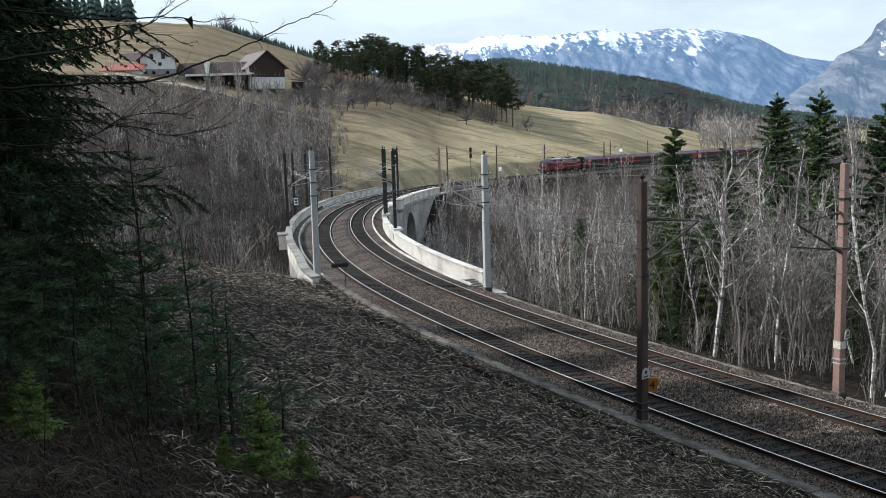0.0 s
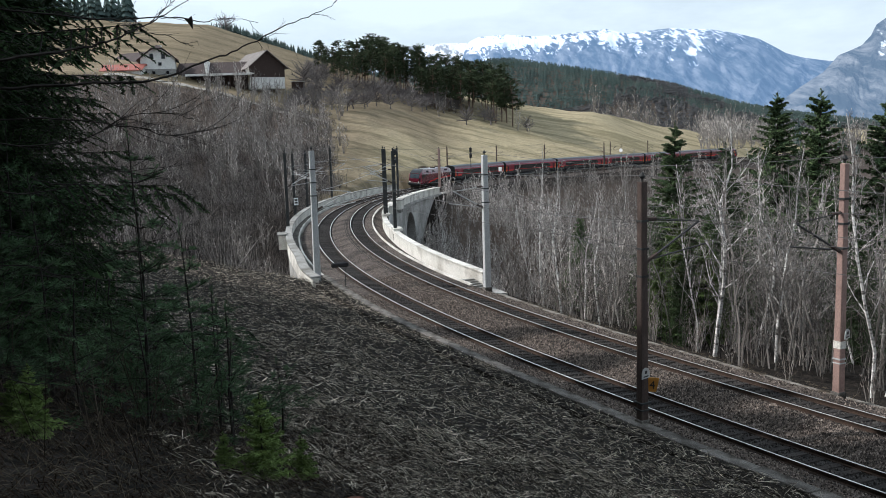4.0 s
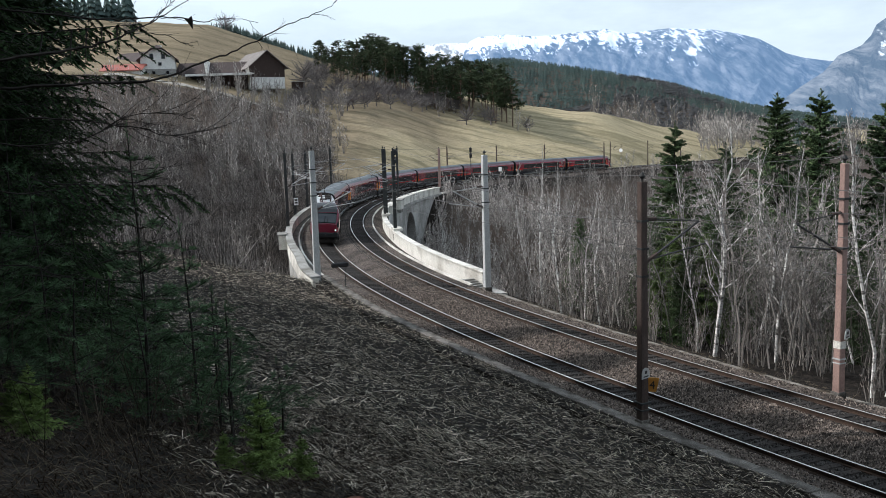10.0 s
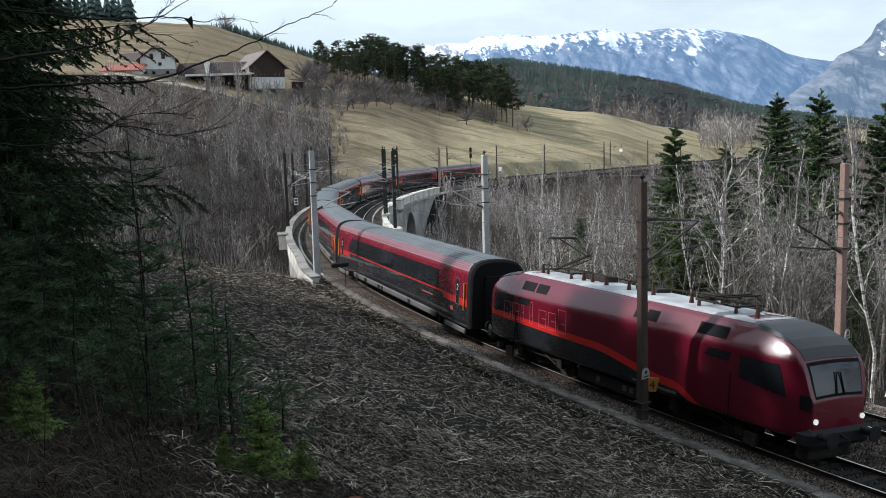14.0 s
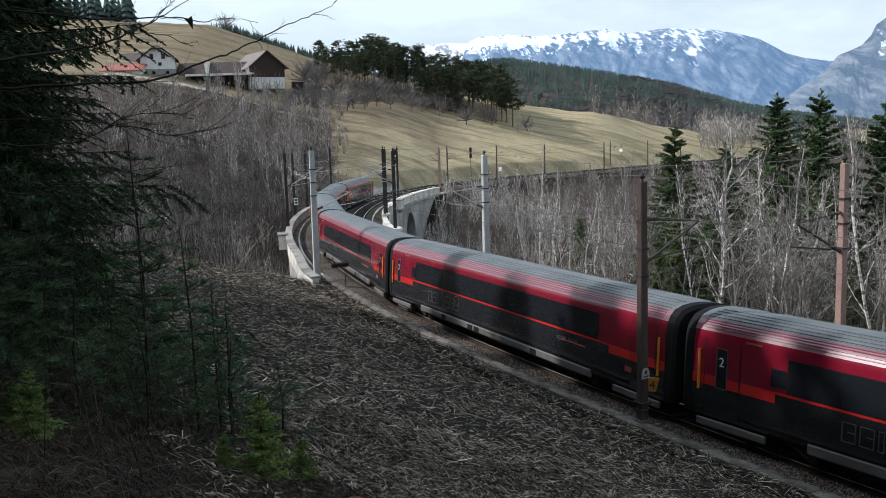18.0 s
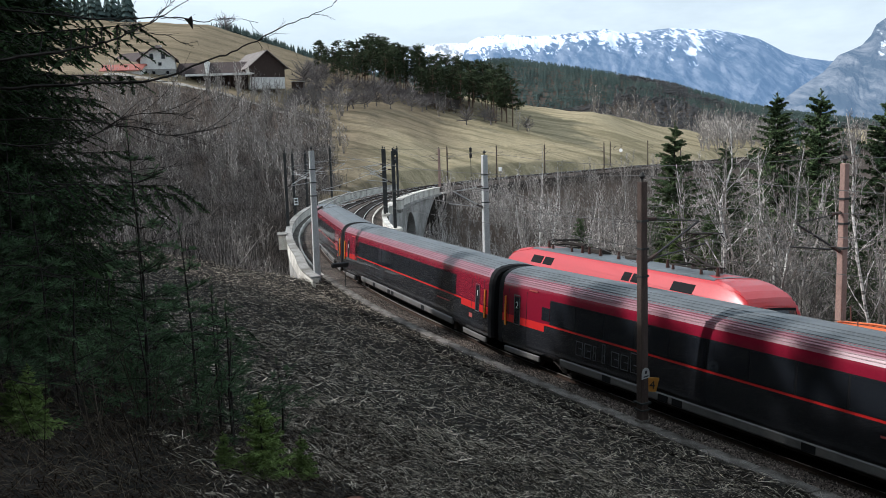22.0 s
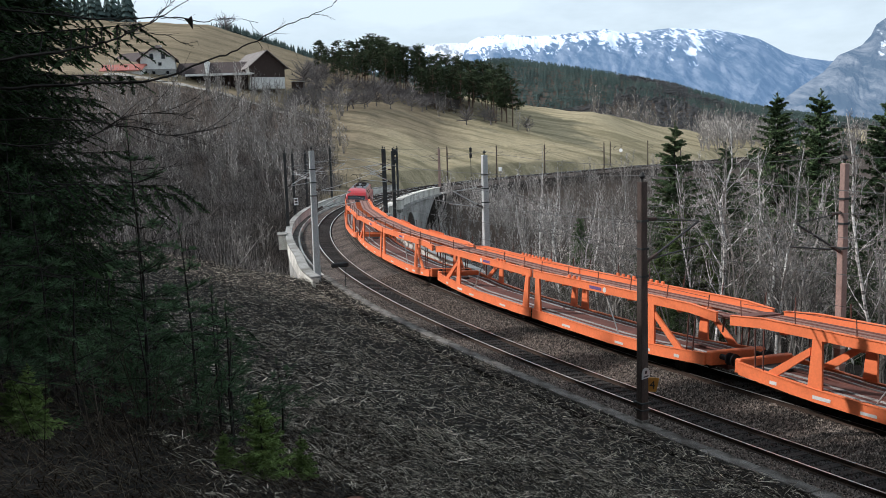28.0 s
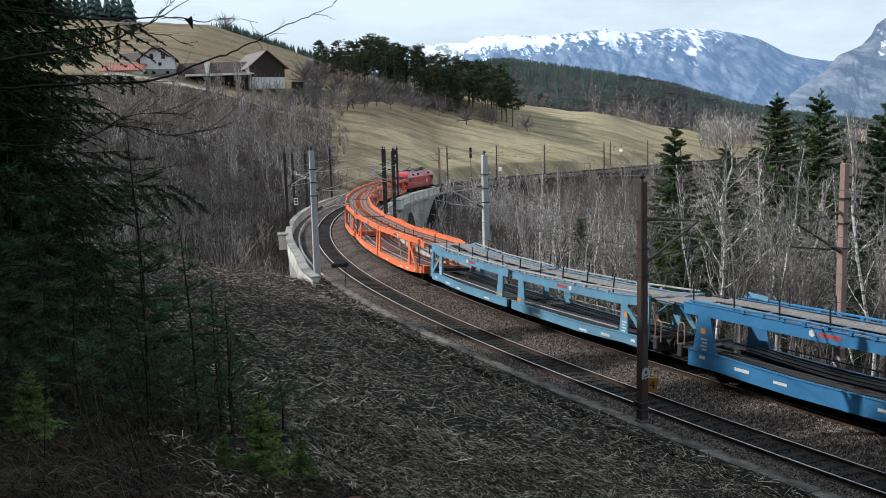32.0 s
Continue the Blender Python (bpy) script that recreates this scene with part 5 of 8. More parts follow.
part("post", rods(((0, -0.14, -0.1), (0, -0.14, 2.1), 0.03)), M_MAST_BLACK, kp)
fr = tagged(empty("ladder_frame", facing(127.0, 3.3, 0.0)), "dark tubular frame on the viaduct walkway", "railing", "line-side signs")
part("frame", rods(((-0.7, 0, -0.1), (-0.7, 0, 2.6), 0.05), ((0.7, 0, -0.1), (0.7, 0, 2.6), 0.05), ((-0.7, 0, 2.6), (0.7, 0, 2.6), 0.05), ((-0.7, 0, 1.3), (0.7, 0, 1.3), 0.04), ((-0.7, 0, 0), (0.7, 0, 2.6), 0.03)), M_MAST_BLACK, fr)
stp = tagged(empty("concrete_steps"), "short flight of concrete steps beside the inner parapet", "steps", kind="structure")
for i in range(6):
    m = facing(54.6 + 0.62 * i, -6.5, -0.42 + 0.06 * i)
    part("step", boxes((-0.5, -0.13, -0.3, 0.5, 0.13, 0.14), bevel=0.015), M_CONCRETE, stp, at=m)

# ---- car-carrier wagons, each articulated from two halves ----
M_ORANGE = plain("orange_wagon_paint", (0.80, 0.185, 0.060), rough=0.55, dirt=0.14, scale=1.6)
M_RUSTDECK = plain("rusty_red_deck", (0.15, 0.055, 0.04), rough=0.8, dirt=0.4, scale=1.5)
# paler plates of the orange wagons' upper deck
M_PALEDECK = plain("pale_orange_deck", (0.30, 0.165, 0.125), rough=0.8, dirt=0.4, scale=1.5)
M_BLUE = plain("light_blue_wagon_paint", (0.135, 0.30, 0.42), rough=0.5, dirt=0.25, scale=0.9)
M_DEEPBLUE = plain("strong_blue_wagon_paint", (0.045, 0.185, 0.37), rough=0.45, dirt=0.2, scale=0.9)
M_GALV = plain("galvanised_track_plate", (0.42, 0.40, 0.38), rough=0.5, metal=0.3, dirt=0.3)
M_MESHDECK = material("grey_mesh_deck", (0.24, 0.23, 0.22), (0.17, 0.165, 0.16), scale=2, rough=0.8, bump=0.6, fine=26)
M_TYRE = plain("dark_chock_steel", (0.03, 0.028, 0.028), rough=0.6)
M_LABELS = plain("white_stencil", (0.62, 0.60, 0.57), rough=0.6)
M_PURPLE = plain("purple_emblem", (0.13, 0.07, 0.20), rough=0.6)
def beam(bm, pts, y0, y1, depth):
    """A bent plate girder: pts of (x, top z), of that depth, between y0 and y1."""
    vs = [bm.verts.new((x, y, z - d)) for x, z in pts for y, d in ((y0, 0), (y1, 0), (y1, depth), (y0, depth))]
    for i in range(len(pts) - 1):
        for k in range(4):
            k2 = (k + 1) % 4
            bm.faces.new((vs[i * 4 + k], vs[(i + 1) * 4 + k], vs[(i + 1) * 4 + k2], vs[i * 4 + k2]))
    bm.faces.new(vs[:4][::-1])
    bm.faces.new(vs[-4:])
    bmesh.ops.recalc_face_normals(bm, faces=bm.faces)
    return bm


def plate(bm, pts, y0, y1):
    """A flat plate in the side plane from a polygon of (x, z), thickened from y0 to y1."""
    a = [bm.verts.new((x, y0, z)) for x, z in pts]
    b = [bm.verts.new((x, y1, z)) for x, z in pts]
    n = len(pts)
    bm.faces.new(a)
    bm.faces.new(b[::-1])
    for i in range(n):
        bm.faces.new((a[i], b[i], b[(i + 1) % n], a[(i + 1) % n]))
    bmesh.ops.recalc_face_normals(bm, faces=bm.faces)
    return bm


def car_carrier(kind, label, near):
    """Half of a two-part wagon: +x is the outer, coupled end; -x the joint; near: its lettered side."""
    orange, deep = kind == "orange", kind == "deep"
    paint = M_ORANGE if orange else (M_DEEPBLUE if deep else M_BLUE)
    floor = M_RUSTDECK if orange else M_TYRE
    ob = tagged(empty("car_carrier_wagon"), label, "freight wagon", "car-carrier wagons")
    W = 1.46
    H = 6.875 if orange else 6.5           # middle to coupling
    J = -H + (0.22 if orange else 0.34)       # body's end at the joint
    if orange:
        top, tdep, end_top, out, sill, sdep = 2.90, 0.36, 2.80, 6.45, 0.91, 0.44
        chord = [(J, top - 0.02), (0, top), (3.4, top + 0.02), (5.0, top + 0.02), (out, end_top)]
        posts = [(J + 0.50, 0.62, 0.34), (2.65, 0.60, 0.36)]
    elif deep:
        top, tdep, end_top, out, sill, sdep = 2.97, 0.43, 2.95, 5.45, 1.13, 0.62
        chord = [(J, top - 0.02), (0, top - 0.02), (3.6, top), (out, end_top)]
        posts = [(J + 0.66, 0.85, 0.55), (4.25, 1.30, 0.62)]
    else:
        top, tdep, end_top, out, sill, sdep = 2.62, 0.40, 2.88, 5.30, 1.00, 0.42
        chord = [(J, top - 0.03), (0, top), (3.3, top + 0.05), (4.4, top + 0.14), (out, end_top)]
        posts = [(-5.15, 0.80, 0.52), (3.65, 0.60, 0.44), (5.15, 0.34, 0.34)]
    tops = lambda x: float(np.interp(x, [q[0] for q in chord], [q[1] for q in chord]))
    low = [(J, sill + 0.02), (J + 1.2, sill - 0.02), (0, sill - 0.06), (2.4, sill), (3.6, sill + 0.06), (5.95, sill + 0.24) if orange else (5.1, sill + 0.04)]
    for sd in (-1, 1):
        y0, y1 = sorted((sd * W, sd * (W - 0.10)))
        part("side_sill", beam(bmesh.new(), low, y0, y1, sdep), paint, ob)
        part("sill_flange", beam(bmesh.new(), [(x, z + 0.02) for x, z in low], *sorted((sd * (W + 0.03), sd * (W - 0.14))), 0.03), paint, ob)
        part("top_beam", beam(bmesh.new(), chord, y0, y1, tdep), paint, ob)
        part("beam_flange", beam(bmesh.new(), [(x, z + 0.02) for x, z in chord], *sorted((sd * (W + 0.03), sd * (W - 0.14))), 0.03), paint, ob)
        for x, wb, wt in posts:
            zt, zb = tops(x) - tdep + 0.06, float(np.interp(x, [q[0] for q in low], [q[1] for q in low])) - 0.25
            lean = -0.12 if x < 0 else (0.10 if deep else 0.0)
            part("upright", plate(bmesh.new(), [(x - wb / 2, zb), (x + wb / 2, zb), (x + lean + wt / 2, zt), (x + lean - wt / 2, zt)], y0 + 0.004, y1 - 0.004), paint, ob)
        if orange:
            part("brace", plate(bmesh.new(), [(2.9, 2.28), (2.9, 2.00), (4.25, sill + 0.08), (4.75, sill + 0.10)], y0 + 0.01, y1 - 0.01), paint, ob)
            for x, lean in ((4.85, 0.06), (5.2, 0.1)):
                part("tie_rod", rods(((x, sd * (W - 0.05), sill + 0.1), (x + lean, sd * (W - 0.05), top - 0.4), 0.03)), M_RUSTDECK, ob)
            part("tie_rod", rods(((0.4, sd * (W - 0.1), sill + 0.05), (-0.55, sd * (W - 0.1), top - 0.5), 0.03)), M_GALV, ob)
            part("end_bracket", plate(bmesh.new(), [(4.6, sill + 0.18), (5.35, sill + 0.18), (5.25, sill - 0.22), (4.9, sill - 0.30)], y0 + 0.006, y1 - 0.006), paint, ob)
        elif not deep:
            part("brace", plate(bmesh.new(), [(3.85, 2.24), (3.85, 2.02), (5.05, sill + 0.0), (5.05, sill + 0.28)], y0 + 0.01, y1 - 0.01), paint, ob)
        # wheel tracks on both decks
        lower = 0.27 if orange else 0.04
        up = [(x, z - lower) for x, z in chord[:-1]] + [(out + 0.1, end_top - (0.16 if orange else 0.04))]
        dn = [(J, sill - 0.05), (0, sill - 0.12), (2.4, sill - 0.04), (3.6, sill + 0.04), (5.6, sill + 0.05)]
        for k, pts in enumerate((up, dn)):
            yy = sorted((sd * (W - 0.12), sd * 0.30))
            part("deck_plate", beam(bmesh.new(), pts, yy[0], yy[1], 0.05), (M_PALEDECK if orange else M_MESHDECK) if k == 0 else floor, ob)
            for gy in (1.12, 0.62):
                yy = sorted((sd * gy, sd * (gy - 0.12)))
                part("wheel_guide", beam(bmesh.new(), [(x, z + 0.035) for x, z in pts], yy[0], yy[1], 0.035), (M_RUSTDECK if k == 0 else M_GALV) if orange else (M_MESHDECK if k == 0 else M_TYRE), ob)
        if orange:
            for i in range(9 if sd * near < 0 else 3):
                part("chock", boxes((-3.6 + i * 0.42, sd * (W - 0.06) - 0.05, top - 0.02, -3.42 + i * 0.42, sd * (W - 0.06) + 0.05, top + 0.14), bevel=0.02), paint, ob)
        else:
            tube = [(J + 0.2, sd * (W - 0.02), tops(J) + 0.12), (0, sd * (W - 0.02), tops(0) + 0.12), (out - 0.3, sd * (W - 0.02), tops(out - 0.3) + 0.10)]
            part("edge_tube", rods(*[(p, q, 0.045) for p, q in zip(tube[:-1], tube[1:])]), M_GALV if not deep else paint, ob)
            part("lower_rail", rods(((J + 1.2, sd * (W - 0.05), sill + 0.16), (3.2, sd * (W - 0.05), sill + 0.20), 0.03)), M_GALV if not deep else M_TYRE, ob)
            for i in range(9):
                x = J + 1.3 + i * 0.9
                part("bracket", boxes((x, sd * W - 0.04, tops(x) - 0.02, x + 0.14, sd * W + 0.05, tops(x) + 0.10)), M_GALV if not deep else paint, ob)
        n = 6
        for i in range(n):
            x = J + 0.7 + i * (out - J - 1.2) / (n - 1)
            part("stanchion", rods(((x, sd * (W - 0.03), tops(x) - 0.1), (x + 0.06, sd * (W - 0.03), tops(x) + (0.55 if orange else 0.72)), 0.020 if orange else 0.034)), M_RUSTDECK if orange else M_TYRE, ob)
        part("guard_cable", rods(((J + 0.7, sd * (W - 0.03), tops(J) + 0.5), (0, sd * (W - 0.03), tops(0) + 0.5), 0.009), ((0, sd * (W - 0.03), tops(0) + 0.5), (out - 0.5, sd * (W - 0.03), tops(out) + 0.5), 0.009)), M_TYRE, ob)
    for x in (-5.6, -4.1, -2.4, -0.7, 1.0, 2.6, 4.2):
        part("cross_member", boxes((x - 0.08, -W + 0.11, tops(x) - (0.46 if orange else 0.24), x + 0.08, W - 0.11, tops(x) - (0.33 if orange else 0.10))), paint, ob)
    part("centre_girder", boxes((-H + 0.1, -0.5, 0.50, H - 0.7, 0.5, 0.86), bevel=0.04), floor, ob)
    part("headstock", boxes((H - 0.95, -1.38, 0.72, H - 0.66, 1.38, 1.26), bevel=0.04), paint if orange else M_TYRE, ob)
    part("end_platform", boxes((5.0, -1.3, sill - 0.02, H - 0.7, 1.3, sill + 0.06)), M_TYRE, ob)
    part("end_ramp", boxes((out + 0.02, -1.25, end_top - 0.14, H + 0.12, 1.25, end_top - 0.09), bevel=0.01), M_RUSTDECK if orange else M_MESHDECK, ob)
    for sd in (-1, 1):
        part("ramp_arm", rods(((out - 0.1, sd * 1.15, end_top - 0.2), (H - 0.1, sd * 1.15, end_top - 0.18), 0.05), ((out, sd * 1.1, end_top - 0.75), (H - 0.35, sd * 1.1, end_top - 0.2), 0.035)), paint if not orange else M_RUSTDECK, ob)
    buffers(ob, H - 0.66, 1)
    part("drawgear", rods(((H - 0.7, 0, 0.95), (H, 0, 0.9), 0.07), ((H - 0.75, -0.3, 1.2), (H - 0.3, -0.35, 0.7), 0.03), n=8), M_TYRE, ob)
    for x in (3.9, J + 2.0):
        bm = rods(((x, -0.9, 0.42), (x, 0.9, 0.42), 0.08), n=10)
        for sd in (-1, 1):
            disc(bm, x, sd * 0.75, 0.42, 0.42, 0.13)
            box(bm, x - 0.5, sd * 1.0 - 0.08, 0.45, x + 0.5, sd * 1.0 + 0.08, 0.75)
        part("wheelset", bm, M_UNDER, ob)
    if deep:
        part("raised_flap", plate(bmesh.new(), [(3.9, top + 0.06), (4.7, top + 0.12), (4.9, top + 0.30), (3.85, top + 0.24)], *sorted((-near * (W - 0.1), -near * (W - 0.04)))), M_BLUE, ob, "light blue tilted flap")

    # stencils, plates and emblem as bars
    def lay(x0, z0, x1, z1, t=0.006):
        y = sorted((near * W, near * (W + t)))
        return (x0, y[0], z0, x1, y[1], z1)
    px = posts[1][0]
    dims = [(px - 0.12, sill + 0.12 + 0.13 * i, px + (0.20 if i % 2 else 0.12), sill + 0.18 + 0.13 * i) for i in range(4 if not orange else 0)]
    dims += [(2.0, sill - 0.32, 2.7, sill - 0.20), (0.3, sill - 0.40, 0.9, sill - 0.30), (-3.9, sill - 0.36, -3.2, sill - 0.26), (4.2, sill - 0.22, 4.5, sill - 0.10)]
    for d in dims:
        part("stencil", boxes(lay(*d)), M_LABELS, ob)
    em = part("emblem", rods(((-0.6, near * W, tops(0) - 0.2), (-0.6, near * (W + 0.008), tops(0) - 0.2), 0.13), n=6), M_LABELS, ob)
    part("emblem_bar", boxes(lay(-1.75, tops(0) - 0.27, -0.85, tops(0) - 0.13, 0.007)), M_PURPLE if orange else M_OUTRED, em)
    if not orange:
        part("warning_plate", boxes(lay(px - 0.02, sill + 0.75, px + 0.22, sill + 0.95, 0.008)), M_YELLOW, ob)
        part("warning_plate", boxes(lay(J + 0.6, sill + 0.10, J + 1.0, sill + 0.26, 0.008)), M_YELLOW, ob)
        yl = near * (W - 0.2)
        loop = [(5.55, sill + 0.06), (5.55, sill + 0.85), (5.68, sill + 0.95), (5.85, sill + 0.92), (5.92, sill + 0.8), (5.92, sill + 0.06)]
        part("grab_loop", rods(*[((a[0], yl, a[1]), (b_[0], yl, b_[1]), 0.028) for a, b_ in zip(loop[:-1], loop[1:])]), M_TAN, ob, "tan grab loop")
    return ob


M_TAN = plain("tan_painted_tube", (0.42, 0.24, 0.13), rough=0.5)
fr_loco = locomotive("freight_locomotive", "bright red electric locomotive with white emblem bars on its side", M_FRLOCO, -1, True)
def halves(kind, label, count, first):
    """Halves in line from the coupling outwards, facing in turns (first: +1 or -1)."""
    kinds = {w: car_carrier(kind, label, w) for w in (first, -first)}
    out = []
    for i in range(count):
        w = first if i % 2 == 0 else -first
        out.append((kinds[w] if i < 2 else copy_thing(kinds[w], Matrix.Identity(4)), w))
    return out


o_halves = halves("orange", "empty orange double-deck car-carrier wagon half with rusty decks", 8, -1)
b_halves = halves("blue", "empty light blue double-deck car-carrier wagon half with grey mesh deck", 2, 1)
d_halves = halves("deep", "empty strong blue double-deck car-carrier wagon half with grey mesh deck", 4, 1)
JOIN = 54.5       # place of the orange and blue coupling at the end
FR = [(fr_loco, JOIN + 110.6 + 9.9, 4.95, 1)]
for i, (ob, w) in enumerate(o_halves):
    FR.append((ob, JOIN + 0.2 + 13.75 * (i + 0.5), 5.2, w))
for i, (ob, w) in enumerate(b_halves + d_halves):
    FR.append((ob, JOIN + 0.2 - 13.0 * (i + 0.5), 5.2, w))
# ---- trees ----
def grow_bare(seed, h, trunk_r, spread, limbs, twigs, lean=0.05, first=0.3, up=0.75, dome=False):
    """A leafless tree: trunk polyline, limbs, branches and twigs. Returns trunk and crown arrays."""
    r = np.random.RandomState(seed)
    n = 7
    zs = np.linspace(0, h * (0.58 if dome else 1.0), n)
    off = np.cumsum(r.normal(0, lean * h / n, (n, 2)), 0)
    off -= off[0]
    tr = np.column_stack([off, zs])
    tr[0, 2] = -0.4
    rad = trunk_r * (1 - np.linspace(0, 1, n)) ** 0.8 + 0.012
    ta, tb, t0, t1 = tr[:-1], tr[1:], rad[:-1], rad[1:]
    A, B, R0, R1 = [], [], [], []

    def add(p, q, a, b):
        A.append(p), B.append(q), R0.append(a), R1.append(b)
    for i in range(limbs):
        f = first + (1 - first) * ((i + r.rand()) / limbs) ** 0.9
        z = f * zs[-1] * 0.97
        p = np.array([np.interp(z, zs, tr[:, 0]), np.interp(z, zs, tr[:, 1]), z])
        az = i * 2.4 + r.uniform(-0.5, 0.5)
        ln = spread * h * (1.05 - f) ** 0.7 * r.uniform(0.6, 1.15) + 0.4
        el = up * r.uniform(0.55, 1.25) + 0.3 * f
        if dome:
            g = (f - first) / (1 - first)
            ln = spread * h * (0.55 + 0.45 * math.sin(math.pi * min(1.0, 0.25 + 0.6 * g))) * r.uniform(0.7, 1.1)
            el = (0.05 + 0.75 * g) * r.uniform(0.5, 1.3)
        d = np.array([math.cos(az) * math.cos(el), math.sin(az) * math.cos(el), math.sin(el)])
        lr = max(0.010, trunk_r * 0.42 * (1 - f * 0.75))
        seg = 3
        for k in range(seg):
            q = p + d * ln / seg
            add(p, q, lr * (1 - k / seg * 0.75), lr * (1 - (k + 1) / seg * 0.75))
            for _ in range(twigs):
                tt = r.rand()
                b0 = p + (q - p) * tt
                dd = d + r.normal(0, 0.55, 3) + np.array([0, 0, 0.25])
                dd /= np.linalg.norm(dd)
                bl = ln * r.uniform(0.16, 0.36)
                b1 = b0 + dd * bl
                add(b0, b1, max(0.006, lr * 0.34), 0.004)
                for _ in range(2):
                    c0 = b0 + (b1 - b0) * r.uniform(0.35, 1)
                    d2 = dd + r.normal(0, 0.5, 3)
                    d2 /= np.linalg.norm(d2)
                    add(c0, c0 + d2 * bl * r.uniform(0.3, 0.7), 0.006, 0.003)
            p = q
            d = d + r.normal(0, 0.16, 3) + np.array([0, 0, 0.12])
            d /= np.linalg.norm(d)
    return (ta, tb, t0, t1), (A, B, np.array(R0), np.array(R1))


def bare_meshes(seed, mat, thick=1.0, limb=0.016, twig_mat=None, **kw):
    t, c = grow_bare(seed, **kw)
    v, f = prisms(*t, sides=6)
    trunk = mesh_of("trunk", v, f, mat)
    v, f = prisms(c[0], c[1], c[2] * thick, c[3] * thick, sides=3)
    return trunk, mesh_of("crown", v, f, [twig_mat or M_TWIG, mat], np.repeat((c[2] > limb).astype(int), 3))


def clump_meshes(seed, stems, h, thick=1.0, mat=None, sides=4, twig_mat=None, **kw):
    """Several leafless stems from one stool."""
    r = np.random.RandomState(seed)
    T, C = [[], [], [], []], [[], [], [], []]
    for i in range(stems):
        az, tilt = i * 6.283 / stems + r.uniform(-0.4, 0.4), r.uniform(0.04, 0.26)
        t, c = grow_bare(seed * 31 + i, h=h * r.uniform(0.65, 1.05), **kw)
        for dst, src in ((T, t), (C, c)):
            for k in (0, 1):
                p = np.array(src[k], float)
                p[:, 0] += math.cos(az) * (0.18 + tilt * p[:, 2])
                p[:, 1] += math.sin(az) * (0.18 + tilt * p[:, 2])
                dst[k].append(p)
            for k in (2, 3):
                dst[k].append(np.array(src[k], float))
    T, C = [np.concatenate(q) for q in T], [np.concatenate(q) for q in C]
    v, f = prisms(T[0], T[1], T[2], T[3], sides=sides)
    trunk = mesh_of("trunk", v, f, mat or M_BARK)
    v, f = prisms(C[0], C[1], C[2] * thick, C[3] * thick, sides=3)
    return trunk, mesh_of("crown", v, f, [twig_mat or M_TWIG, mat or M_BARK], np.repeat((C[2] > 0.016).astype(int), 3))


def joined(name, meshes, pts, label, lo=0.8, hi=1.15, sink=0.0):
    """Many far plants as one mesh of kind stuff."""
    zs = ground_z([p[0] for p in pts], [p[1] for p in pts])
    cache = {}
    for pair in meshes:
        for me in pair:
            v = np.empty(len(me.vertices) * 3)
            me.vertices.foreach_get("co", v)
            li = np.empty(len(me.loops), dtype=np.int32)
            me.loops.foreach_get("vertex_index", li)
            mi = np.empty(len(me.polygons), dtype=np.int32)
            me.polygons.foreach_get("material_index", mi)
            cache[me.name] = (v.reshape(-1, 3), li.reshape(-1, 4), mi)
    mats, V, F, I, o = [], [], [], [], 0
    for (x, y), z in zip(pts, zs):
        k, a = random.uniform(lo, hi), random.uniform(0, 6.28)
        R = np.array([[math.cos(a), -math.sin(a), 0], [math.sin(a), math.cos(a), 0], [0, 0, 1]]) * k
        for me in meshes[random.randrange(len(meshes))]:
            v, li, mi = cache[me.name]
            V.append(v @ R.T + np.array([x, y, z - sink]))
            F.append(li + o)
            slots = []
            for m in me.materials:
                if m not in mats:
                    mats.append(m)
                slots.append(mats.index(m))
            I.append(np.array(slots)[mi])
            o += len(v)
    V, F, I = np.concatenate(V), np.concatenate(F), np.concatenate(I)
    me = bpy.data.meshes.new(name)
    me.vertices.add(len(V))
    me.vertices.foreach_set("co", V.ravel())
    me.loops.add(F.size)
    me.loops.foreach_set("vertex_index", F.ravel().astype(np.int32))
    me.polygons.add(len(F))
    me.polygons.foreach_set("loop_start", np.arange(0, F.size, 4, dtype=np.int32))
    me.polygons.foreach_set("loop_total", np.full(len(F), 4, dtype=np.int32))
    for m in mats:
        me.materials.append(m)
    me.polygons.foreach_set("material_index", I.astype(np.int32))
    me.update(calc_edges=True)
    return tagged(new(name, me), label, kind="stuff")


def tree_thing(name, meshes, m, label, category="tree", group=""):
    ob = tagged(empty(name, m), label, category, group)
    child("trunk", meshes[0], ob)
    child("crown", meshes[1], ob)
    return ob


def spread_points(seed, n, inside, box_, gap):
    """Random spots in a box where inside(x, y, s, lat) holds, kept apart."""
    r = np.random.RandomState(seed)
    x = r.uniform(box_[0], box_[2], n * 60)
    y = r.uniform(box_[1], box_[3], n * 60)
    s, lat = beside(x, y)
    ok = inside(x, y, s, lat)
    pts = []
    for a, b in zip(x[ok], y[ok]):
        if all((a - c) ** 2 + (b - d) ** 2 > gap * gap for c, d in pts[-160:]):
            pts.append((a, b))
            if len(pts) >= n:
                break
    return pts


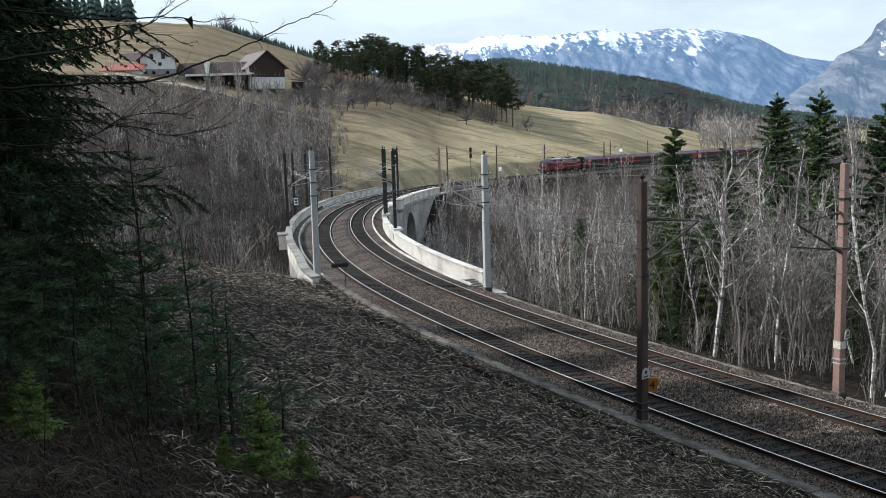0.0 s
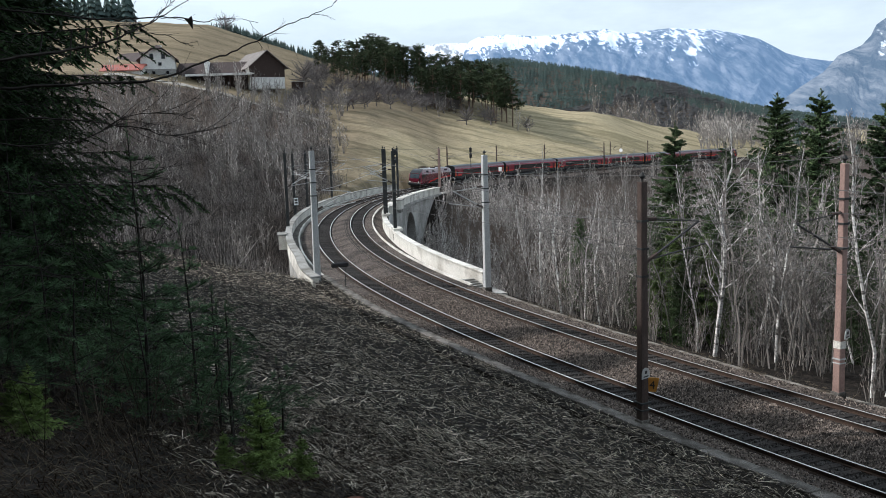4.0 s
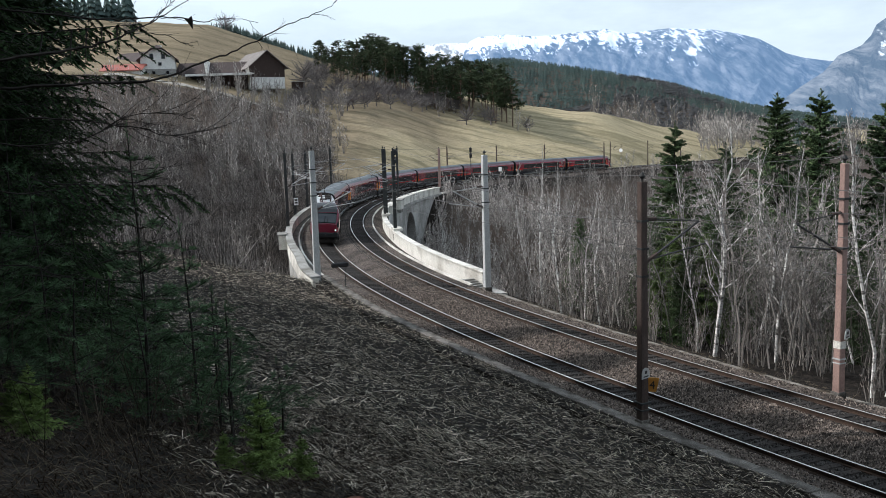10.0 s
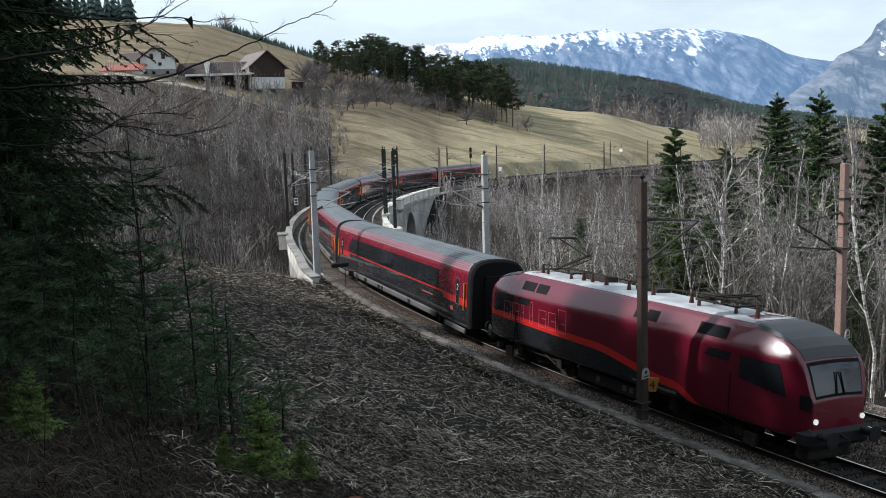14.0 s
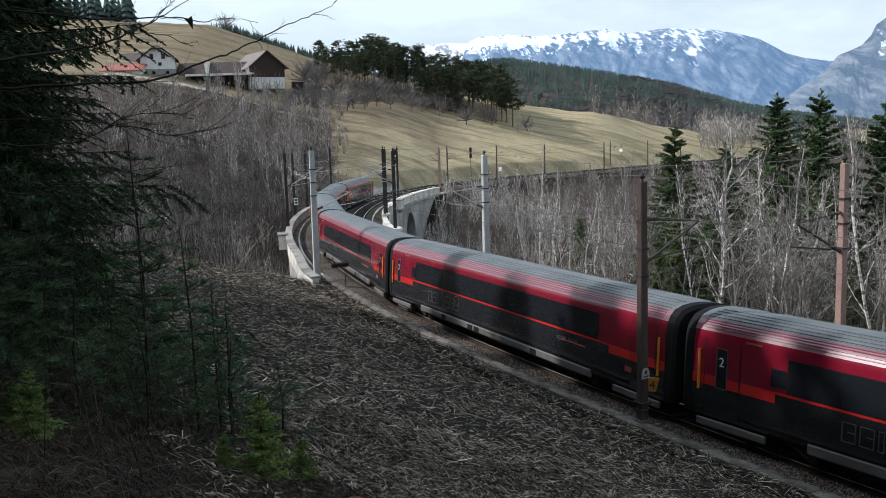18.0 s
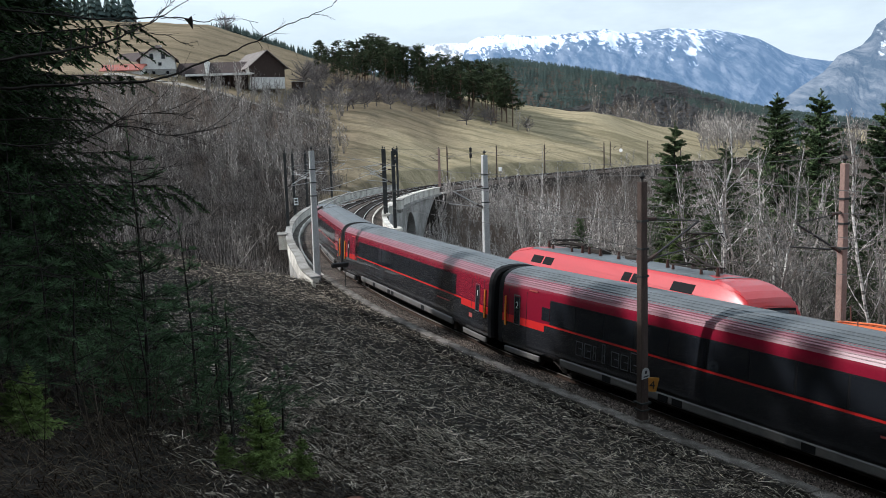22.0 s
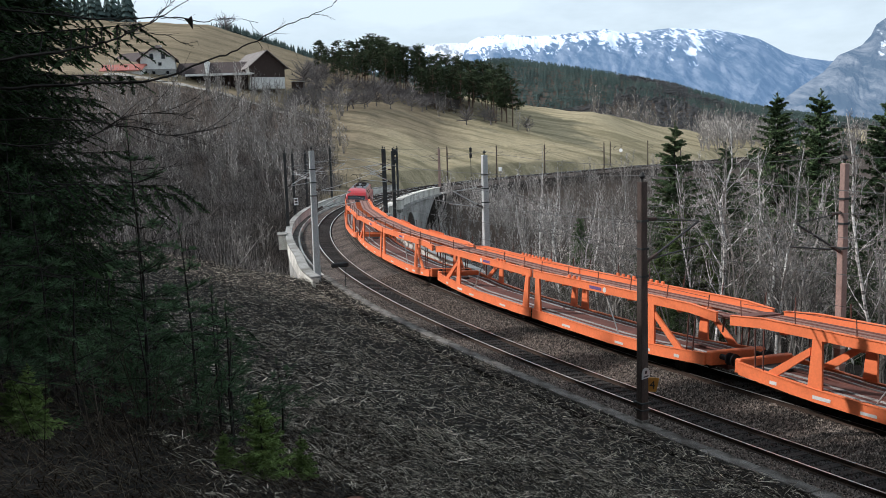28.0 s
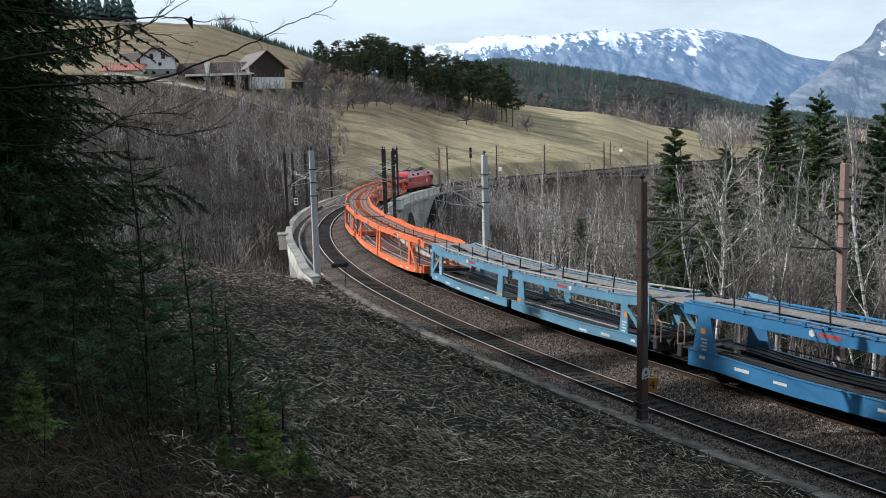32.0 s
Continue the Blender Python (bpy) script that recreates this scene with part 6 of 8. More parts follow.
def needles(seed, stems, per, size, width, droop=0.2):
    """Sprays of small needle-leaf triangles along stems (a, b pairs)."""
    r = np.random.RandomState(seed)
    a = np.repeat(np.array([s[0] for s in stems]), per, 0)
    b = np.repeat(np.array([s[1] for s in stems]), per, 0)
    n = len(a)
    t = r.rand(n, 1)
    p = a + (b - a) * t
    d = (b - a) / (np.linalg.norm(b - a, axis=1)[:, None] + 1e-9)
    side = np.cross(d, [0, 0, 1.0])
    side /= np.linalg.norm(side, axis=1)[:, None] + 1e-9
    sg = np.where(r.rand(n, 1) < 0.5, -1, 1)
    o = d * r.uniform(0.3, 0.9, (n, 1)) + side * sg * r.uniform(0.5, 1.0, (n, 1)) + r.normal(0, 0.25, (n, 3)) - np.array([0, 0, droop])
    o /= np.linalg.norm(o, axis=1)[:, None]
    sl = np.linalg.norm(b - a, axis=1)[:, None]
    ln = size * r.uniform(0.55, 1.2, (n, 1)) * (1.15 - 0.75 * t) * np.clip(sl / (np.median(sl) + 1e-9), 0.45, 1.3)
    q = p + o * ln
    w = np.cross(o, r.normal(0, 1, (n, 3)))
    w /= np.linalg.norm(w, axis=1)[:, None] + 1e-9
    v = np.stack([p - w * width * 0.4, p + (q - p) * 0.5 + w * width, q, p + (q - p) * 0.5 - w * width], 1).reshape(-1, 3)
    i = np.arange(n) * 4
    return v, np.stack([i, i + 1, i + 2, i + 3], 1).tolist()


def spruce_meshes(seed, h, base_r, whorls, per, leaf, needle_mat, width=0.03, first=0.08, droop=0.35, twig=2, fine_to=0.0, fine=None):
    """A spruce: whorled boughs that droop and rise at the tip, hanging side sprays.
    Boughs below fine_to carry sprays of finer needles: fine = (sprays, per, leaf, width)."""
    r = np.random.RandomState(seed)
    v, f = prisms([(0, 0, -0.4), (0, 0, h * 0.5)], [(0, 0, h * 0.5), (0, 0, h)], [h * 0.016, h * 0.009], [h * 0.009, 0.01], 7)
    trunk = mesh_of("trunk", v, f, M_DARKTWIG)
    coarse, close, wood = [], [], []
    for i in range(whorls):
        for j in range(5 if i % 2 else 6):
            fz = min(0.985, first + (0.985 - first) * (i + r.uniform(-0.45, 0.45)) / whorls)
            fz = max(fz, 0.01)
            L = base_r * (1 - fz) ** 0.85 * r.choice([0.55, 0.8, 0.95, 1.1], p=[0.15, 0.3, 0.35, 0.2]) * r.uniform(0.9, 1.1) + 0.012 * h
            az = j * 1.1 + i * 0.9 + r.uniform(-0.5, 0.5)
            el = 0.55 * fz ** 2 - droop * (1 - fz) * r.uniform(0.7, 1.3)
            ca, sa = math.cos(az), math.sin(az)
            p = np.array([0, 0, fz * h])
            m1 = p + np.array([ca, sa, el]) * L * 0.55
            e = m1 + np.array([ca, sa, el * 0.4 + 0.12]) * L * 0.45
            low = fine and fz * h < fine_to
            dst = close if low else coarse
            wood += [(p, m1), (m1, e)]
            dst += [(m1, e)] if low else [(p, m1), (m1, e)]
            n = fine[0] if low else twig
            for k in range(n):
                tt = (k + 0.6) / n * 0.95 + 0.04
                for sg in (-1, 1):
                    c = p + (m1 - p) * tt / 0.55 if tt < 0.55 else m1 + (e - m1) * (tt - 0.55) / 0.45
                    ln = L * (0.30 if low else 0.36) * (1.15 - 0.75 * tt) * r.uniform(0.6, 1.15)
                    q = c + np.array([ca * 0.55 - sa * sg * 0.75, sa * 0.55 + ca * sg * 0.75, -r.uniform(0.15, 0.75)]) * ln
                    dst.append((c, q))
                    if low:
                        wood.append((c, q))
    coarse += [(np.array([0, 0, h * 0.90]), np.array([0, 0, h * 0.97])), (np.array([0, 0, h * 0.95]), np.array([0, 0, h]))]
    V, F, o = [], [], 0
    for stems, a in ((coarse, (per, leaf, width)), (close, fine[1:] if fine else ())):
        if stems:
            v1, f1 = needles(seed + 1, [(np.asarray(p, float), np.asarray(q, float)) for p, q in stems], *a)
            V.append(v1)
            F += [tuple(q + o for q in g) for g in f1]
            o += len(v1)
    k = len(F)
    v2, f2 = prisms([q[0] for q in wood], [q[1] for q in wood], 0.010 * h / 15, 0.003, 3)
    V.append(v2)
    F += [tuple(q + o for q in g) for g in f2]
    return trunk, mesh_of("crown", np.concatenate(V), F, [needle_mat, M_DARKTWIG], [0] * k + [1] * len(f2))


def pine_meshes(seed, h, per=17):
    r = np.random.RandomState(seed)
    xs = np.cumsum(r.normal(0, 0.18, (5, 2)), 0)
    xs -= xs[0]
    pts = np.column_stack([xs, np.linspace(-0.5, h * 0.95, 5)])
    rad = np.linspace(h * 0.014, h * 0.004, 5)
    v, f = prisms(pts[:-1], pts[1:], rad[:-1], rad[1:], 6)
    trunk = mesh_of("trunk", v, f, M_PINEBARK)
    stems, ends = [], []
    for i in range(30):
        fz = r.uniform(0.36, 1.0)
        z = fz * h * 0.95
        az = r.uniform(0, 6.28)
        L = h * 0.23 * (1.25 - fz) ** 0.5 * r.uniform(0.5, 1.15)
        p = np.array([np.interp(z, pts[:, 2], pts[:, 0]), np.interp(z, pts[:, 2], pts[:, 1]), z])
        e = p + np.array([math.cos(az), math.sin(az), r.uniform(0.05, 0.6)]) * L
        stems.append((p, e))
        for _ in range(4):
            c = p + (e - p) * r.uniform(0.5, 1.05)
            ends.append((c, c + r.normal(0, 1, 3) * np.array([0.10, 0.10, 0.05]) * h * 0.8))
    v1, f1 = needles(seed + 3, ends, per, h * 0.058, h * 0.009, droop=-0.15)
    v2, f2 = prisms([s[0] for s in stems], [s[1] for s in stems], 0.06, 0.02, 3)
    o = len(v1)
    return trunk, mesh_of("crown", np.concatenate([v1, v2]), f1 + [tuple(q + o for q in g) for g in f2], [M_PINE, M_PINEBARK], [0] * len(f1) + [1] * len(f2))


def stand(p, rot=None, scale=1.0, sink=0.0):
    """Matrix that plants a thing at p = (x, y)."""
    return Matrix.Translation((p[0], p[1], gz(*p) - sink)) @ Matrix.Rotation(random.uniform(0, 6.28) if rot is None else rot, 4, "Z")


def plant(name, meshes, pts, label, group, lo=0.8, hi=1.15, category="tree", sink=0.0, tall=None):
    zs = ground_z([p[0] for p in pts], [p[1] for p in pts])
    for p, z in zip(pts, zs):
        ms = meshes[random.randrange(len(meshes))]
        ob = tree_thing(name, ms, Matrix.Translation((p[0], p[1], z - sink)) @ Matrix.Rotation(random.uniform(0, 6.28), 4, "Z") @ Matrix.Rotation(random.gauss(0, 0.07), 4, "X"), label, category, group)
        k = random.uniform(lo, hi) * (tall(p) if tall else 1.0)
        ob.scale = (k * random.uniform(0.9, 1.1), k, k)


BIRCH = [bare_meshes(10 + i, M_BIRCH, thick=1.2, limb=0.010, h=11.0, trunk_r=0.065, spread=0.27, limbs=16, twigs=3, first=0.22, up=1.0, lean=0.16) for i in range(5)]
GREY = [clump_meshes(30 + i, 2, 9.5, thick=1.0, twig_mat=M_SHADETWIG, trunk_r=0.042, spread=0.32, limbs=13, twigs=4, first=0.2, up=0.7, lean=0.15) for i in range(5)]
THICK = [clump_meshes(50 + i, 4, 7.0, thick=1.7, trunk_r=0.055, spread=0.27, limbs=6, twigs=2, first=0.15, up=1.0, lean=0.1) for i in range(4)]
FARTHICK = [clump_meshes(160 + i, 3, 7.5, thick=5.0, sides=3, trunk_r=0.085, spread=0.30, limbs=4, twigs=1, first=0.14, up=0.9, lean=0.1) for i in range(6)]
VALLEY = [clump_meshes(260 + i, 3, 7.0, thick=2.7, sides=3, trunk_r=0.050, spread=0.26, limbs=8, twigs=2, first=0.12, up=0.95, lean=0.10) for i in range(5)]
FARTREE = [clump_meshes(170 + i, 2, 11.0, thick=3.0, sides=4, trunk_r=0.12, spread=0.27, limbs=11, twigs=2, first=0.2, up=0.85, lean=0.07) for i in range(4)]
FAN = [clump_meshes(180 + i, 6, 9.0, thick=2.4, sides=3, trunk_r=0.09, spread=0.24, limbs=7, twigs=2, first=0.2, up=0.9, lean=0.08) for i in range(3)]
SHRUB = [clump_meshes(60 + i, 5, 2.6, thick=1.8, sides=3, twig_mat=M_SHOOT, trunk_r=0.025, spread=0.3, limbs=3, twigs=1, first=0.1, up=1.0, lean=0.1) for i in range(3)]
APPLE = [bare_meshes(70 + i, M_ORCHARD, thick=3.0, twig_mat=M_ORCHARD, h=5.2, trunk_r=0.17, spread=0.60, limbs=20, twigs=5, first=0.42, lean=0.16, dome=True) for i in range(4)]
OAK = [bare_meshes(80 + i, M_ORCHARD, thick=3.0, twig_mat=M_ORCHARD, h=11.0, trunk_r=0.34, spread=0.52, limbs=26, twigs=4, first=0.3, lean=0.06, dome=True) for i in range(2)]


def strands(name, seed, n, inside, box_, lo, hi, rad, label, mat=M_SHOOT):
    """Thicket of upright thin shoots, as one mesh."""
    r = np.random.RandomState(seed)
    x, y = r.uniform(box_[0], box_[2], n), r.uniform(box_[1], box_[3], n)
    s, lat = beside(x, y)
    ok = inside(x, y, s, lat) & (lumps(x, y, 7, 1.0, seed) + r.uniform(-0.8, 0.8, n) > -0.3)
    x, y = x[ok], y[ok]
    m = len(x)
    z = ground_z(x, y)
    h = r.uniform(lo, hi, m) * r.uniform(0.6, 1.0, m)
    a = np.stack([x, y, z - 0.2], 1)
    b = a + np.column_stack([r.normal(0, 0.24, (m, 2)) * h[:, None], h])
    rr = rad * r.uniform(0.5, 1.2, m)
    A, B, R0, R1 = [a], [b], [rr], [rr * 0.3]
    for k in range(2):
        c = a + (b - a) * r.uniform(0.25, 0.75, (m, 1))
        A.append(c)
        B.append(c + np.column_stack([r.normal(0, 0.30, (m, 2)) * h[:, None], h * r.uniform(0.15, 0.45, m)]))
        R0.append(rr * 0.55)
        R1.append(rr * 0.2)
    v, f = prisms(*[np.concatenate(q) for q in (A, B, R0, R1)], 3)
    return tagged(new(name, mesh_of(name, v, f, mat)), label, kind="stuff")


# one broad birch with bright forking limbs stands out at the wood's edge
BROAD = [bare_meshes(19, M_BIRCH, thick=1.0, limb=0.006, h=10.5, trunk_r=0.10, spread=0.42, limbs=15, twigs=3, first=0.24, up=0.8, lean=0.2)]
plant("birch_tree", BROAD, [(13.0, 43.0)], "broad white birch with bright forking limbs", "birches of the valley wood", 0.95, 1.05)
# wood inside the curve: edge beside the line, then the slope and valley
edge = spread_points(1, 100, lambda x, y, s, l: (l < -8.4) & (l > -22) & (s > 4) & (s < 58), (0, 12, 60, 75), 0.9)
plant("birch_tree", BIRCH, edge[:34], "slender white-barked birch, leafless, at the wood's edge", "birches of the valley wood", 0.75, 1.05, tall=lambda p: float(np.interp(p[0], (4, 10, 20), (0.7, 0.9, 1.05))))
plant("bare_tree", GREY, edge[34:], "slender grey leafless tree at the wood's edge", "bare trees of the valley wood", 0.75, 1.1, tall=lambda p: float(np.interp(p[0], (4, 10, 20), (0.7, 0.9, 1.08))))
strands("edge_shoots", 53, 8000, lambda x, y, s, l: (l < -9.5) & (l > -34) & (s > 2) & (s < 60), (0, 8, 50, 78), 2.5, 8.0, 0.013, "slender brown shoots inside the wood's edge")
bush = spread_points(11, 160, lambda x, y, s, l: (l < -7.6) & (l > -13) & (s > 2) & (s < 56), (0, 12, 60, 75), 0.6)
joined("undergrowth", SHRUB, bush[::2], "bare brown undergrowth along the wood's edge", 0.4, 1.0)
deep = spread_points(2, 850, lambda x, y, s, l: (l < -12) & (s > 4) & (s < 350) & (y < 300) & (x < 0.62 * y + 8), (-10, 20, 170, 300), 1.5)
deep.sort(key=lambda p: p[0] ** 2 + p[1] ** 2)
plant("bare_tree", GREY + THICK[:2], deep[:75], "grey leafless tree in the valley wood", "bare trees of the valley wood", 0.85, 1.2, tall=lambda p: float(np.interp(p[0] / p[1], (0.1, 0.35, 0.5), (0.8, 1.0, 1.12))))
plant("birch_tree", BIRCH, deep[75:520:9], "white-barked leafless birch in the valley wood", "birches of the valley wood", 0.8, 1.15)
far_wood = [p for i, p in enumerate(deep[75:]) if i % 9]
joined("valley_wood", FARTREE, far_wood[::6], "grey leafless trees rising from the valley", 0.55, 0.9)
joined("valley_wood", VALLEY, [p for i, p in enumerate(far_wood) if i % 6], "fine-twigged grey leafless wood filling the valley", 0.7, 1.25)
foot_wood = spread_points(14, 70, lambda x, y, s, l: (l < -9.5) & (l > -26) & (s > 112) & (s < 180), (-14, 100, 30, 180), 1.5)
joined("viaduct_saplings", VALLEY, foot_wood, "leafless saplings at the foot of the viaduct", 0.4, 0.75)
near_wood = spread_points(12, 640, lambda x, y, s, l: (l < -10) & (s > 40) & (y < 200) & (x < 0.34 * y + 2), (-6, 48, 84, 210), 1.6)
joined("slope_wood", VALLEY, near_wood, "fine-twigged grey leafless saplings on the valley slope", 0.5, 1.0)
side_wood = spread_points(15, 46, lambda x, y, s, l: (l < -13) & (x > 0.36 * y) & (x < 0.52 * y), (18, 46, 44, 84), 1.8)
joined("side_wood", VALLEY, side_wood, "fine-twigged leafless trees before the spruces", 0.9, 1.45)
PALE = [bare_meshes(85 + i, M_BARK, thick=2.6, twig_mat=M_TWIG, h=11.0, trunk_r=0.26, spread=0.40, limbs=30, twigs=5, first=0.25, lean=0.06, dome=True) for i in range(2)]
plant("bare_tree", PALE, [(62, 197), (57, 205), (70, 212), (52, 190), (78, 205), (88, 230), (66, 180)], "tall pale leafless tree beyond the far curve", "bare trees of the valley wood", 1.3, 1.75)
strands("valley_thicket", 51, 90000, lambda x, y, s, l: (l < -9) & (s > 20) & (s < 345) & (y < 290) & (x < 0.55 * y + 5), (-10, 40, 150, 290), 1.2, 3.8, 0.024, "dense brown shoots between the trees of the valley")
left = spread_points(3, 330, lambda x, y, s, l: (l > 6) & (s > 72) & (y < 240) & (x < -15) & (x < -0.13 * y), (-125, 62, -14, 240), 1.9)
left.sort(key=lambda p: p[1])
plant("bare_tree", THICK, left[:45], "grey leafless tree of the thicket below the farm", "bare trees below the farm", 0.7, 1.15)
joined("hillside_thicket", FARTHICK, left[45:], "grey leafless thicket below the farm", 0.7, 1.2)
high = spread_points(7, 58, lambda x, y, s, l: (l > 14) & (y < 256) & (y > 160) & (x < -0.105 * y) & (x > -0.25 * y), (-70, 160, -14, 256), 3.0)
high += [(-52, 262), (-48.5, 258), (-56, 259.5), (-45, 261), (-60.5, 257)]
plant("bare_tree", FAN, [(-57, 267.5), (-53.5, 268.5), (-50, 267), (-47, 269), (-44.5, 268), (-42, 270), (-48.5, 265)], "low bushy grey shrub before the barn", "bare trees below the farm", 0.32, 0.5)
plant("bare_tree", FAN, high, "bushy grey leafless tree on the slope below the farm", "bare trees below the farm", 0.6, 1.1)
slope = lambda x, y, s, l: (l > 6) & (s > 57 + 0.16 * l) & (x < -10) & (x < -0.118 * y + lumps(x, y, 16, 4.0, 12) + lumps(x, y, 5, 1.5, 13)) & (x > -0.5 * y)
strands("hillside_shoots", 52, 90000, lambda x, y, s, l: slope(x, y, s, l) & (y < 205), (-100, 60, -14, 206), 1.4, 4.6, 0.026, "dense brown shoots of the thicket below the farm", M_THICKET)
strands("hillside_scrub", 54, 40000, lambda x, y, s, l: slope(x, y, s, l) & (y > 185) & (y < 252), (-110, 184, -20, 252), 0.5, 2.2, 0.024, "low dead brown scrub on the slope below the farm", M_THICKET)
orchard = spread_points(4, 58, lambda x, y, s, l: (y > 247 + 1.5 * (x + 35)) & (y < 292 + 1.1 * (x + 35)), (-42, 240, 8, 345), 4.2)
plant("fruit_tree", APPLE, orchard, "gnarled leafless fruit tree on the meadow slope", "orchard trees", 0.75, 1.25)
plant("oak_tree", OAK, [(-42.0, 291.0), (-89.5, 396.0), (-37.0, 288.0), (-104, 318)], "large leafless spreading tree on the hill", "hill trees", 0.75, 1.0)
border = spread_points(8, 26, lambda x, y, s, l: np.abs(y - (302 - 0.25 * x)) < 9, (-44, 280, 30, 330), 3.0)
plant("bare_tree", OAK + FARTREE[:2], border, "grey leafless tree before the pine grove", "bare trees before the pines", 0.45, 0.85)

PINES = [pine_meshes(90 + i, 15.0) for i in range(4)]
grove = spread_points(5, 110, lambda x, y, s, l: (np.abs(y - (330 - 0.25 * x)) < 24) & (x > -0.135 * y) & (lumps(x, y, 17, 1.0, 77) > -0.55), (-50, 290, 25, 372), 2.8)
plant("pine_tree", PINES, [p for p in grove if p[0] > -0.085 * p[1]], "dark green pine with a bare reddish trunk", "pine grove on the hill", 0.75, 1.12)
plant("pine_tree", PINES, [p for p in grove if -0.112 * p[1] < p[0] <= -0.085 * p[1]], "dark green pine with a bare reddish trunk", "pine grove on the hill", 0.58, 0.82)
plant("pine_tree", PINES, [p for p in grove if p[0] <= -0.112 * p[1]], "low dark green pine at the grove's end", "pine grove on the hill", 0.38, 0.6)

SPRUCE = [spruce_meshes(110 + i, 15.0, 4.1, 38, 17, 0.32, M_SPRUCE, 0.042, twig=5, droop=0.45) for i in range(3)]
FRESH = [spruce_meshes(117, 9.0, 2.7, 26, 16, 0.26, M_FRESH, 0.034, twig=5, droop=0.2)]
for p, top in (((14.6, 57.0), 9.6), ((15.4, 52.0), 4.6), ((13.6, 50.0), 3.4), ((17.6, 56.5), 6.4), ((12.3, 47.5), 1.9), ((20.6, 66), 8.0), ((38.5, 79), 11.2), ((27.6, 75.0), 11.8), ((33.2, 80.0), 12.0)):
    k = (top - gz(*p)) / 15.0
    ob = tree_thing("spruce_tree", SPRUCE[int(p[0]) % 3], stand(p), "dark green spruce among leafless birches", "tree", "spruces of the valley wood")
    ob.scale = (k * 1.05, k * 1.05, k)

for p, top in (((13.5, 51.5), 5.0), ((12.0, 50.0), 3.0), ((14.6, 50.0), 3.6)):
    k = (top - gz(*p)) / 9.0
    ob = tree_thing("spruce_tree", FRESH[0], stand(p), "bright green young spruce at the wood's edge", "tree", "spruces of the valley wood")
    ob.scale = (k * 1.1, k * 1.1, k)

# young dark spruces inside the wood's edge
inner_spruce = spread_points(9, 5, lambda x, y, s, l: (l < -13) & (l > -26) & (s > 6) & (s < 62), (4, 14, 50, 80), 3.2)
for p in inner_spruce:
    ob = tree_thing("spruce_tree", SPRUCE[int(p[1]) % 3], stand(p), "half-grown green spruce inside the leafless wood", "tree", "spruces of the valley wood")
    k = random.uniform(0.35, 0.6)
    ob.scale = (k * 1.2, k * 1.2, k)

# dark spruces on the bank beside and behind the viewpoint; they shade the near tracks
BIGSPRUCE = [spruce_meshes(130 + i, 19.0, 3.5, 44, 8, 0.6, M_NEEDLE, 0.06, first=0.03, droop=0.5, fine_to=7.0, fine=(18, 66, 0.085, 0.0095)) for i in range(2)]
for p, k in (((-6.35, 10.6), 1.0), ((-8.4, 15.0), 1.0), ((-6.7, 7.4), 0.75), ((-10.6, 19.5), 0.95), ((-7.3, 12.6), 0.9), ((-6.2, 12.2), 0.60), ((-7.1, 13.4), 0.58), ((-8.7, 16.5), 0.90)):
    ob = tree_thing("spruce_tree", BIGSPRUCE[int(-p[0]) % 2], stand(p), "tall dark spruce with drooping boughs on the shaded bank", "tree", "spruces on the bank")
    ob.scale = (k, k, k)
# unseen spruces beside and behind the viewpoint, added to shade bank and tracks
SHADESPRUCE = [spruce_meshes(134 + i, 19.0, 3.9, 34, 18, 0.8, M_NEEDLE, 0.09, first=0.03, droop=0.5, twig=0) for i in range(2)]
for p in ((-12.0, 18.5), (-11.0, 10.0), (-17.0, 25.0), (-16.0, 14.0), (-21.0, 32.0), (-15.0, 3.0), (-22, 20), (-10, 1.5), (-21, 8), (-14, -5), (-27, 40), (-13.2, 33.0), (-15.5, 40.0), (-19, 46), (-10.8, 24.5), (-24, 52), (-20, 39), (-9.5, -9), (-4.5, -6), (1.5, -8), (7, -11), (-3, -14), (-5.2, -4.6), (3.8, -6.2), (-9.2, 0.6), (-26, 30), (-30, 46), (-18, 52), (7.5, -7), (12, -8), (18, -9), (24, -12), (10, -15), (17, -17), (30, -19), (-14.5, 30), (-9.8, 17.5), (-16, 34), (-14.6, 36.5), (-17.5, 37.5), (-13.6, 26.2)):
    p = (min(p[0], -0.5 * p[1] - 2.6), p[1]) if p[1] > 9 else p
    ob = tree_thing("spruce_tree", SHADESPRUCE[int(-p[0]) % 2], stand(p), "dark spruce added out of view to shade the bank and near tracks", "tree", "spruces on the bank")
    k = random.uniform(0.95, 1.25)
    ob.scale = (k, k, k)


# a denser unseen double row, added to block the sun from the near tracks
for i in range(13):
    for j in range(2):
        y = 13.0 + 2.3 * i + 1.1 * j
        p = (-0.5 * y - 3.6 - 3.3 * j + random.uniform(-0.4, 0.4), y)
        ob = tree_thing("spruce_tree", SHADESPRUCE[(i + j) % 2], stand(p), "dark spruce added out of view to shade the bank and near tracks", "tree", "spruces on the bank")
        k = random.uniform(1.0, 1.25)
        ob.scale = (k, k, k)


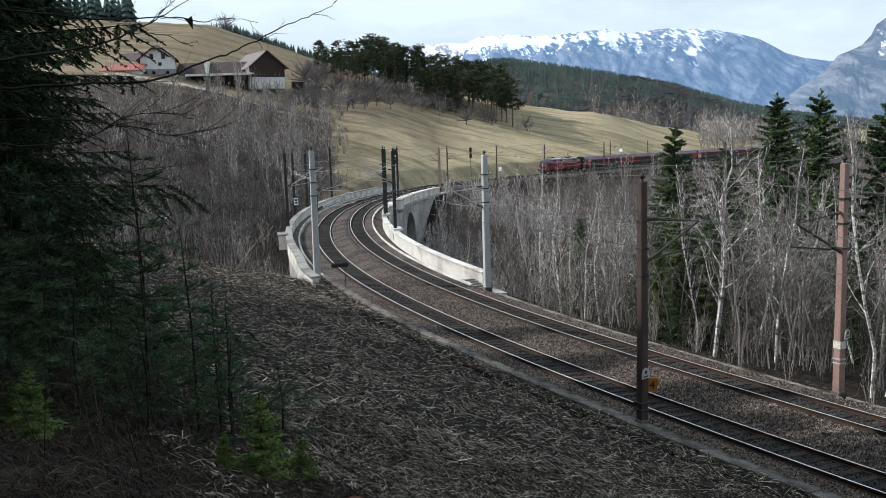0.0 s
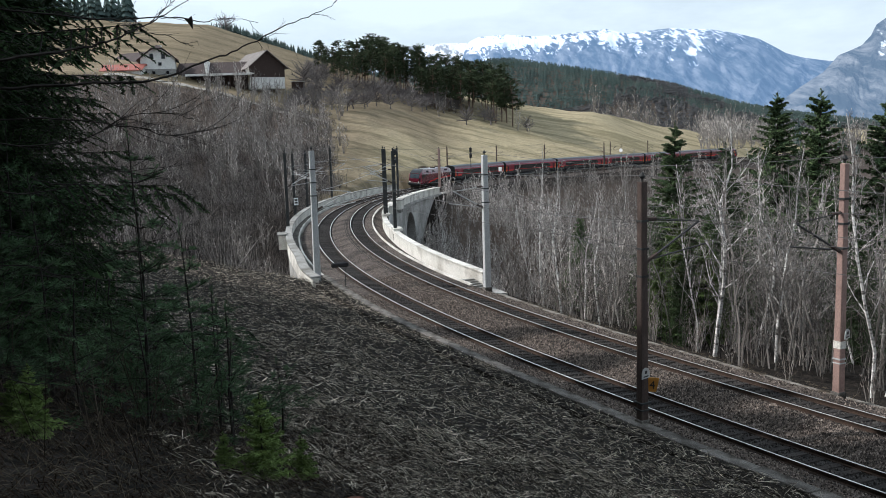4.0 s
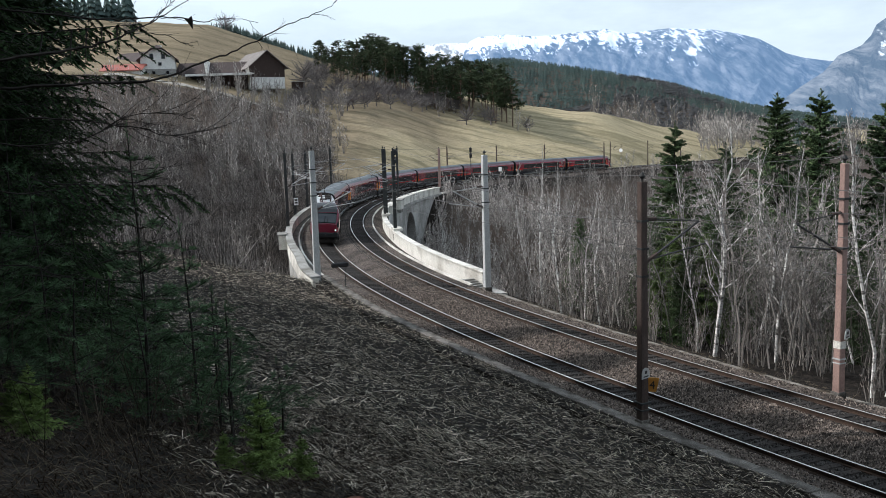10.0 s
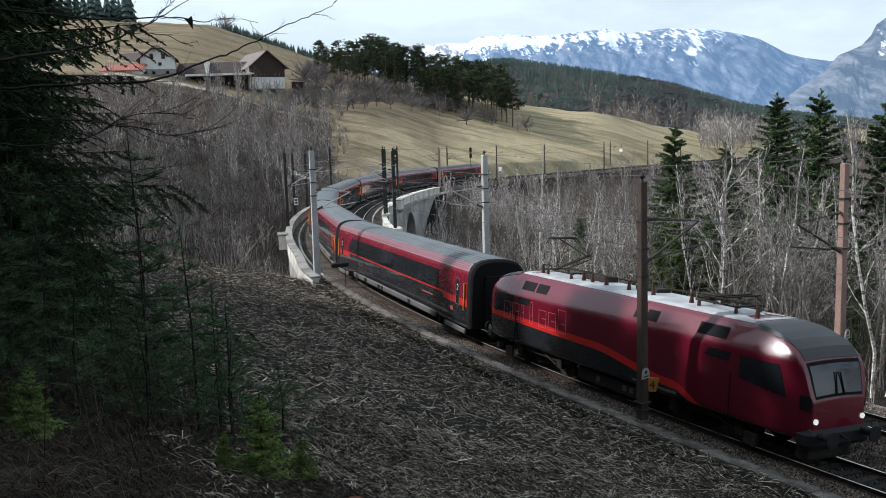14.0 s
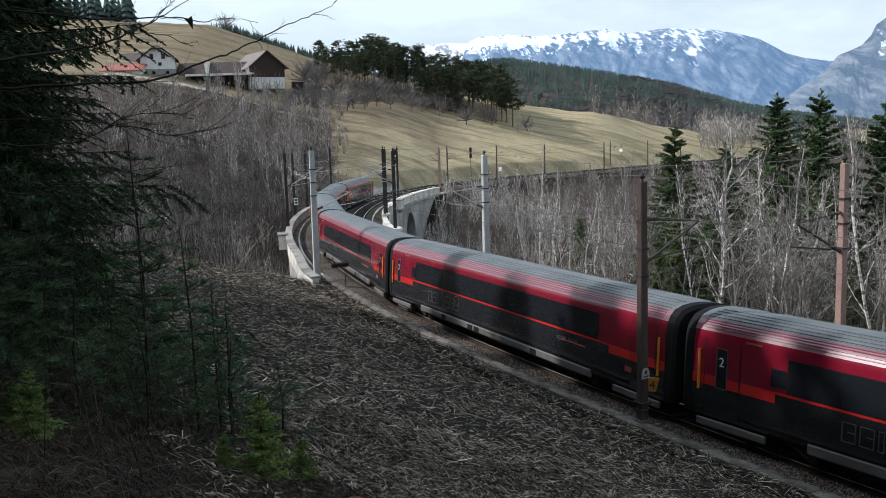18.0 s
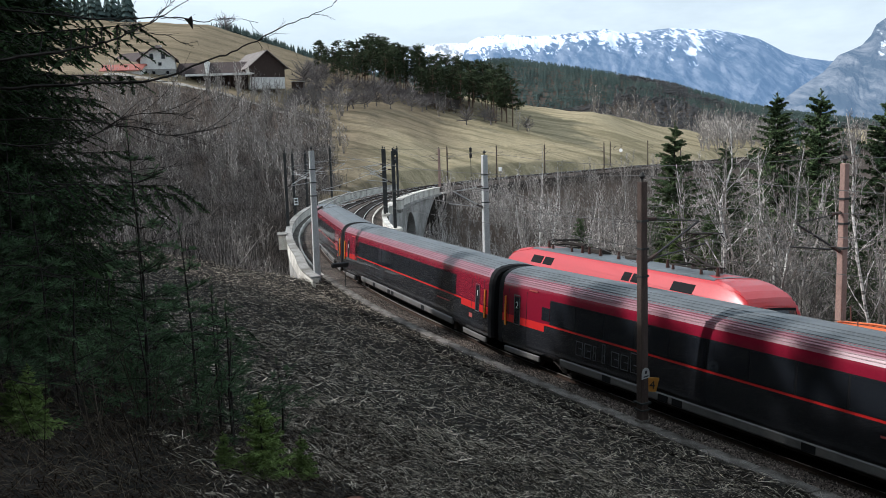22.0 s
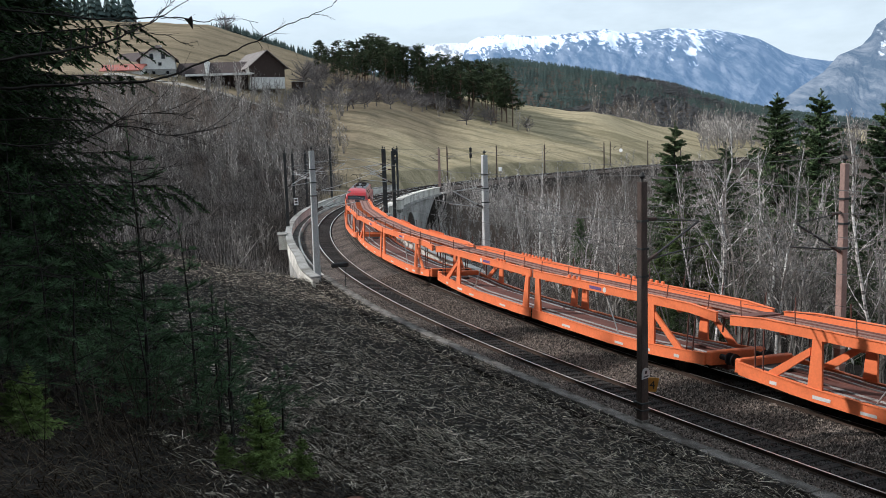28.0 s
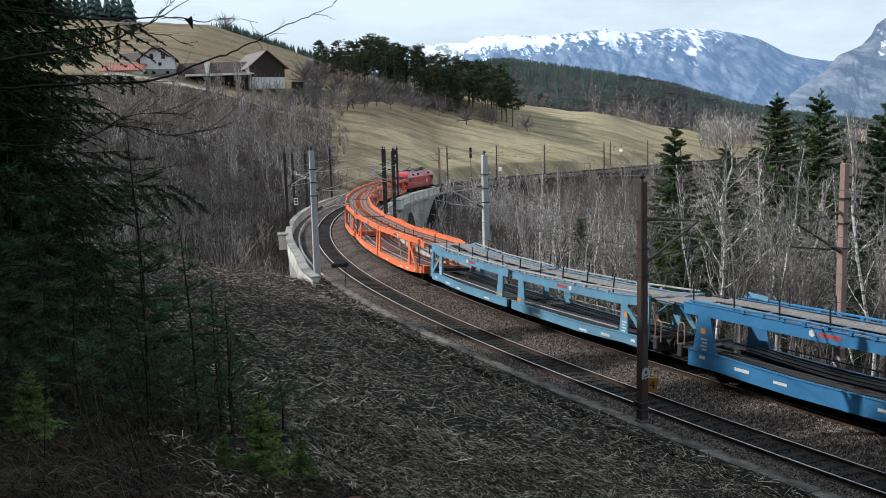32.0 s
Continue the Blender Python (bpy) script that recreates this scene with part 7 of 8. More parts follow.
def sapling_meshes(seed, h):
    """A young pine: thin dark stem, sparse whorls of thin shoots with soft needles at their ends."""
    r = np.random.RandomState(seed)
    bend = r.normal(0, 0.04, (2, 2))
    v, f = prisms([(0, 0, -0.2), (*bend[0], h * 0.5)], [(*bend[0], h * 0.5), (*bend[1], h)], [0.022, 0.014], [0.014, 0.005], 5)
    trunk = mesh_of("trunk", v, f, M_DARKTWIG)
    wood, tufts = [], []
    n = int(h / 0.28)
    for i in range(n):
        g = i / n
        z = h * (0.12 + 0.86 * g)
        for j in range(5 if i % 2 else 4):
            az = j * 1.4 + i * 0.7 + r.uniform(-0.4, 0.4)
            L = (0.55 + 0.45 * (1 - g)) * (0.62 - 0.30 * g) * r.uniform(0.4, 1.15)
            p = np.array([bend[0, 0] * min(1, 2 * g), bend[0, 1] * min(1, 2 * g), z])
            d = np.array([math.cos(az), math.sin(az), r.uniform(0.0, 0.5)])
            e = p + d * L
            wood.append((p, e))
            tufts.append((p + (e - p) * 0.5, e))
            for _ in range(3):
                c = p + (e - p) * r.uniform(0.4, 0.9)
                q = c + (d + r.normal(0, 0.5, 3)) * L * 0.4
                wood.append((c, q))
                tufts.append((c, q))
    tufts.append((np.array([*bend[1], h * 0.93]), np.array([*bend[1], h * 1.03])))
    v1, f1 = needles(seed, tufts, 38, 0.12, 0.0024, droop=-0.2)
    v2, f2 = prisms([q[0] for q in wood], [q[1] for q in wood], 0.006, 0.0025, 3)
    o = len(v1)
    return trunk, mesh_of("crown", np.concatenate([v1, v2]), f1 + [tuple(q + o for q in g) for g in f2], [M_SAPLING, M_DARKTWIG], [0] * len(f1) + [1] * len(f2))


M_SAPLING = material("soft_pine_needles", (0.072, 0.132, 0.062), (0.112, 0.182, 0.086), scale=2.2, rough=0.85, bump=0.0, fine=12, vary=0.25, spec=0.2)
SAPLING = [sapling_meshes(150 + i, h) for i, h in enumerate((1.9, 1.5, 2.6, 3.1))]
for p, j, k in (((-2.35, 9.6), 1, 1.0), ((-3.1, 9.2), 0, 1.0), ((-3.25, 9.6), 3, 1.0), ((-2.6, 9.2), 2, 0.85), ((-4.0, 9.0), 2, 0.9), ((-3.7, 9.9), 1, 0.9), ((-4.3, 8.6), 0, 0.9), ((-2.7, 10.6), 0, 0.8), ((-4.9, 10.4), 3, 0.95), ((-3.7, 11.4), 1, 1.0), ((-5.4, 9.2), 2, 0.9), ((-2.0, 10.6), 1, 0.7), ((-4.5, 7.6), 3, 0.8), ((-3.9, 7.5), 0, 0.8), ((-5.0, 8.2), 2, 0.8), ((-5.6, 10.6), 3, 0.9), ((-4.6, 9.4), 2, 0.75), ((-3.4, 8.2), 1, 0.9), ((-6.0, 11.6), 3, 1.0), ((-2.9, 8.5), 1, 0.8), ((-2.2, 9.0), 1, 0.75), ((-2.55, 9.9), 0, 0.85)):
    ob = tree_thing("young_pine", SAPLING[j], stand(p), "young pine with soft green needles in the shade", "sapling", "young pines on the bank")
    ob.scale = (k, k, k)
YOUNG = [spruce_meshes(140 + i, 1.0, 0.42, 9, 18, 0.075, M_YOUNG, 0.006, first=0.05, droop=-0.25, twig=5) for i in range(2)]
for p, k in (((-1.62, 7.6), 0.75), ((-1.35, 8.0), 0.42), ((-3.3, 7.0), 0.6), ((-3.55, 7.2), 0.45), ((-1.9, 7.4), 0.35)):
    ob = tree_thing("young_spruce", YOUNG[int(p[1] * 10) % 2], stand(p), "knee-high bright green spruce seedling", "sapling", "spruce seedlings on the bank")
    ob.scale = (k, k, k)


M_BROWNTWIG = material("brown_bare_twigs", (0.105, 0.082, 0.064), (0.060, 0.047, 0.038), scale=2, rough=0.95, bump=0.0, fine=8, islands=(0.4, 2.2), spec=0.08)
strands("bare_brush", 56, 520, lambda x, y, s, l: x < -0.28 * y, (-6.5, 5.5, -1.5, 13), 0.6, 1.7, 0.0050, "tangle of brown bare twigs under the spruces", M_BROWNTWIG)


# a leafless beech just outside the view, its boughs reach in overhead
def bough(seed, pts, r0, twigs, length):
    """Segments of a bough through pts, tapering, with thin side twigs that fork."""
    r = np.random.RandomState(seed)
    P = np.array(pts, float)
    t = np.linspace(0, len(P) - 1, (len(P) - 1) * 4 + 1)
    Q = np.stack([np.interp(t, range(len(P)), P[:, k]) for k in range(3)], 1)
    Q[1:-1] = (Q[:-2] + 2 * Q[1:-1] + Q[2:]) / 4 + r.normal(0, 0.004, Q[1:-1].shape)
    rad = r0 + (0.0016 - r0) * np.linspace(0, 1, len(Q)) ** 0.8
    A, B, R0, R1 = list(Q[:-1]), list(Q[1:]), list(rad[:-1]), list(rad[1:])
    for _ in range(twigs):
        i = r.randint(len(Q) // 4, len(Q) - 1)
        p = Q[i]
        main = Q[min(i + 2, len(Q) - 1)] - Q[i - 2]
        d = main / np.linalg.norm(main) + r.normal(0, 0.45, 3) * np.array([1, 0.6, 1])
        L = length * r.uniform(0.3, 1.0)
        for k in range(5):
            d = d / np.linalg.norm(d)
            q = p + d * L / 5
            A.append(p), B.append(q), R0.append(0.0023 - 0.0003 * k), R1.append(0.0020 - 0.0003 * k)
            if r.rand() < 0.55:
                e = d + r.normal(0, 0.5, 3)
                A.append(q), B.append(q + e / np.linalg.norm(e) * L * r.uniform(0.1, 0.3)), R0.append(0.0011), R1.append(0.0007)
            p, d = q, d + r.normal(0, 0.16, 3)
    return A, B, R0, R1


beech = tagged(empty("beech_tree", Matrix.Translation((-5.6, 5.2, gz(-5.6, 5.2)))), "leafless beech whose dark boughs hang over the bank", "tree", "trees on the bank")
ZB = gz(-5.6, 5.2)
v, f = prisms([(0, 0, -0.4), (0.1, 0.05, 3.5)], [(0.1, 0.05, 3.5), (0.1, 0.2, 8.0)], [0.17, 0.13], [0.13, 0.05], 8)
child("trunk", mesh_of("trunk", v, f, M_BARK), beech)
BOUGH_A = [(-2.74, 5.4, 10.35), (-2.45, 5.5, 10.39), (-2.29, 5.6, 10.42), (-2.1, 5.7, 10.46), (-1.99, 5.8, 10.51), (-1.9, 5.9, 10.57), (-1.8, 6.0, 10.64), (-1.7, 6.1, 10.72), (-1.5, 6.25, 10.88)]
BOUGH_B = [(-3.2, 6.4, 10.82), (-2.82, 6.4, 10.77), (-2.4, 6.5, 10.72), (-2.24, 6.6, 10.72), (-2.09, 6.7, 10.74), (-1.94, 6.8, 10.76), (-1.73, 7.0, 10.73), (-1.61, 7.0, 10.76), (-1.47, 7.1, 10.76), (-1.37, 7.2, 10.74)]
BOUGH_C = [(-3.16, 6.2, 10.24), (-2.75, 6.3, 10.26), (-2.28, 6.5, 10.28), (-2.06, 6.5, 10.28), (-1.91, 6.6, 10.31), (-1.77, 6.7, 10.39), (-1.54, 6.8, 10.47), (-1.39, 6.9, 10.55), (-1.16, 7.0, 10.68), (-0.97, 7.1, 10.76), (-0.84, 7.1, 10.81), (-0.76, 7.2, 10.88)]
BOUGH_D = [(-2.87, 5.6, 10.02), (-2.5, 5.7, 10.04), (-2.26, 5.8, 10.01), (-1.98, 5.9, 9.97), (-1.76, 6.0, 9.9), (-1.56, 6.1, 9.92), (-1.42, 6.2, 9.96)]
BOUGH_E = [(-2.68, 5.2, 9.91), (-2.34, 5.3, 9.86), (-2.08, 5.4, 9.89), (-1.84, 5.5, 10.03), (-1.63, 5.6, 10.04), (-1.53, 5.7, 10.0)]
BOUGH_F = [(-2.6, 5.0, 9.66), (-2.34, 5.1, 9.6), (-2.13, 5.2, 9.63), (-1.9, 5.3, 9.72), (-1.6, 5.4, 9.64)]
BOUGH_G = [(-2.9, 6.1, 9.1), (-2.6, 6.2, 8.95), (-2.3, 6.3, 9.05), (-1.95, 6.4, 9.2)]
BOUGH_H = [(-3.0, 5.6, 8.5), (-2.7, 5.8, 8.3), (-2.4, 6.0, 8.35), (-2.05, 6.2, 8.55)]
SPRIG_A = [(-1.89, 5.95, 10.6), (-1.85, 6.0, 10.55), (-1.74, 6.1, 10.55), (-1.67, 6.2, 10.5), (-1.62, 6.2, 10.49)]
SPRIG_B = [(-1.82, 5.95, 10.62), (-1.76, 6.0, 10.68), (-1.70, 6.1, 10.77)]
BOUGHS = [(0.013, 7, 0.40, BOUGH_A), (0.0085, 8, 0.40, BOUGH_B), (0.013, 8, 0.38, BOUGH_C), (0.007, 16, 0.5, BOUGH_D), (0.006, 16, 0.5, BOUGH_E), (0.006, 16, 0.5, BOUGH_F), (0.006, 14, 0.6, BOUGH_G), (0.006, 16, 0.6, BOUGH_H)]
for i, (r0, tw, ln, pts) in enumerate(BOUGHS):
    start = [(-5.5, 5.25, min(pts[0][2] - 0.35, ZB + 7.5))]
    a, b, c, d = bough(200 + i, start + pts, r0, tw, ln)
    v, f = prisms(a, b, c, d, 4)
    v = v - np.array([-5.6, 5.2, ZB])
    child("bough", mesh_of("bough", v, f, M_DARKTWIG), beech)
for i, pts in enumerate((SPRIG_A, SPRIG_B)):
    a, b, c, d = bough(220 + i, pts, 0.0035, 3, 0.2)
    v, f = prisms(a, b, c, d, 4)
    child("sprig", mesh_of("sprig", v - np.array([-5.6, 5.2, ZB]), f, M_DARKTWIG), beech)

bm = plate(bmesh.new(), [(-0.038, 0.0), (0.0, -0.012), (0.022, 0.012), (0.030, -0.02), (0.026, -0.085), (0.004, -0.05)], -0.004, 0.004)
part("leaf", bm, M_DARKTWIG, beech, "withered leaf on a twig", Matrix.Translation((5.6 - 1.82, 1.68, 10.755 - ZB)))

# ---- cleared bank: brushwood, sticks, dead grass ----
def litter(name, seed, n, inside, box_, size, rad, mat, label, lift=0.03, tilt=0.25, bent=False):
    r = np.random.RandomState(seed)
    x, y = r.uniform(box_[0], box_[2], n), r.uniform(box_[1], box_[3], n)
    s, lat = beside(x, y)
    ok = inside(x, y, s, lat)
    x, y = x[ok], y[ok]
    m = len(x)
    az = r.uniform(0, 6.28, m)
    L = size * r.uniform(0.25, 1.0, m) ** 1.4
    dx, dy = np.cos(az) * L / 2, np.sin(az) * L / 2
    za, zb = surface(x - dx, y - dy), surface(x + dx, y + dy)
    up = r.uniform(0, lift, m)
    tz = r.normal(0, tilt, m) * L / 2
    a = np.stack([x - dx, y - dy, za + up - tz * 0.3], 1)
    b = np.stack([x + dx, y + dy, zb + up + np.abs(tz)], 1)
    mid = (a + b) / 2 + np.stack([-dy, dx, 0 * dx], 1) * r.normal(0, 0.22, (m, 1)) * 1.6 + np.array([0, 0, 0.02])
    rr = rad * r.uniform(0.4, 1.0, m)
    if not bent:
        v, f = prisms(a, b, rr, rr * 0.4, 3)
        return tagged(new(name, mesh_of(name, v, f, mat)), label, kind="stuff")
    v, f = prisms(np.concatenate([a, mid]), np.concatenate([mid, b]), np.concatenate([rr, rr * 0.8]), np.concatenate([rr * 0.8, rr * 0.35]), 3)
    return tagged(new(name, mesh_of(name, v, f, mat)), label, kind="stuff")


bank = lambda x, y, s, l: (l > 2.98) & (s < 66 + 0.2 * l) & (s > -2)
litter("brushwood", 21, 80000, lambda x, y, s, l: bank(x, y, s, l) & (y > 13), (-30, 13, 16, 74), 0.42, 0.0145, M_STICK, "grey brushwood strewn over the cleared bank", 0.12, 0.6, True)
litter("brushwood", 22, 52000, lambda x, y, s, l: bank(x, y, s, l) & (y < 17) & (x + lumps(x, y, 1.5, 1.2, 19) > np.interp(y, (4, 7, 10, 14), (-0.2, -1.2, -2.2, -4.0))), (-7, 3.5, 9, 17), 0.24, 0.0075, M_STICK, "shredded twigs strewn over the cleared bank", 0.06, 0.6, True)
litter("dead_grass", 23, 4500, lambda x, y, s, l: bank(x, y, s, l) & (y < 16), (-7, 3.5, 9, 16), 0.20, 0.003, M_STRAW, "dead straw-coloured grass on the bank", 0.05, 0.9, True)
litter("brushwood", 24, 2000, lambda x, y, s, l: bank(x, y, s, l) & (y > 12) & (x > -0.3 * y), (-14, 12, 14, 62), 1.3, 0.015, M_STICK, "cut branches lying on the cleared bank", 0.12, 0.3, True)
litter("dead_grass", 25, 18000, lambda x, y, s, l: (l < -6.3) & (l > -9.6) & (s > 4) & (s < 52), (0, 14, 30, 66), 0.32, 0.011, M_STRAW, "pale dead grass along the wood's edge", 0.05, 0.9)

litter("wood_chips", 27, 26000, lambda x, y, s, l: bank(x, y, s, l) & (y < 34) & (x > -0.25 * y), (-9, 5, 12, 34), 0.13, 0.016, M_STICK, "chips and broken bits of wood on the cleared bank", 0.03, 0.3)
litter("dead_grass", 28, 4500, lambda x, y, s, l: (y < 9) & (x + lumps(x, y, 1.2, 0.8, 33) < -0.6), (-6, 4, 1, 9), 0.26, 0.0022, M_STRAW, "dry grass under the young pines", 0.04, 1.4, True)

M_LEAF = material("dead_leaves", (0.060, 0.042, 0.030), (0.035, 0.026, 0.020), scale=3, rough=0.9, bump=0.0, fine=10, islands=(0.3, 1.9), spec=0.08)
litter("leaf_litter", 26, 22000, lambda x, y, s, l: bank(x, y, s, l) & (y < 15) & (x < -0.5), (-8, 4, 0, 15), 0.12, 0.0055, M_LEAF, "dark dead leaves and twigs under the young pines", 0.04, 0.8, True)

# cut stumps on the bank
M_STUMP = material("fresh_reddish_stump", (0.16, 0.055, 0.028), (0.10, 0.04, 0.024), scale=12, rough=0.9, bump=0.3, fine=40)
for p, r0 in (((-0.78, 7.05), 0.10), ((0.50, 7.55), 0.15), ((-0.62, 6.9), 0.06)):
    st = tagged(empty("tree_stump", stand(p)), "low reddish tree stump on the cleared bank", "stump", "stumps")
    bm = rods(((0, 0, -0.2), (0, 0, 0.10), r0 * 1.25, r0), n=11)
    part("wood", bm, M_STUMP, st)
# ---- mountains: so far that they only close the view ----
def mountain_material(name, rock, wood, snow, haze, lie=(1.0, 0.15, 0.55), turn=0.45):
    """Rock and dark woods by noise, snow where the mesh's snow attribute and fine noise say so."""
    m = bpy.data.materials.new(name)
    m.use_nodes = True
    n, l = m.node_tree.nodes, m.node_tree.links
    b = n["Principled BSDF"]
    tc = n.new("ShaderNodeTexCoord")
    slant = n.new("ShaderNodeMapping")
    slant.inputs["Scale"].default_value = lie
    slant.inputs["Rotation"].default_value = (0, turn, 0)
    l.new(tc.outputs["Object"], slant.inputs["Vector"])
    grains = []
    for scale in (0.018, 0.055):
        t = n.new("ShaderNodeTexNoise")
        t.inputs["Scale"].default_value, t.inputs["Detail"].default_value, t.inputs["Roughness"].default_value = scale, 10, 0.7
        l.new(slant.outputs["Vector"], t.inputs["Vector"])
        grains.append(t)
    at = n.new("ShaderNodeAttribute")
    at.attribute_name = "snow"
    ad = n.new("ShaderNodeMath")
    ad.operation = "MULTIPLY_ADD"
    ad.inputs[1].default_value = 2.6
    l.new(grains[1].outputs["Fac"], ad.inputs[0])
    l.new(at.outputs["Fac"], ad.inputs[2])
    sr = n.new("ShaderNodeMapRange")
    sr.inputs["From Min"].default_value, sr.inputs["From Max"].default_value = 1.46, 1.62
    l.new(ad.outputs[0], sr.inputs["Value"])
    rr = n.new("ShaderNodeValToRGB")
    rr.color_ramp.elements[0].position, rr.color_ramp.elements[1].position = 0.43, 0.59
    rr.color_ramp.elements[0].color, rr.color_ramp.elements[1].color = (*wood, 1), (*rock, 1)
    l.new(grains[0].outputs["Fac"], rr.inputs["Fac"])
    mx = n.new("ShaderNodeMix")
    mx.data_type = "RGBA"
    mx.inputs["B"].default_value = (*snow, 1)
    l.new(sr.outputs["Result"], mx.inputs["Factor"])
    l.new(rr.outputs["Color"], mx.inputs["A"])
    l.new(mx.outputs["Result"], b.inputs["Base Color"])
    bp = n.new("ShaderNodeBump")
    bp.inputs["Strength"].default_value, bp.inputs["Distance"].default_value = 1.0, 22.0
    l.new(grains[1].outputs["Fac"], bp.inputs["Height"])
    l.new(bp.outputs["Normal"], b.inputs["Normal"])
    b.inputs["Roughness"].default_value, b.inputs["Specular IOR Level"].default_value = 1.0, 0.0
    # haze of the air before this distant backdrop, put in as faint emission
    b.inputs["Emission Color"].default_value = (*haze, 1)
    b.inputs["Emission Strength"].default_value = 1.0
    return m


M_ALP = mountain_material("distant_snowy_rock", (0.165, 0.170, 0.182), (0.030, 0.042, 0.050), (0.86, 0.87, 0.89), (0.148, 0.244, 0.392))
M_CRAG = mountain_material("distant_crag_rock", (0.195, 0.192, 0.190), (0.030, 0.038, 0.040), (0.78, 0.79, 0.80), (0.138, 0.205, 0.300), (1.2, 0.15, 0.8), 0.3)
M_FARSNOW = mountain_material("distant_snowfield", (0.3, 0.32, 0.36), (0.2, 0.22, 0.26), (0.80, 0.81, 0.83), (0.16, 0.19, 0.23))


def mountain(name, dist, prof, label, mat, width, rough, seed, line_from, line_to, drifts=()):
    """A ridge whose crest has the given (bearing, rise) per metre of distance, with spurs and gullies.
    Snow thickens from line_from to line_to (rise per metre), lies in the gullies and in drifts (bearing, rise, breadth, depth)."""
    xs = np.array([p[0] for p in prof])
    hs = np.array([p[1] for p in prof])
    nx, ny = 460, 90
    X = np.linspace(xs[0], xs[-1], nx)
    H = np.interp(X, xs, hs) * dist + 9.9
    vs, fs, snow = [], [], []
    for j in range(ny):
        f = j / (ny - 1)
        y = dist - width * (1 - f)
        for i in range(nx):
            b = X[i]
            sway = noise.fractal(Vector((b * 9, f * 1.5, seed)), 0.8, 2.0, 3) * 0.03
            spur = noise.ridged_multi_fractal(Vector(((b + sway) * 17 + (1 - f) * 0.7, f * 0.7, seed)), 0.9, 2.1, 4, 1.0, 2.0) - 1.0
            rib = noise.ridged_multi_fractal(Vector(((b + sway) * 62 - (1 - f) * 1.7, f * 1.8, seed + 5)), 0.8, 2.1, 5, 1.0, 2.0) - 1.0
            amp = f * (1.0 - f) * 3.4 + 0.035
            z = -45 + (H[i] + 45) * f ** 0.9 + (spur * 34 + rib * 17) * rough * amp * dist / 4300
            vs.append((b * y, y, z))
            up = (z - 9.9) / y
            k = -0.30 + 0.62 * min(1.0, max(0.0, (up - line_from) / (line_to - line_from))) - 0.30 * rib - 0.08 * spur
            for db, du, wb, wu in drifts:
                k += 0.5 * math.exp(-((b - db - (du - up) * 0.25) / wb) ** 2 - ((up - du) / wu) ** 2)
            snow.append(k)
    for j in range(ny - 1):
        for i in range(nx - 1):
            a = j * nx + i
            fs.append((a, a + 1, a + nx + 1, a + nx))
    me = mesh_of(name, vs, fs, mat, smooth=True)
    me.attributes.new("snow", "FLOAT", "POINT").data.foreach_set("value", np.array(snow, dtype=np.float32))
    return tagged(new(name, me), label, kind="structure")


ALP = [(-0.25, 0.03), (0.0, 0.045), (0.024, 0.062), (0.0315, 0.0836), (0.0359, 0.0883), (0.0457, 0.0927), (0.0743, 0.0943), (0.1046, 0.0916), (0.1295, 0.0926), (0.1441, 0.094), (0.1823, 0.097), (0.1956, 0.0936), (0.2072, 0.0921), (0.2296, 0.0944), (0.2521, 0.0961), (0.2745, 0.0942), (0.2927, 0.0937), (0.3213, 0.0887), (0.3463, 0.082), (0.3629, 0.0732), (0.3752, 0.0663), (0.3967, 0.0602), (0.4224, 0.0565), (0.5, 0.052), (0.7, 0.045)]
CRAG = [(0.30, -0.02), (0.3459, -0.0059), (0.372, 0.0158), (0.3943, 0.0309), (0.4166, 0.0447), (0.4326, 0.0622), (0.4423, 0.0655), (0.4573, 0.0716), (0.4667, 0.0814), (0.4724, 0.0931), (0.4825, 0.0999), (0.5015, 0.1064), (0.5624, 0.0987), (0.8, 0.09)]
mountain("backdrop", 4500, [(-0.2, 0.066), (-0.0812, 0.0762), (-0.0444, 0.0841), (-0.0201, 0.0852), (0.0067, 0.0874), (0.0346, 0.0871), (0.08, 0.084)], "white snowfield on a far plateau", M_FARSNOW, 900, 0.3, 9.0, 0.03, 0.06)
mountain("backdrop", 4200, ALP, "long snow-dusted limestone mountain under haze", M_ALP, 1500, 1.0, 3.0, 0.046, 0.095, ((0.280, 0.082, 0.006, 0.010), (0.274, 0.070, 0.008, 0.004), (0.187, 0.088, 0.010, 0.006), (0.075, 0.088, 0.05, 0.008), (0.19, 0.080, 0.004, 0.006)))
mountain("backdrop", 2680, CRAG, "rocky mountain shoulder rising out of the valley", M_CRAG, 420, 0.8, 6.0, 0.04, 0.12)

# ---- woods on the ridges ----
# distance haze is put into both tree colours as a blue-grey tint
M_HAZEGREEN = material("far_hazed_conifers", (0.056, 0.082, 0.076), (0.090, 0.120, 0.106), scale=0.02, rough=1.0, bump=0, fine=0.2, spec=0.1)
M_HAZEBROWN = material("far_hazed_leafless_wood", (0.128, 0.126, 0.128), (0.098, 0.100, 0.104), scale=0.02, rough=1.0, bump=0, fine=0.2, spec=0.1)


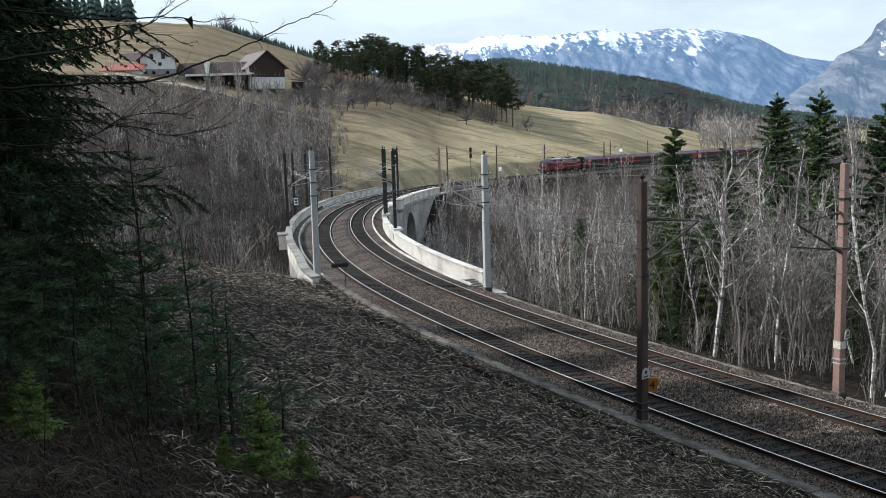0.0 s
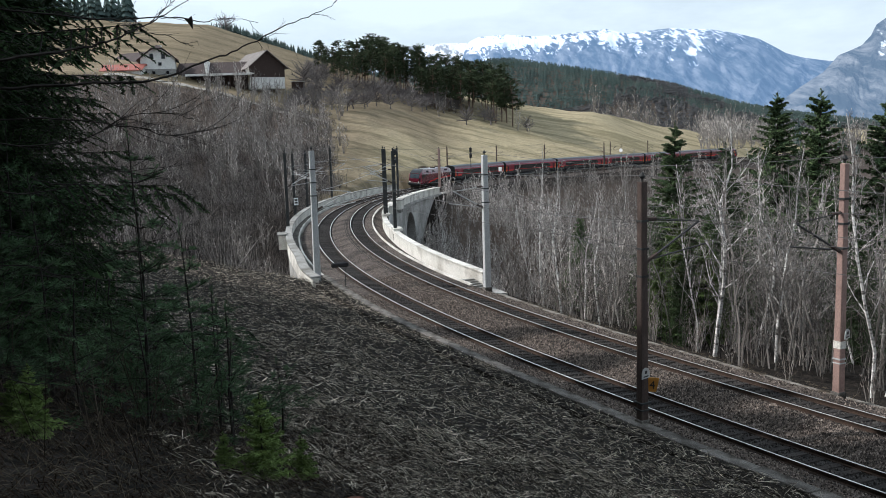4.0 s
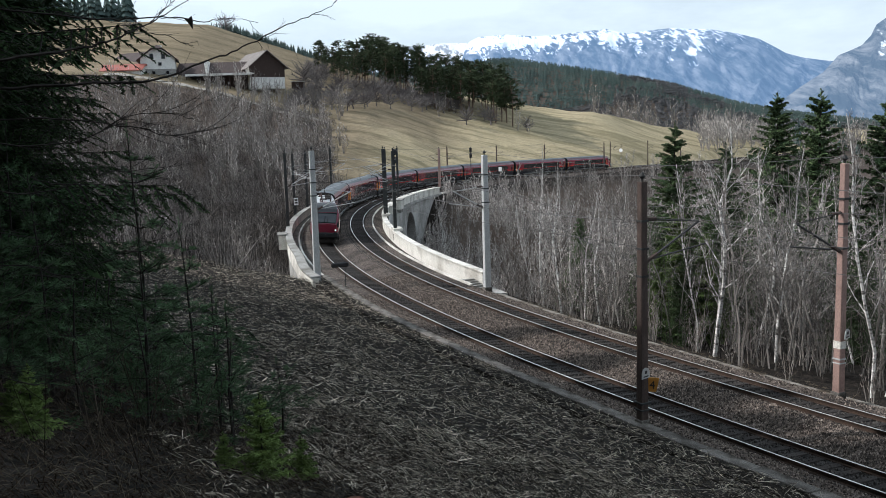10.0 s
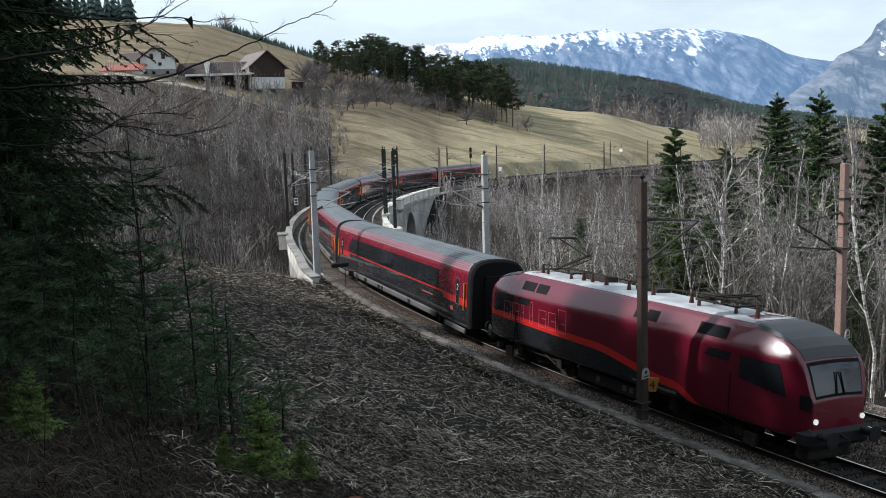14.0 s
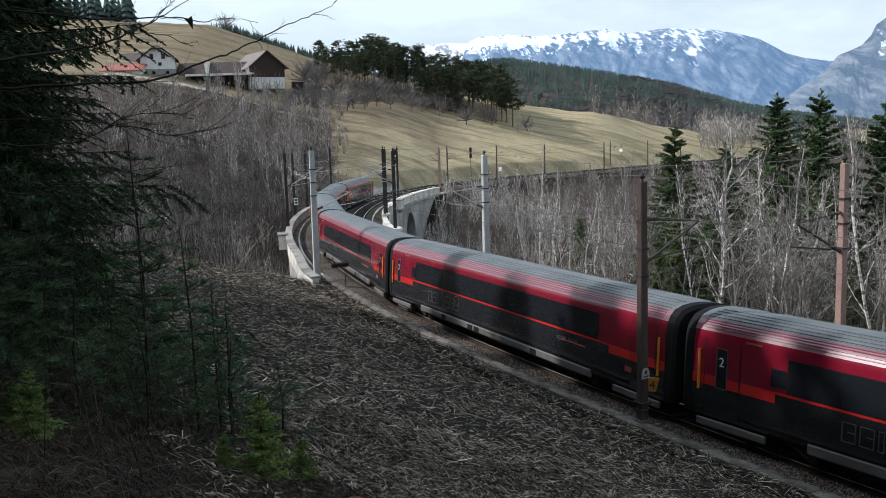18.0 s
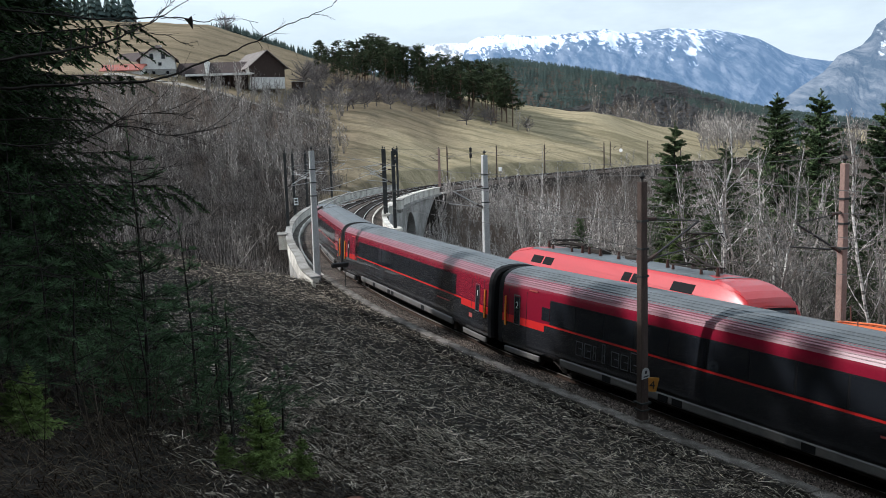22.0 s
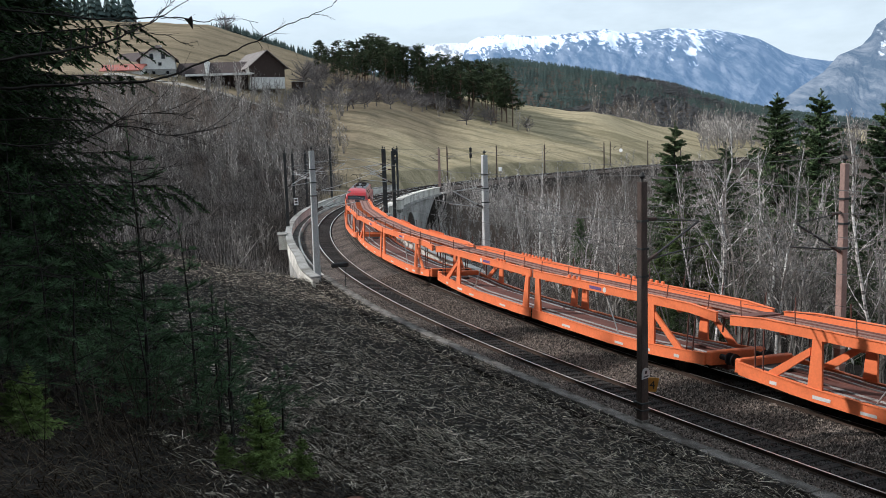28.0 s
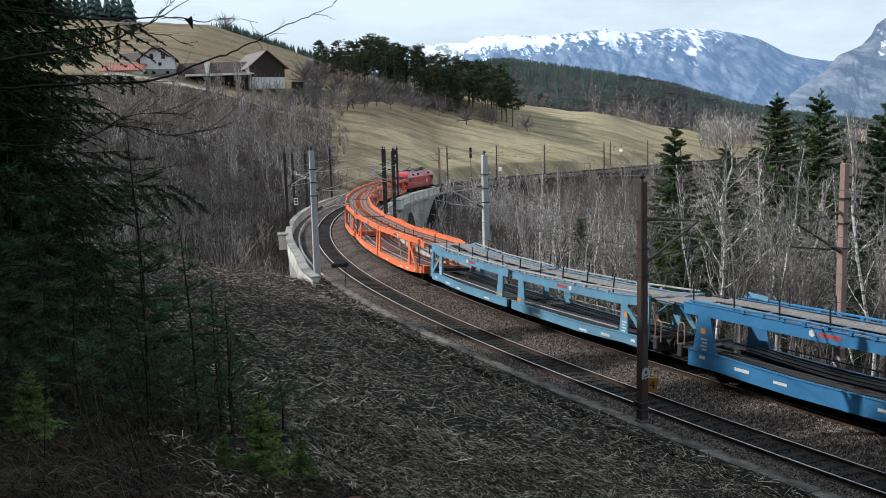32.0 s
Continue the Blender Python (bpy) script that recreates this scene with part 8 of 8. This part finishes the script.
def tuft_meshes(seed, h, r_, tiers, fan, mat, cone=True):
    """A far tree of jagged tiers: conifer (cone) or leafless dome."""
    r = np.random.RandomState(seed)
    v, f = [], []
    for k in range(tiers):
        t = k / tiers
        z0 = h * (0.08 + 0.86 * t)
        rad = r_ * ((1 - t) if cone else math.sqrt(max(0.05, 1 - (2 * t - 0.7) ** 2)))
        for j in range(fan):
            a = j * 6.283 / fan + r.uniform(-0.3, 0.3)
            w = 0.5 * 6.283 / fan
            q = rad * r.uniform(0.7, 1.15)
            dz = h * (0.12 if cone else 0.2) * r.uniform(0.7, 1.4)
            o = len(v)
            v += [(0, 0, z0 + dz * 1.5), (math.cos(a - w) * q * 0.8, math.sin(a - w) * q * 0.8, z0 + (0 if cone else dz * 0.4)), (math.cos(a) * q, math.sin(a) * q, z0 - dz * 0.3 if cone else z0 + dz), (math.cos(a + w) * q * 0.8, math.sin(a + w) * q * 0.8, z0 + (0 if cone else dz * 0.4))]
            f.append((o, o + 1, o + 2, o + 3))
    tv, tf = prisms([(0, 0, -1)], [(0, 0, h * 0.95)], [h * 0.014], [0.02], 4)
    return mesh_of("trunk", tv, tf, M_BARK), mesh_of("crown", v, f, mat)


FIR = [tuft_meshes(300 + i, 15, 4.6, 5, 6, M_HAZEGREEN) for i in range(3)]
SMALLFIR = [tuft_meshes(320 + i, 14, 4.4, 3, 5, M_HAZEGREEN) for i in range(4)]
SMALLDOME = [tuft_meshes(330 + i, 12, 4.6, 3, 6, M_HAZEBROWN, False) for i in range(4)]
rs = np.random.RandomState(17)
far_pts = [(x, y) for x, y in zip(rs.uniform(-230, 720, 17000), rs.uniform(760, 1400, 17000)) if -0.16 < x / y < 0.5 and not (700 < y < 1050 and x / y > 0.425)]
is_green = lambda x, y: lumps(np.array([x]), np.array([y]), 210, 1.0, 31)[0] > -0.6 + 1.3 * (x / y > 0.19) * (y < 1060) + 0.25 * (y < 1000)
green = [p for p in far_pts if is_green(*p)]
brown = [p for p in far_pts if not is_green(*p)]
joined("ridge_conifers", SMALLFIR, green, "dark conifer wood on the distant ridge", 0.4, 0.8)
joined("ridge_leafless_wood", SMALLDOME, brown, "leafless brown wood on the distant ridge", 0.4, 0.75)
crest = spread_points(41, 420, lambda x, y, s, l: np.abs(y - 408) < 14, (-98, 394, -30, 422), 1.5)
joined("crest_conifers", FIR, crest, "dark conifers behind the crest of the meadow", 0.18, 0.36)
brow = spread_points(44, 150, lambda x, y, s, l: x < -122 - 0.2 * (y - 372), (-205, 366, -118, 400), 2.2)
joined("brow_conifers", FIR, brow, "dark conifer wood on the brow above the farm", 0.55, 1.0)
mid = spread_points(42, 260, lambda x, y, s, l: (y > 405) & (s > 290) & (x > 0.165 * y) & (x < 0.50 * y), (60, 400, 330, 600), 4.0)
joined("valley_leafless_wood", FARTHICK, mid, "leafless grey wood beyond the meadow's edge", 1.3, 2.3)
flank = spread_points(45, 60, lambda x, y, s, l: (l > 7) & (x > 0.285 * y) & (x < 0.40 * y), (70, 255, 190, 420), 3.2)
joined("flank_wood", FARTHICK, flank, "leafless grey wood along the meadow's end", 1.2, 1.9)
mid2 = spread_points(43, 60, lambda x, y, s, l: y > 430, (110, 430, 330, 640), 6.0)
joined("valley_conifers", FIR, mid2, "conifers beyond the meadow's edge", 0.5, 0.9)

# ---- farm on the hill ----
M_PLASTER = material("white_house_plaster", (0.74, 0.72, 0.68), (0.66, 0.64, 0.60), scale=0.8, rough=0.9, bump=0.05, fine=8)
M_ROOF = material("dark_roof_tiles", (0.036, 0.023, 0.021), (0.058, 0.038, 0.034), scale=1.2, rough=0.85, bump=0.4, fine=7)
M_ROOFRED = material("red_sheet_roof", (0.36, 0.10, 0.07), (0.29, 0.085, 0.06), scale=0.9, rough=0.6, bump=0.1, fine=5)
M_ROOFOLD = material("weathered_barn_shingles", (0.22, 0.195, 0.18), (0.13, 0.11, 0.10), scale=0.9, rough=0.9, bump=0.4, fine=6)
M_WOODWALL = material("dark_barn_boards", (0.032, 0.020, 0.016), (0.050, 0.031, 0.024), scale=1.4, rough=0.9, bump=0.3, fine=9, stretch=(6, 6, 0.4))
M_PLINTH = material("grey_stone_plinth", (0.30, 0.29, 0.27), (0.22, 0.21, 0.20), scale=1.5, rough=0.9, bump=0.3, fine=8)
M_PATH = material("pale_gravel_track", (0.36, 0.33, 0.29), (0.28, 0.25, 0.21), scale=0.7, rough=0.95, bump=0.2, fine=6)


def farm_building(name, label, place, rot, w, d, h, rh, wall, roof, hip=0.0, over=0.7, plinth=0.0, windows=(), chimney=None, gable=None):
    """A gabled building: gable faces local -y. windows: (x, z, width, height) in the gable."""
    ob = tagged(empty(name, Matrix.Translation(place) @ Matrix.Rotation(radians(rot), 4, "Z")), label, "farm building", "farm on the hill")
    prof = [(-w / 2, -1.5), (w / 2, -1.5), (w / 2, h), (w / 2 * hip, h + rh * (1 - hip) - 0.1), (-w / 2 * hip, h + rh * (1 - hip) - 0.1), (-w / 2, h)] if hip else [(-w / 2, -1.5), (w / 2, -1.5), (w / 2, h), (0, h + rh - 0.1), (-w / 2, h)]
    vs = [(x, -d / 2, z) for x, z in prof] + [(x, d / 2, z) for x, z in prof]
    k = len(prof)
    child("wall", mesh_of("wall", vs, [tuple(range(k)), tuple(range(k, 2 * k))[::-1]] + [(i, k + i, k + (i + 1) % k, (i + 1) % k) for i in range(k)], wall), ob)
    if gable:
        bm = plate(bmesh.new(), [(-w / 2 - 0.02, h * 0.36), (w / 2 + 0.02, h * 0.36), (w / 2 + 0.02, h), (0, h + rh - 0.12), (-w / 2 - 0.02, h)], -d / 2 - 0.08, -d / 2 - 0.004)
        part("gable_cladding", bm, gable, ob, "dark vertical boards")
    ex = w / 2 + over
    ez = h - over * rh / (w / 2)
    y0, y1 = -d / 2 - over, d / 2 + over
    hy = hip * w / 2
    for sg in (-1, 1):
        bm = bmesh.new()
        a = [(sg * ex, y0, ez), (sg * ex, y1, ez), (0, y1, h + rh), (0, y0 + hy * 1.6, h + rh)] + ([(sg * ex * hip, y0, h + rh * (1 - hip))] if hip else [])
        lo = [bm.verts.new(v) for v in a]
        hi = [bm.verts.new((v[0], v[1], v[2] + 0.22)) for v in a]
        bm.faces.new(lo)
        bm.faces.new(hi[::-1])
        for i in range(len(a)):
            bm.faces.new((lo[i], lo[(i + 1) % len(a)], hi[(i + 1) % len(a)], hi[i]))
        bmesh.ops.recalc_face_normals(bm, faces=bm.faces)
        part("roof_slope", bm, roof, ob)
    if hip:
        zz = h + rh * (1 - hip)
        vs = [(-ex * hip, y0, zz), (ex * hip, y0, zz), (0, y0 + hy * 1.6, h + rh), (-ex * hip, y0, zz + 0.2), (ex * hip, y0, zz + 0.2), (0, y0 + hy * 1.6, h + rh + 0.2)]
        child("roof_hip", mesh_of("roof_hip", vs, [(0, 2, 1), (3, 4, 5), (0, 1, 4, 3), (1, 2, 5, 4), (2, 0, 3, 5)], roof), ob)
    if plinth:
        part("plinth", boxes((-w / 2 - 0.05, -d / 2 - 0.06, -1.5, w / 2 + 0.05, d / 2 + 0.05, plinth)), M_PLINTH, ob)
    for x, z, ww, wh in windows:
        win = part("window", boxes((x - ww / 2 - 0.1, -d / 2 - 0.14, z - 0.1, x + ww / 2 + 0.1, -d / 2 - 0.02, z + wh + 0.1)), M_PLINTH, ob)
        part("pane", boxes((x - ww / 2, -d / 2 - 0.16, z, x + ww / 2, -d / 2 - 0.10, z + wh)), M_GLASS, win)
    if chimney:
        cx, cy, cz = chimney
        part("chimney", boxes((cx - 0.45, cy - 0.45, cz - 2, cx + 0.45, cy + 0.45, cz), (cx - 0.55, cy - 0.55, cz - 0.15, cx + 0.55, cy + 0.55, cz)), M_PLASTER, ob)
    return ob


farm_building("farmhouse", "white plastered farmhouse with dark half-hipped roof", (-80.9, 270.0, 26.2), 14, 9.4, 13, 5.0, 3.6, M_PLASTER, M_ROOF, 0.28, 1.0, 2.0,
              ((-1.6, 4.9, 0.9, 1.3), (1.6, 4.9, 0.9, 1.3), (0.6, 3.0, 0.8, 0.8), (-3.4, 0.5, 0.8, 0.9), (-1.2, 0.5, 0.8, 0.9), (2.6, 0.5, 0.8, 0.9)), (0.5, 3.0, 9.4))
farm_building("farm_wing", "farmhouse wing with dark roof and brown timber gable", (-89.5, 280.0, 27.0), 62, 9.0, 14, 4.0, 3.2, M_WOODWALL, M_ROOF, 0, 0.9)
farm_building("machine_shed", "low white shed with red sheet roof", (-88.2, 262.5, 25.6), 88, 6.5, 11.0, 2.3, 1.6, M_PLASTER, M_ROOFRED, 0, 0.6)
farm_building("long_stable", "long low stable with dark tiled roof", (-63.5, 274.0, 23.2), 90, 10.0, 24.0, 3.3, 3.6, M_PLASTER, M_ROOF, 0, 0.7)
farm_building("barn", "barn with dark boarded gable, white base and weathered roof", (-53.8, 277.0, 23.6), 30, 10.6, 17.0, 4.9, 4.4, M_PLASTER, M_ROOFOLD, 0, 1.0, 0.0, (), None, M_WOODWALL)
shed = tagged(empty("lean_to", Matrix.Translation((-62.4, 266.8, 23.5))), "open lean-to with pale roof edge before the stable", "farm building", "farm on the hill")
part("roof", boxes((-9.5, -3.0, 2.75, 9.5, 2.0, 3.0)), M_PLASTER, shed)
part("fascia", boxes((-9.5, -3.08, 2.38, 9.5, -2.98, 2.84)), M_PLASTER, shed, "white board along the roof edge")
part("back_wall", boxes((-9.4, 1.6, -1.5, 9.4, 1.9, 2.8)), M_WOODWALL, shed)
for i in range(7):
    part("post", boxes((-9.2 + i * 3.05, -2.8, -1.5, -8.95 + i * 3.05, -2.55, 2.8)), M_WOODWALL, shed)
fw = tagged(empty("fire_wall", Matrix.Translation((-66.8, 269.4, 23.2))), "white plastered gable wall standing through the stable roof", "wall", "farm on the hill")
part("wall", plate(bmesh.new(), [(-0.4, 0), (0.4, 0), (0.4, 3.6), (-0.2, 7.3), (-0.9, 7.3), (-0.4, 3.6)], -0.3, 4.5), M_PLASTER, fw)
hut = tagged(empty("garden_hut", Matrix.Translation((-43.5, 288.0, gz(-43.5, 288.0)))), "small dark timber hut with a pale roof edge", "hut", "farm on the hill")
part("wall", boxes((-1.8, -1.4, -0.6, 1.8, 1.4, 2.1)), M_WOODWALL, hut)
part("roof", boxes((-2.1, -1.8, 2.1, 2.1, 1.8, 2.3), bevel=0.04), M_PLINTH, hut)
t = np.linspace(0, 1, 40)
px, py = -92 + 62 * t, 255 - 14 * t + 6 * np.sin(t * 3.1)
ends = np.stack([np.stack([px, py - 1.3], 1), np.stack([px, py + 1.3], 1)], 1).reshape(-1, 2)
pz = ground_z(ends[:, 0], ends[:, 1]) + 0.12
tagged(new("farm_track", mesh_of("farm_track", np.column_stack([ends, pz]), [(2 * i, 2 * i + 2, 2 * i + 3, 2 * i + 1) for i in range(39)], M_PATH)), "pale gravel track before the farm", kind="structure")


# ---- what moves ----
def ride(s, reach, inner, turned=1):
    """Pose of a vehicle whose pivots stand reach before and behind s; turned -1: its other end leads."""
    a, b = Vector(on_track(s - reach, 0, 0, inner)), Vector(on_track(s + reach, 0, 0, inner))
    x = (b - a).normalized() * turned
    n = Vector((0, 0, 1)).cross(x).normalized()
    n = (Matrix.Rotation(CANT * turned, 3, x) @ n).normalized()
    m = Matrix((x, n, x.cross(n))).transposed().to_4x4()
    m.translation = (a + b) / 2
    return m


def motions():
    times = [i * 0.5 for i in range(65)]
    for ob, s0, reach in RJ:
        walk(ob, [(t, ride(s0 - RJ_V * (t - 13.03), reach, False)) for t in times])
    for ob, s0, reach, turned in FR:
        walk(ob, [(t, ride(s0 + FR_V * (t - 32.0), reach, True, turned)) for t in times])


motions()
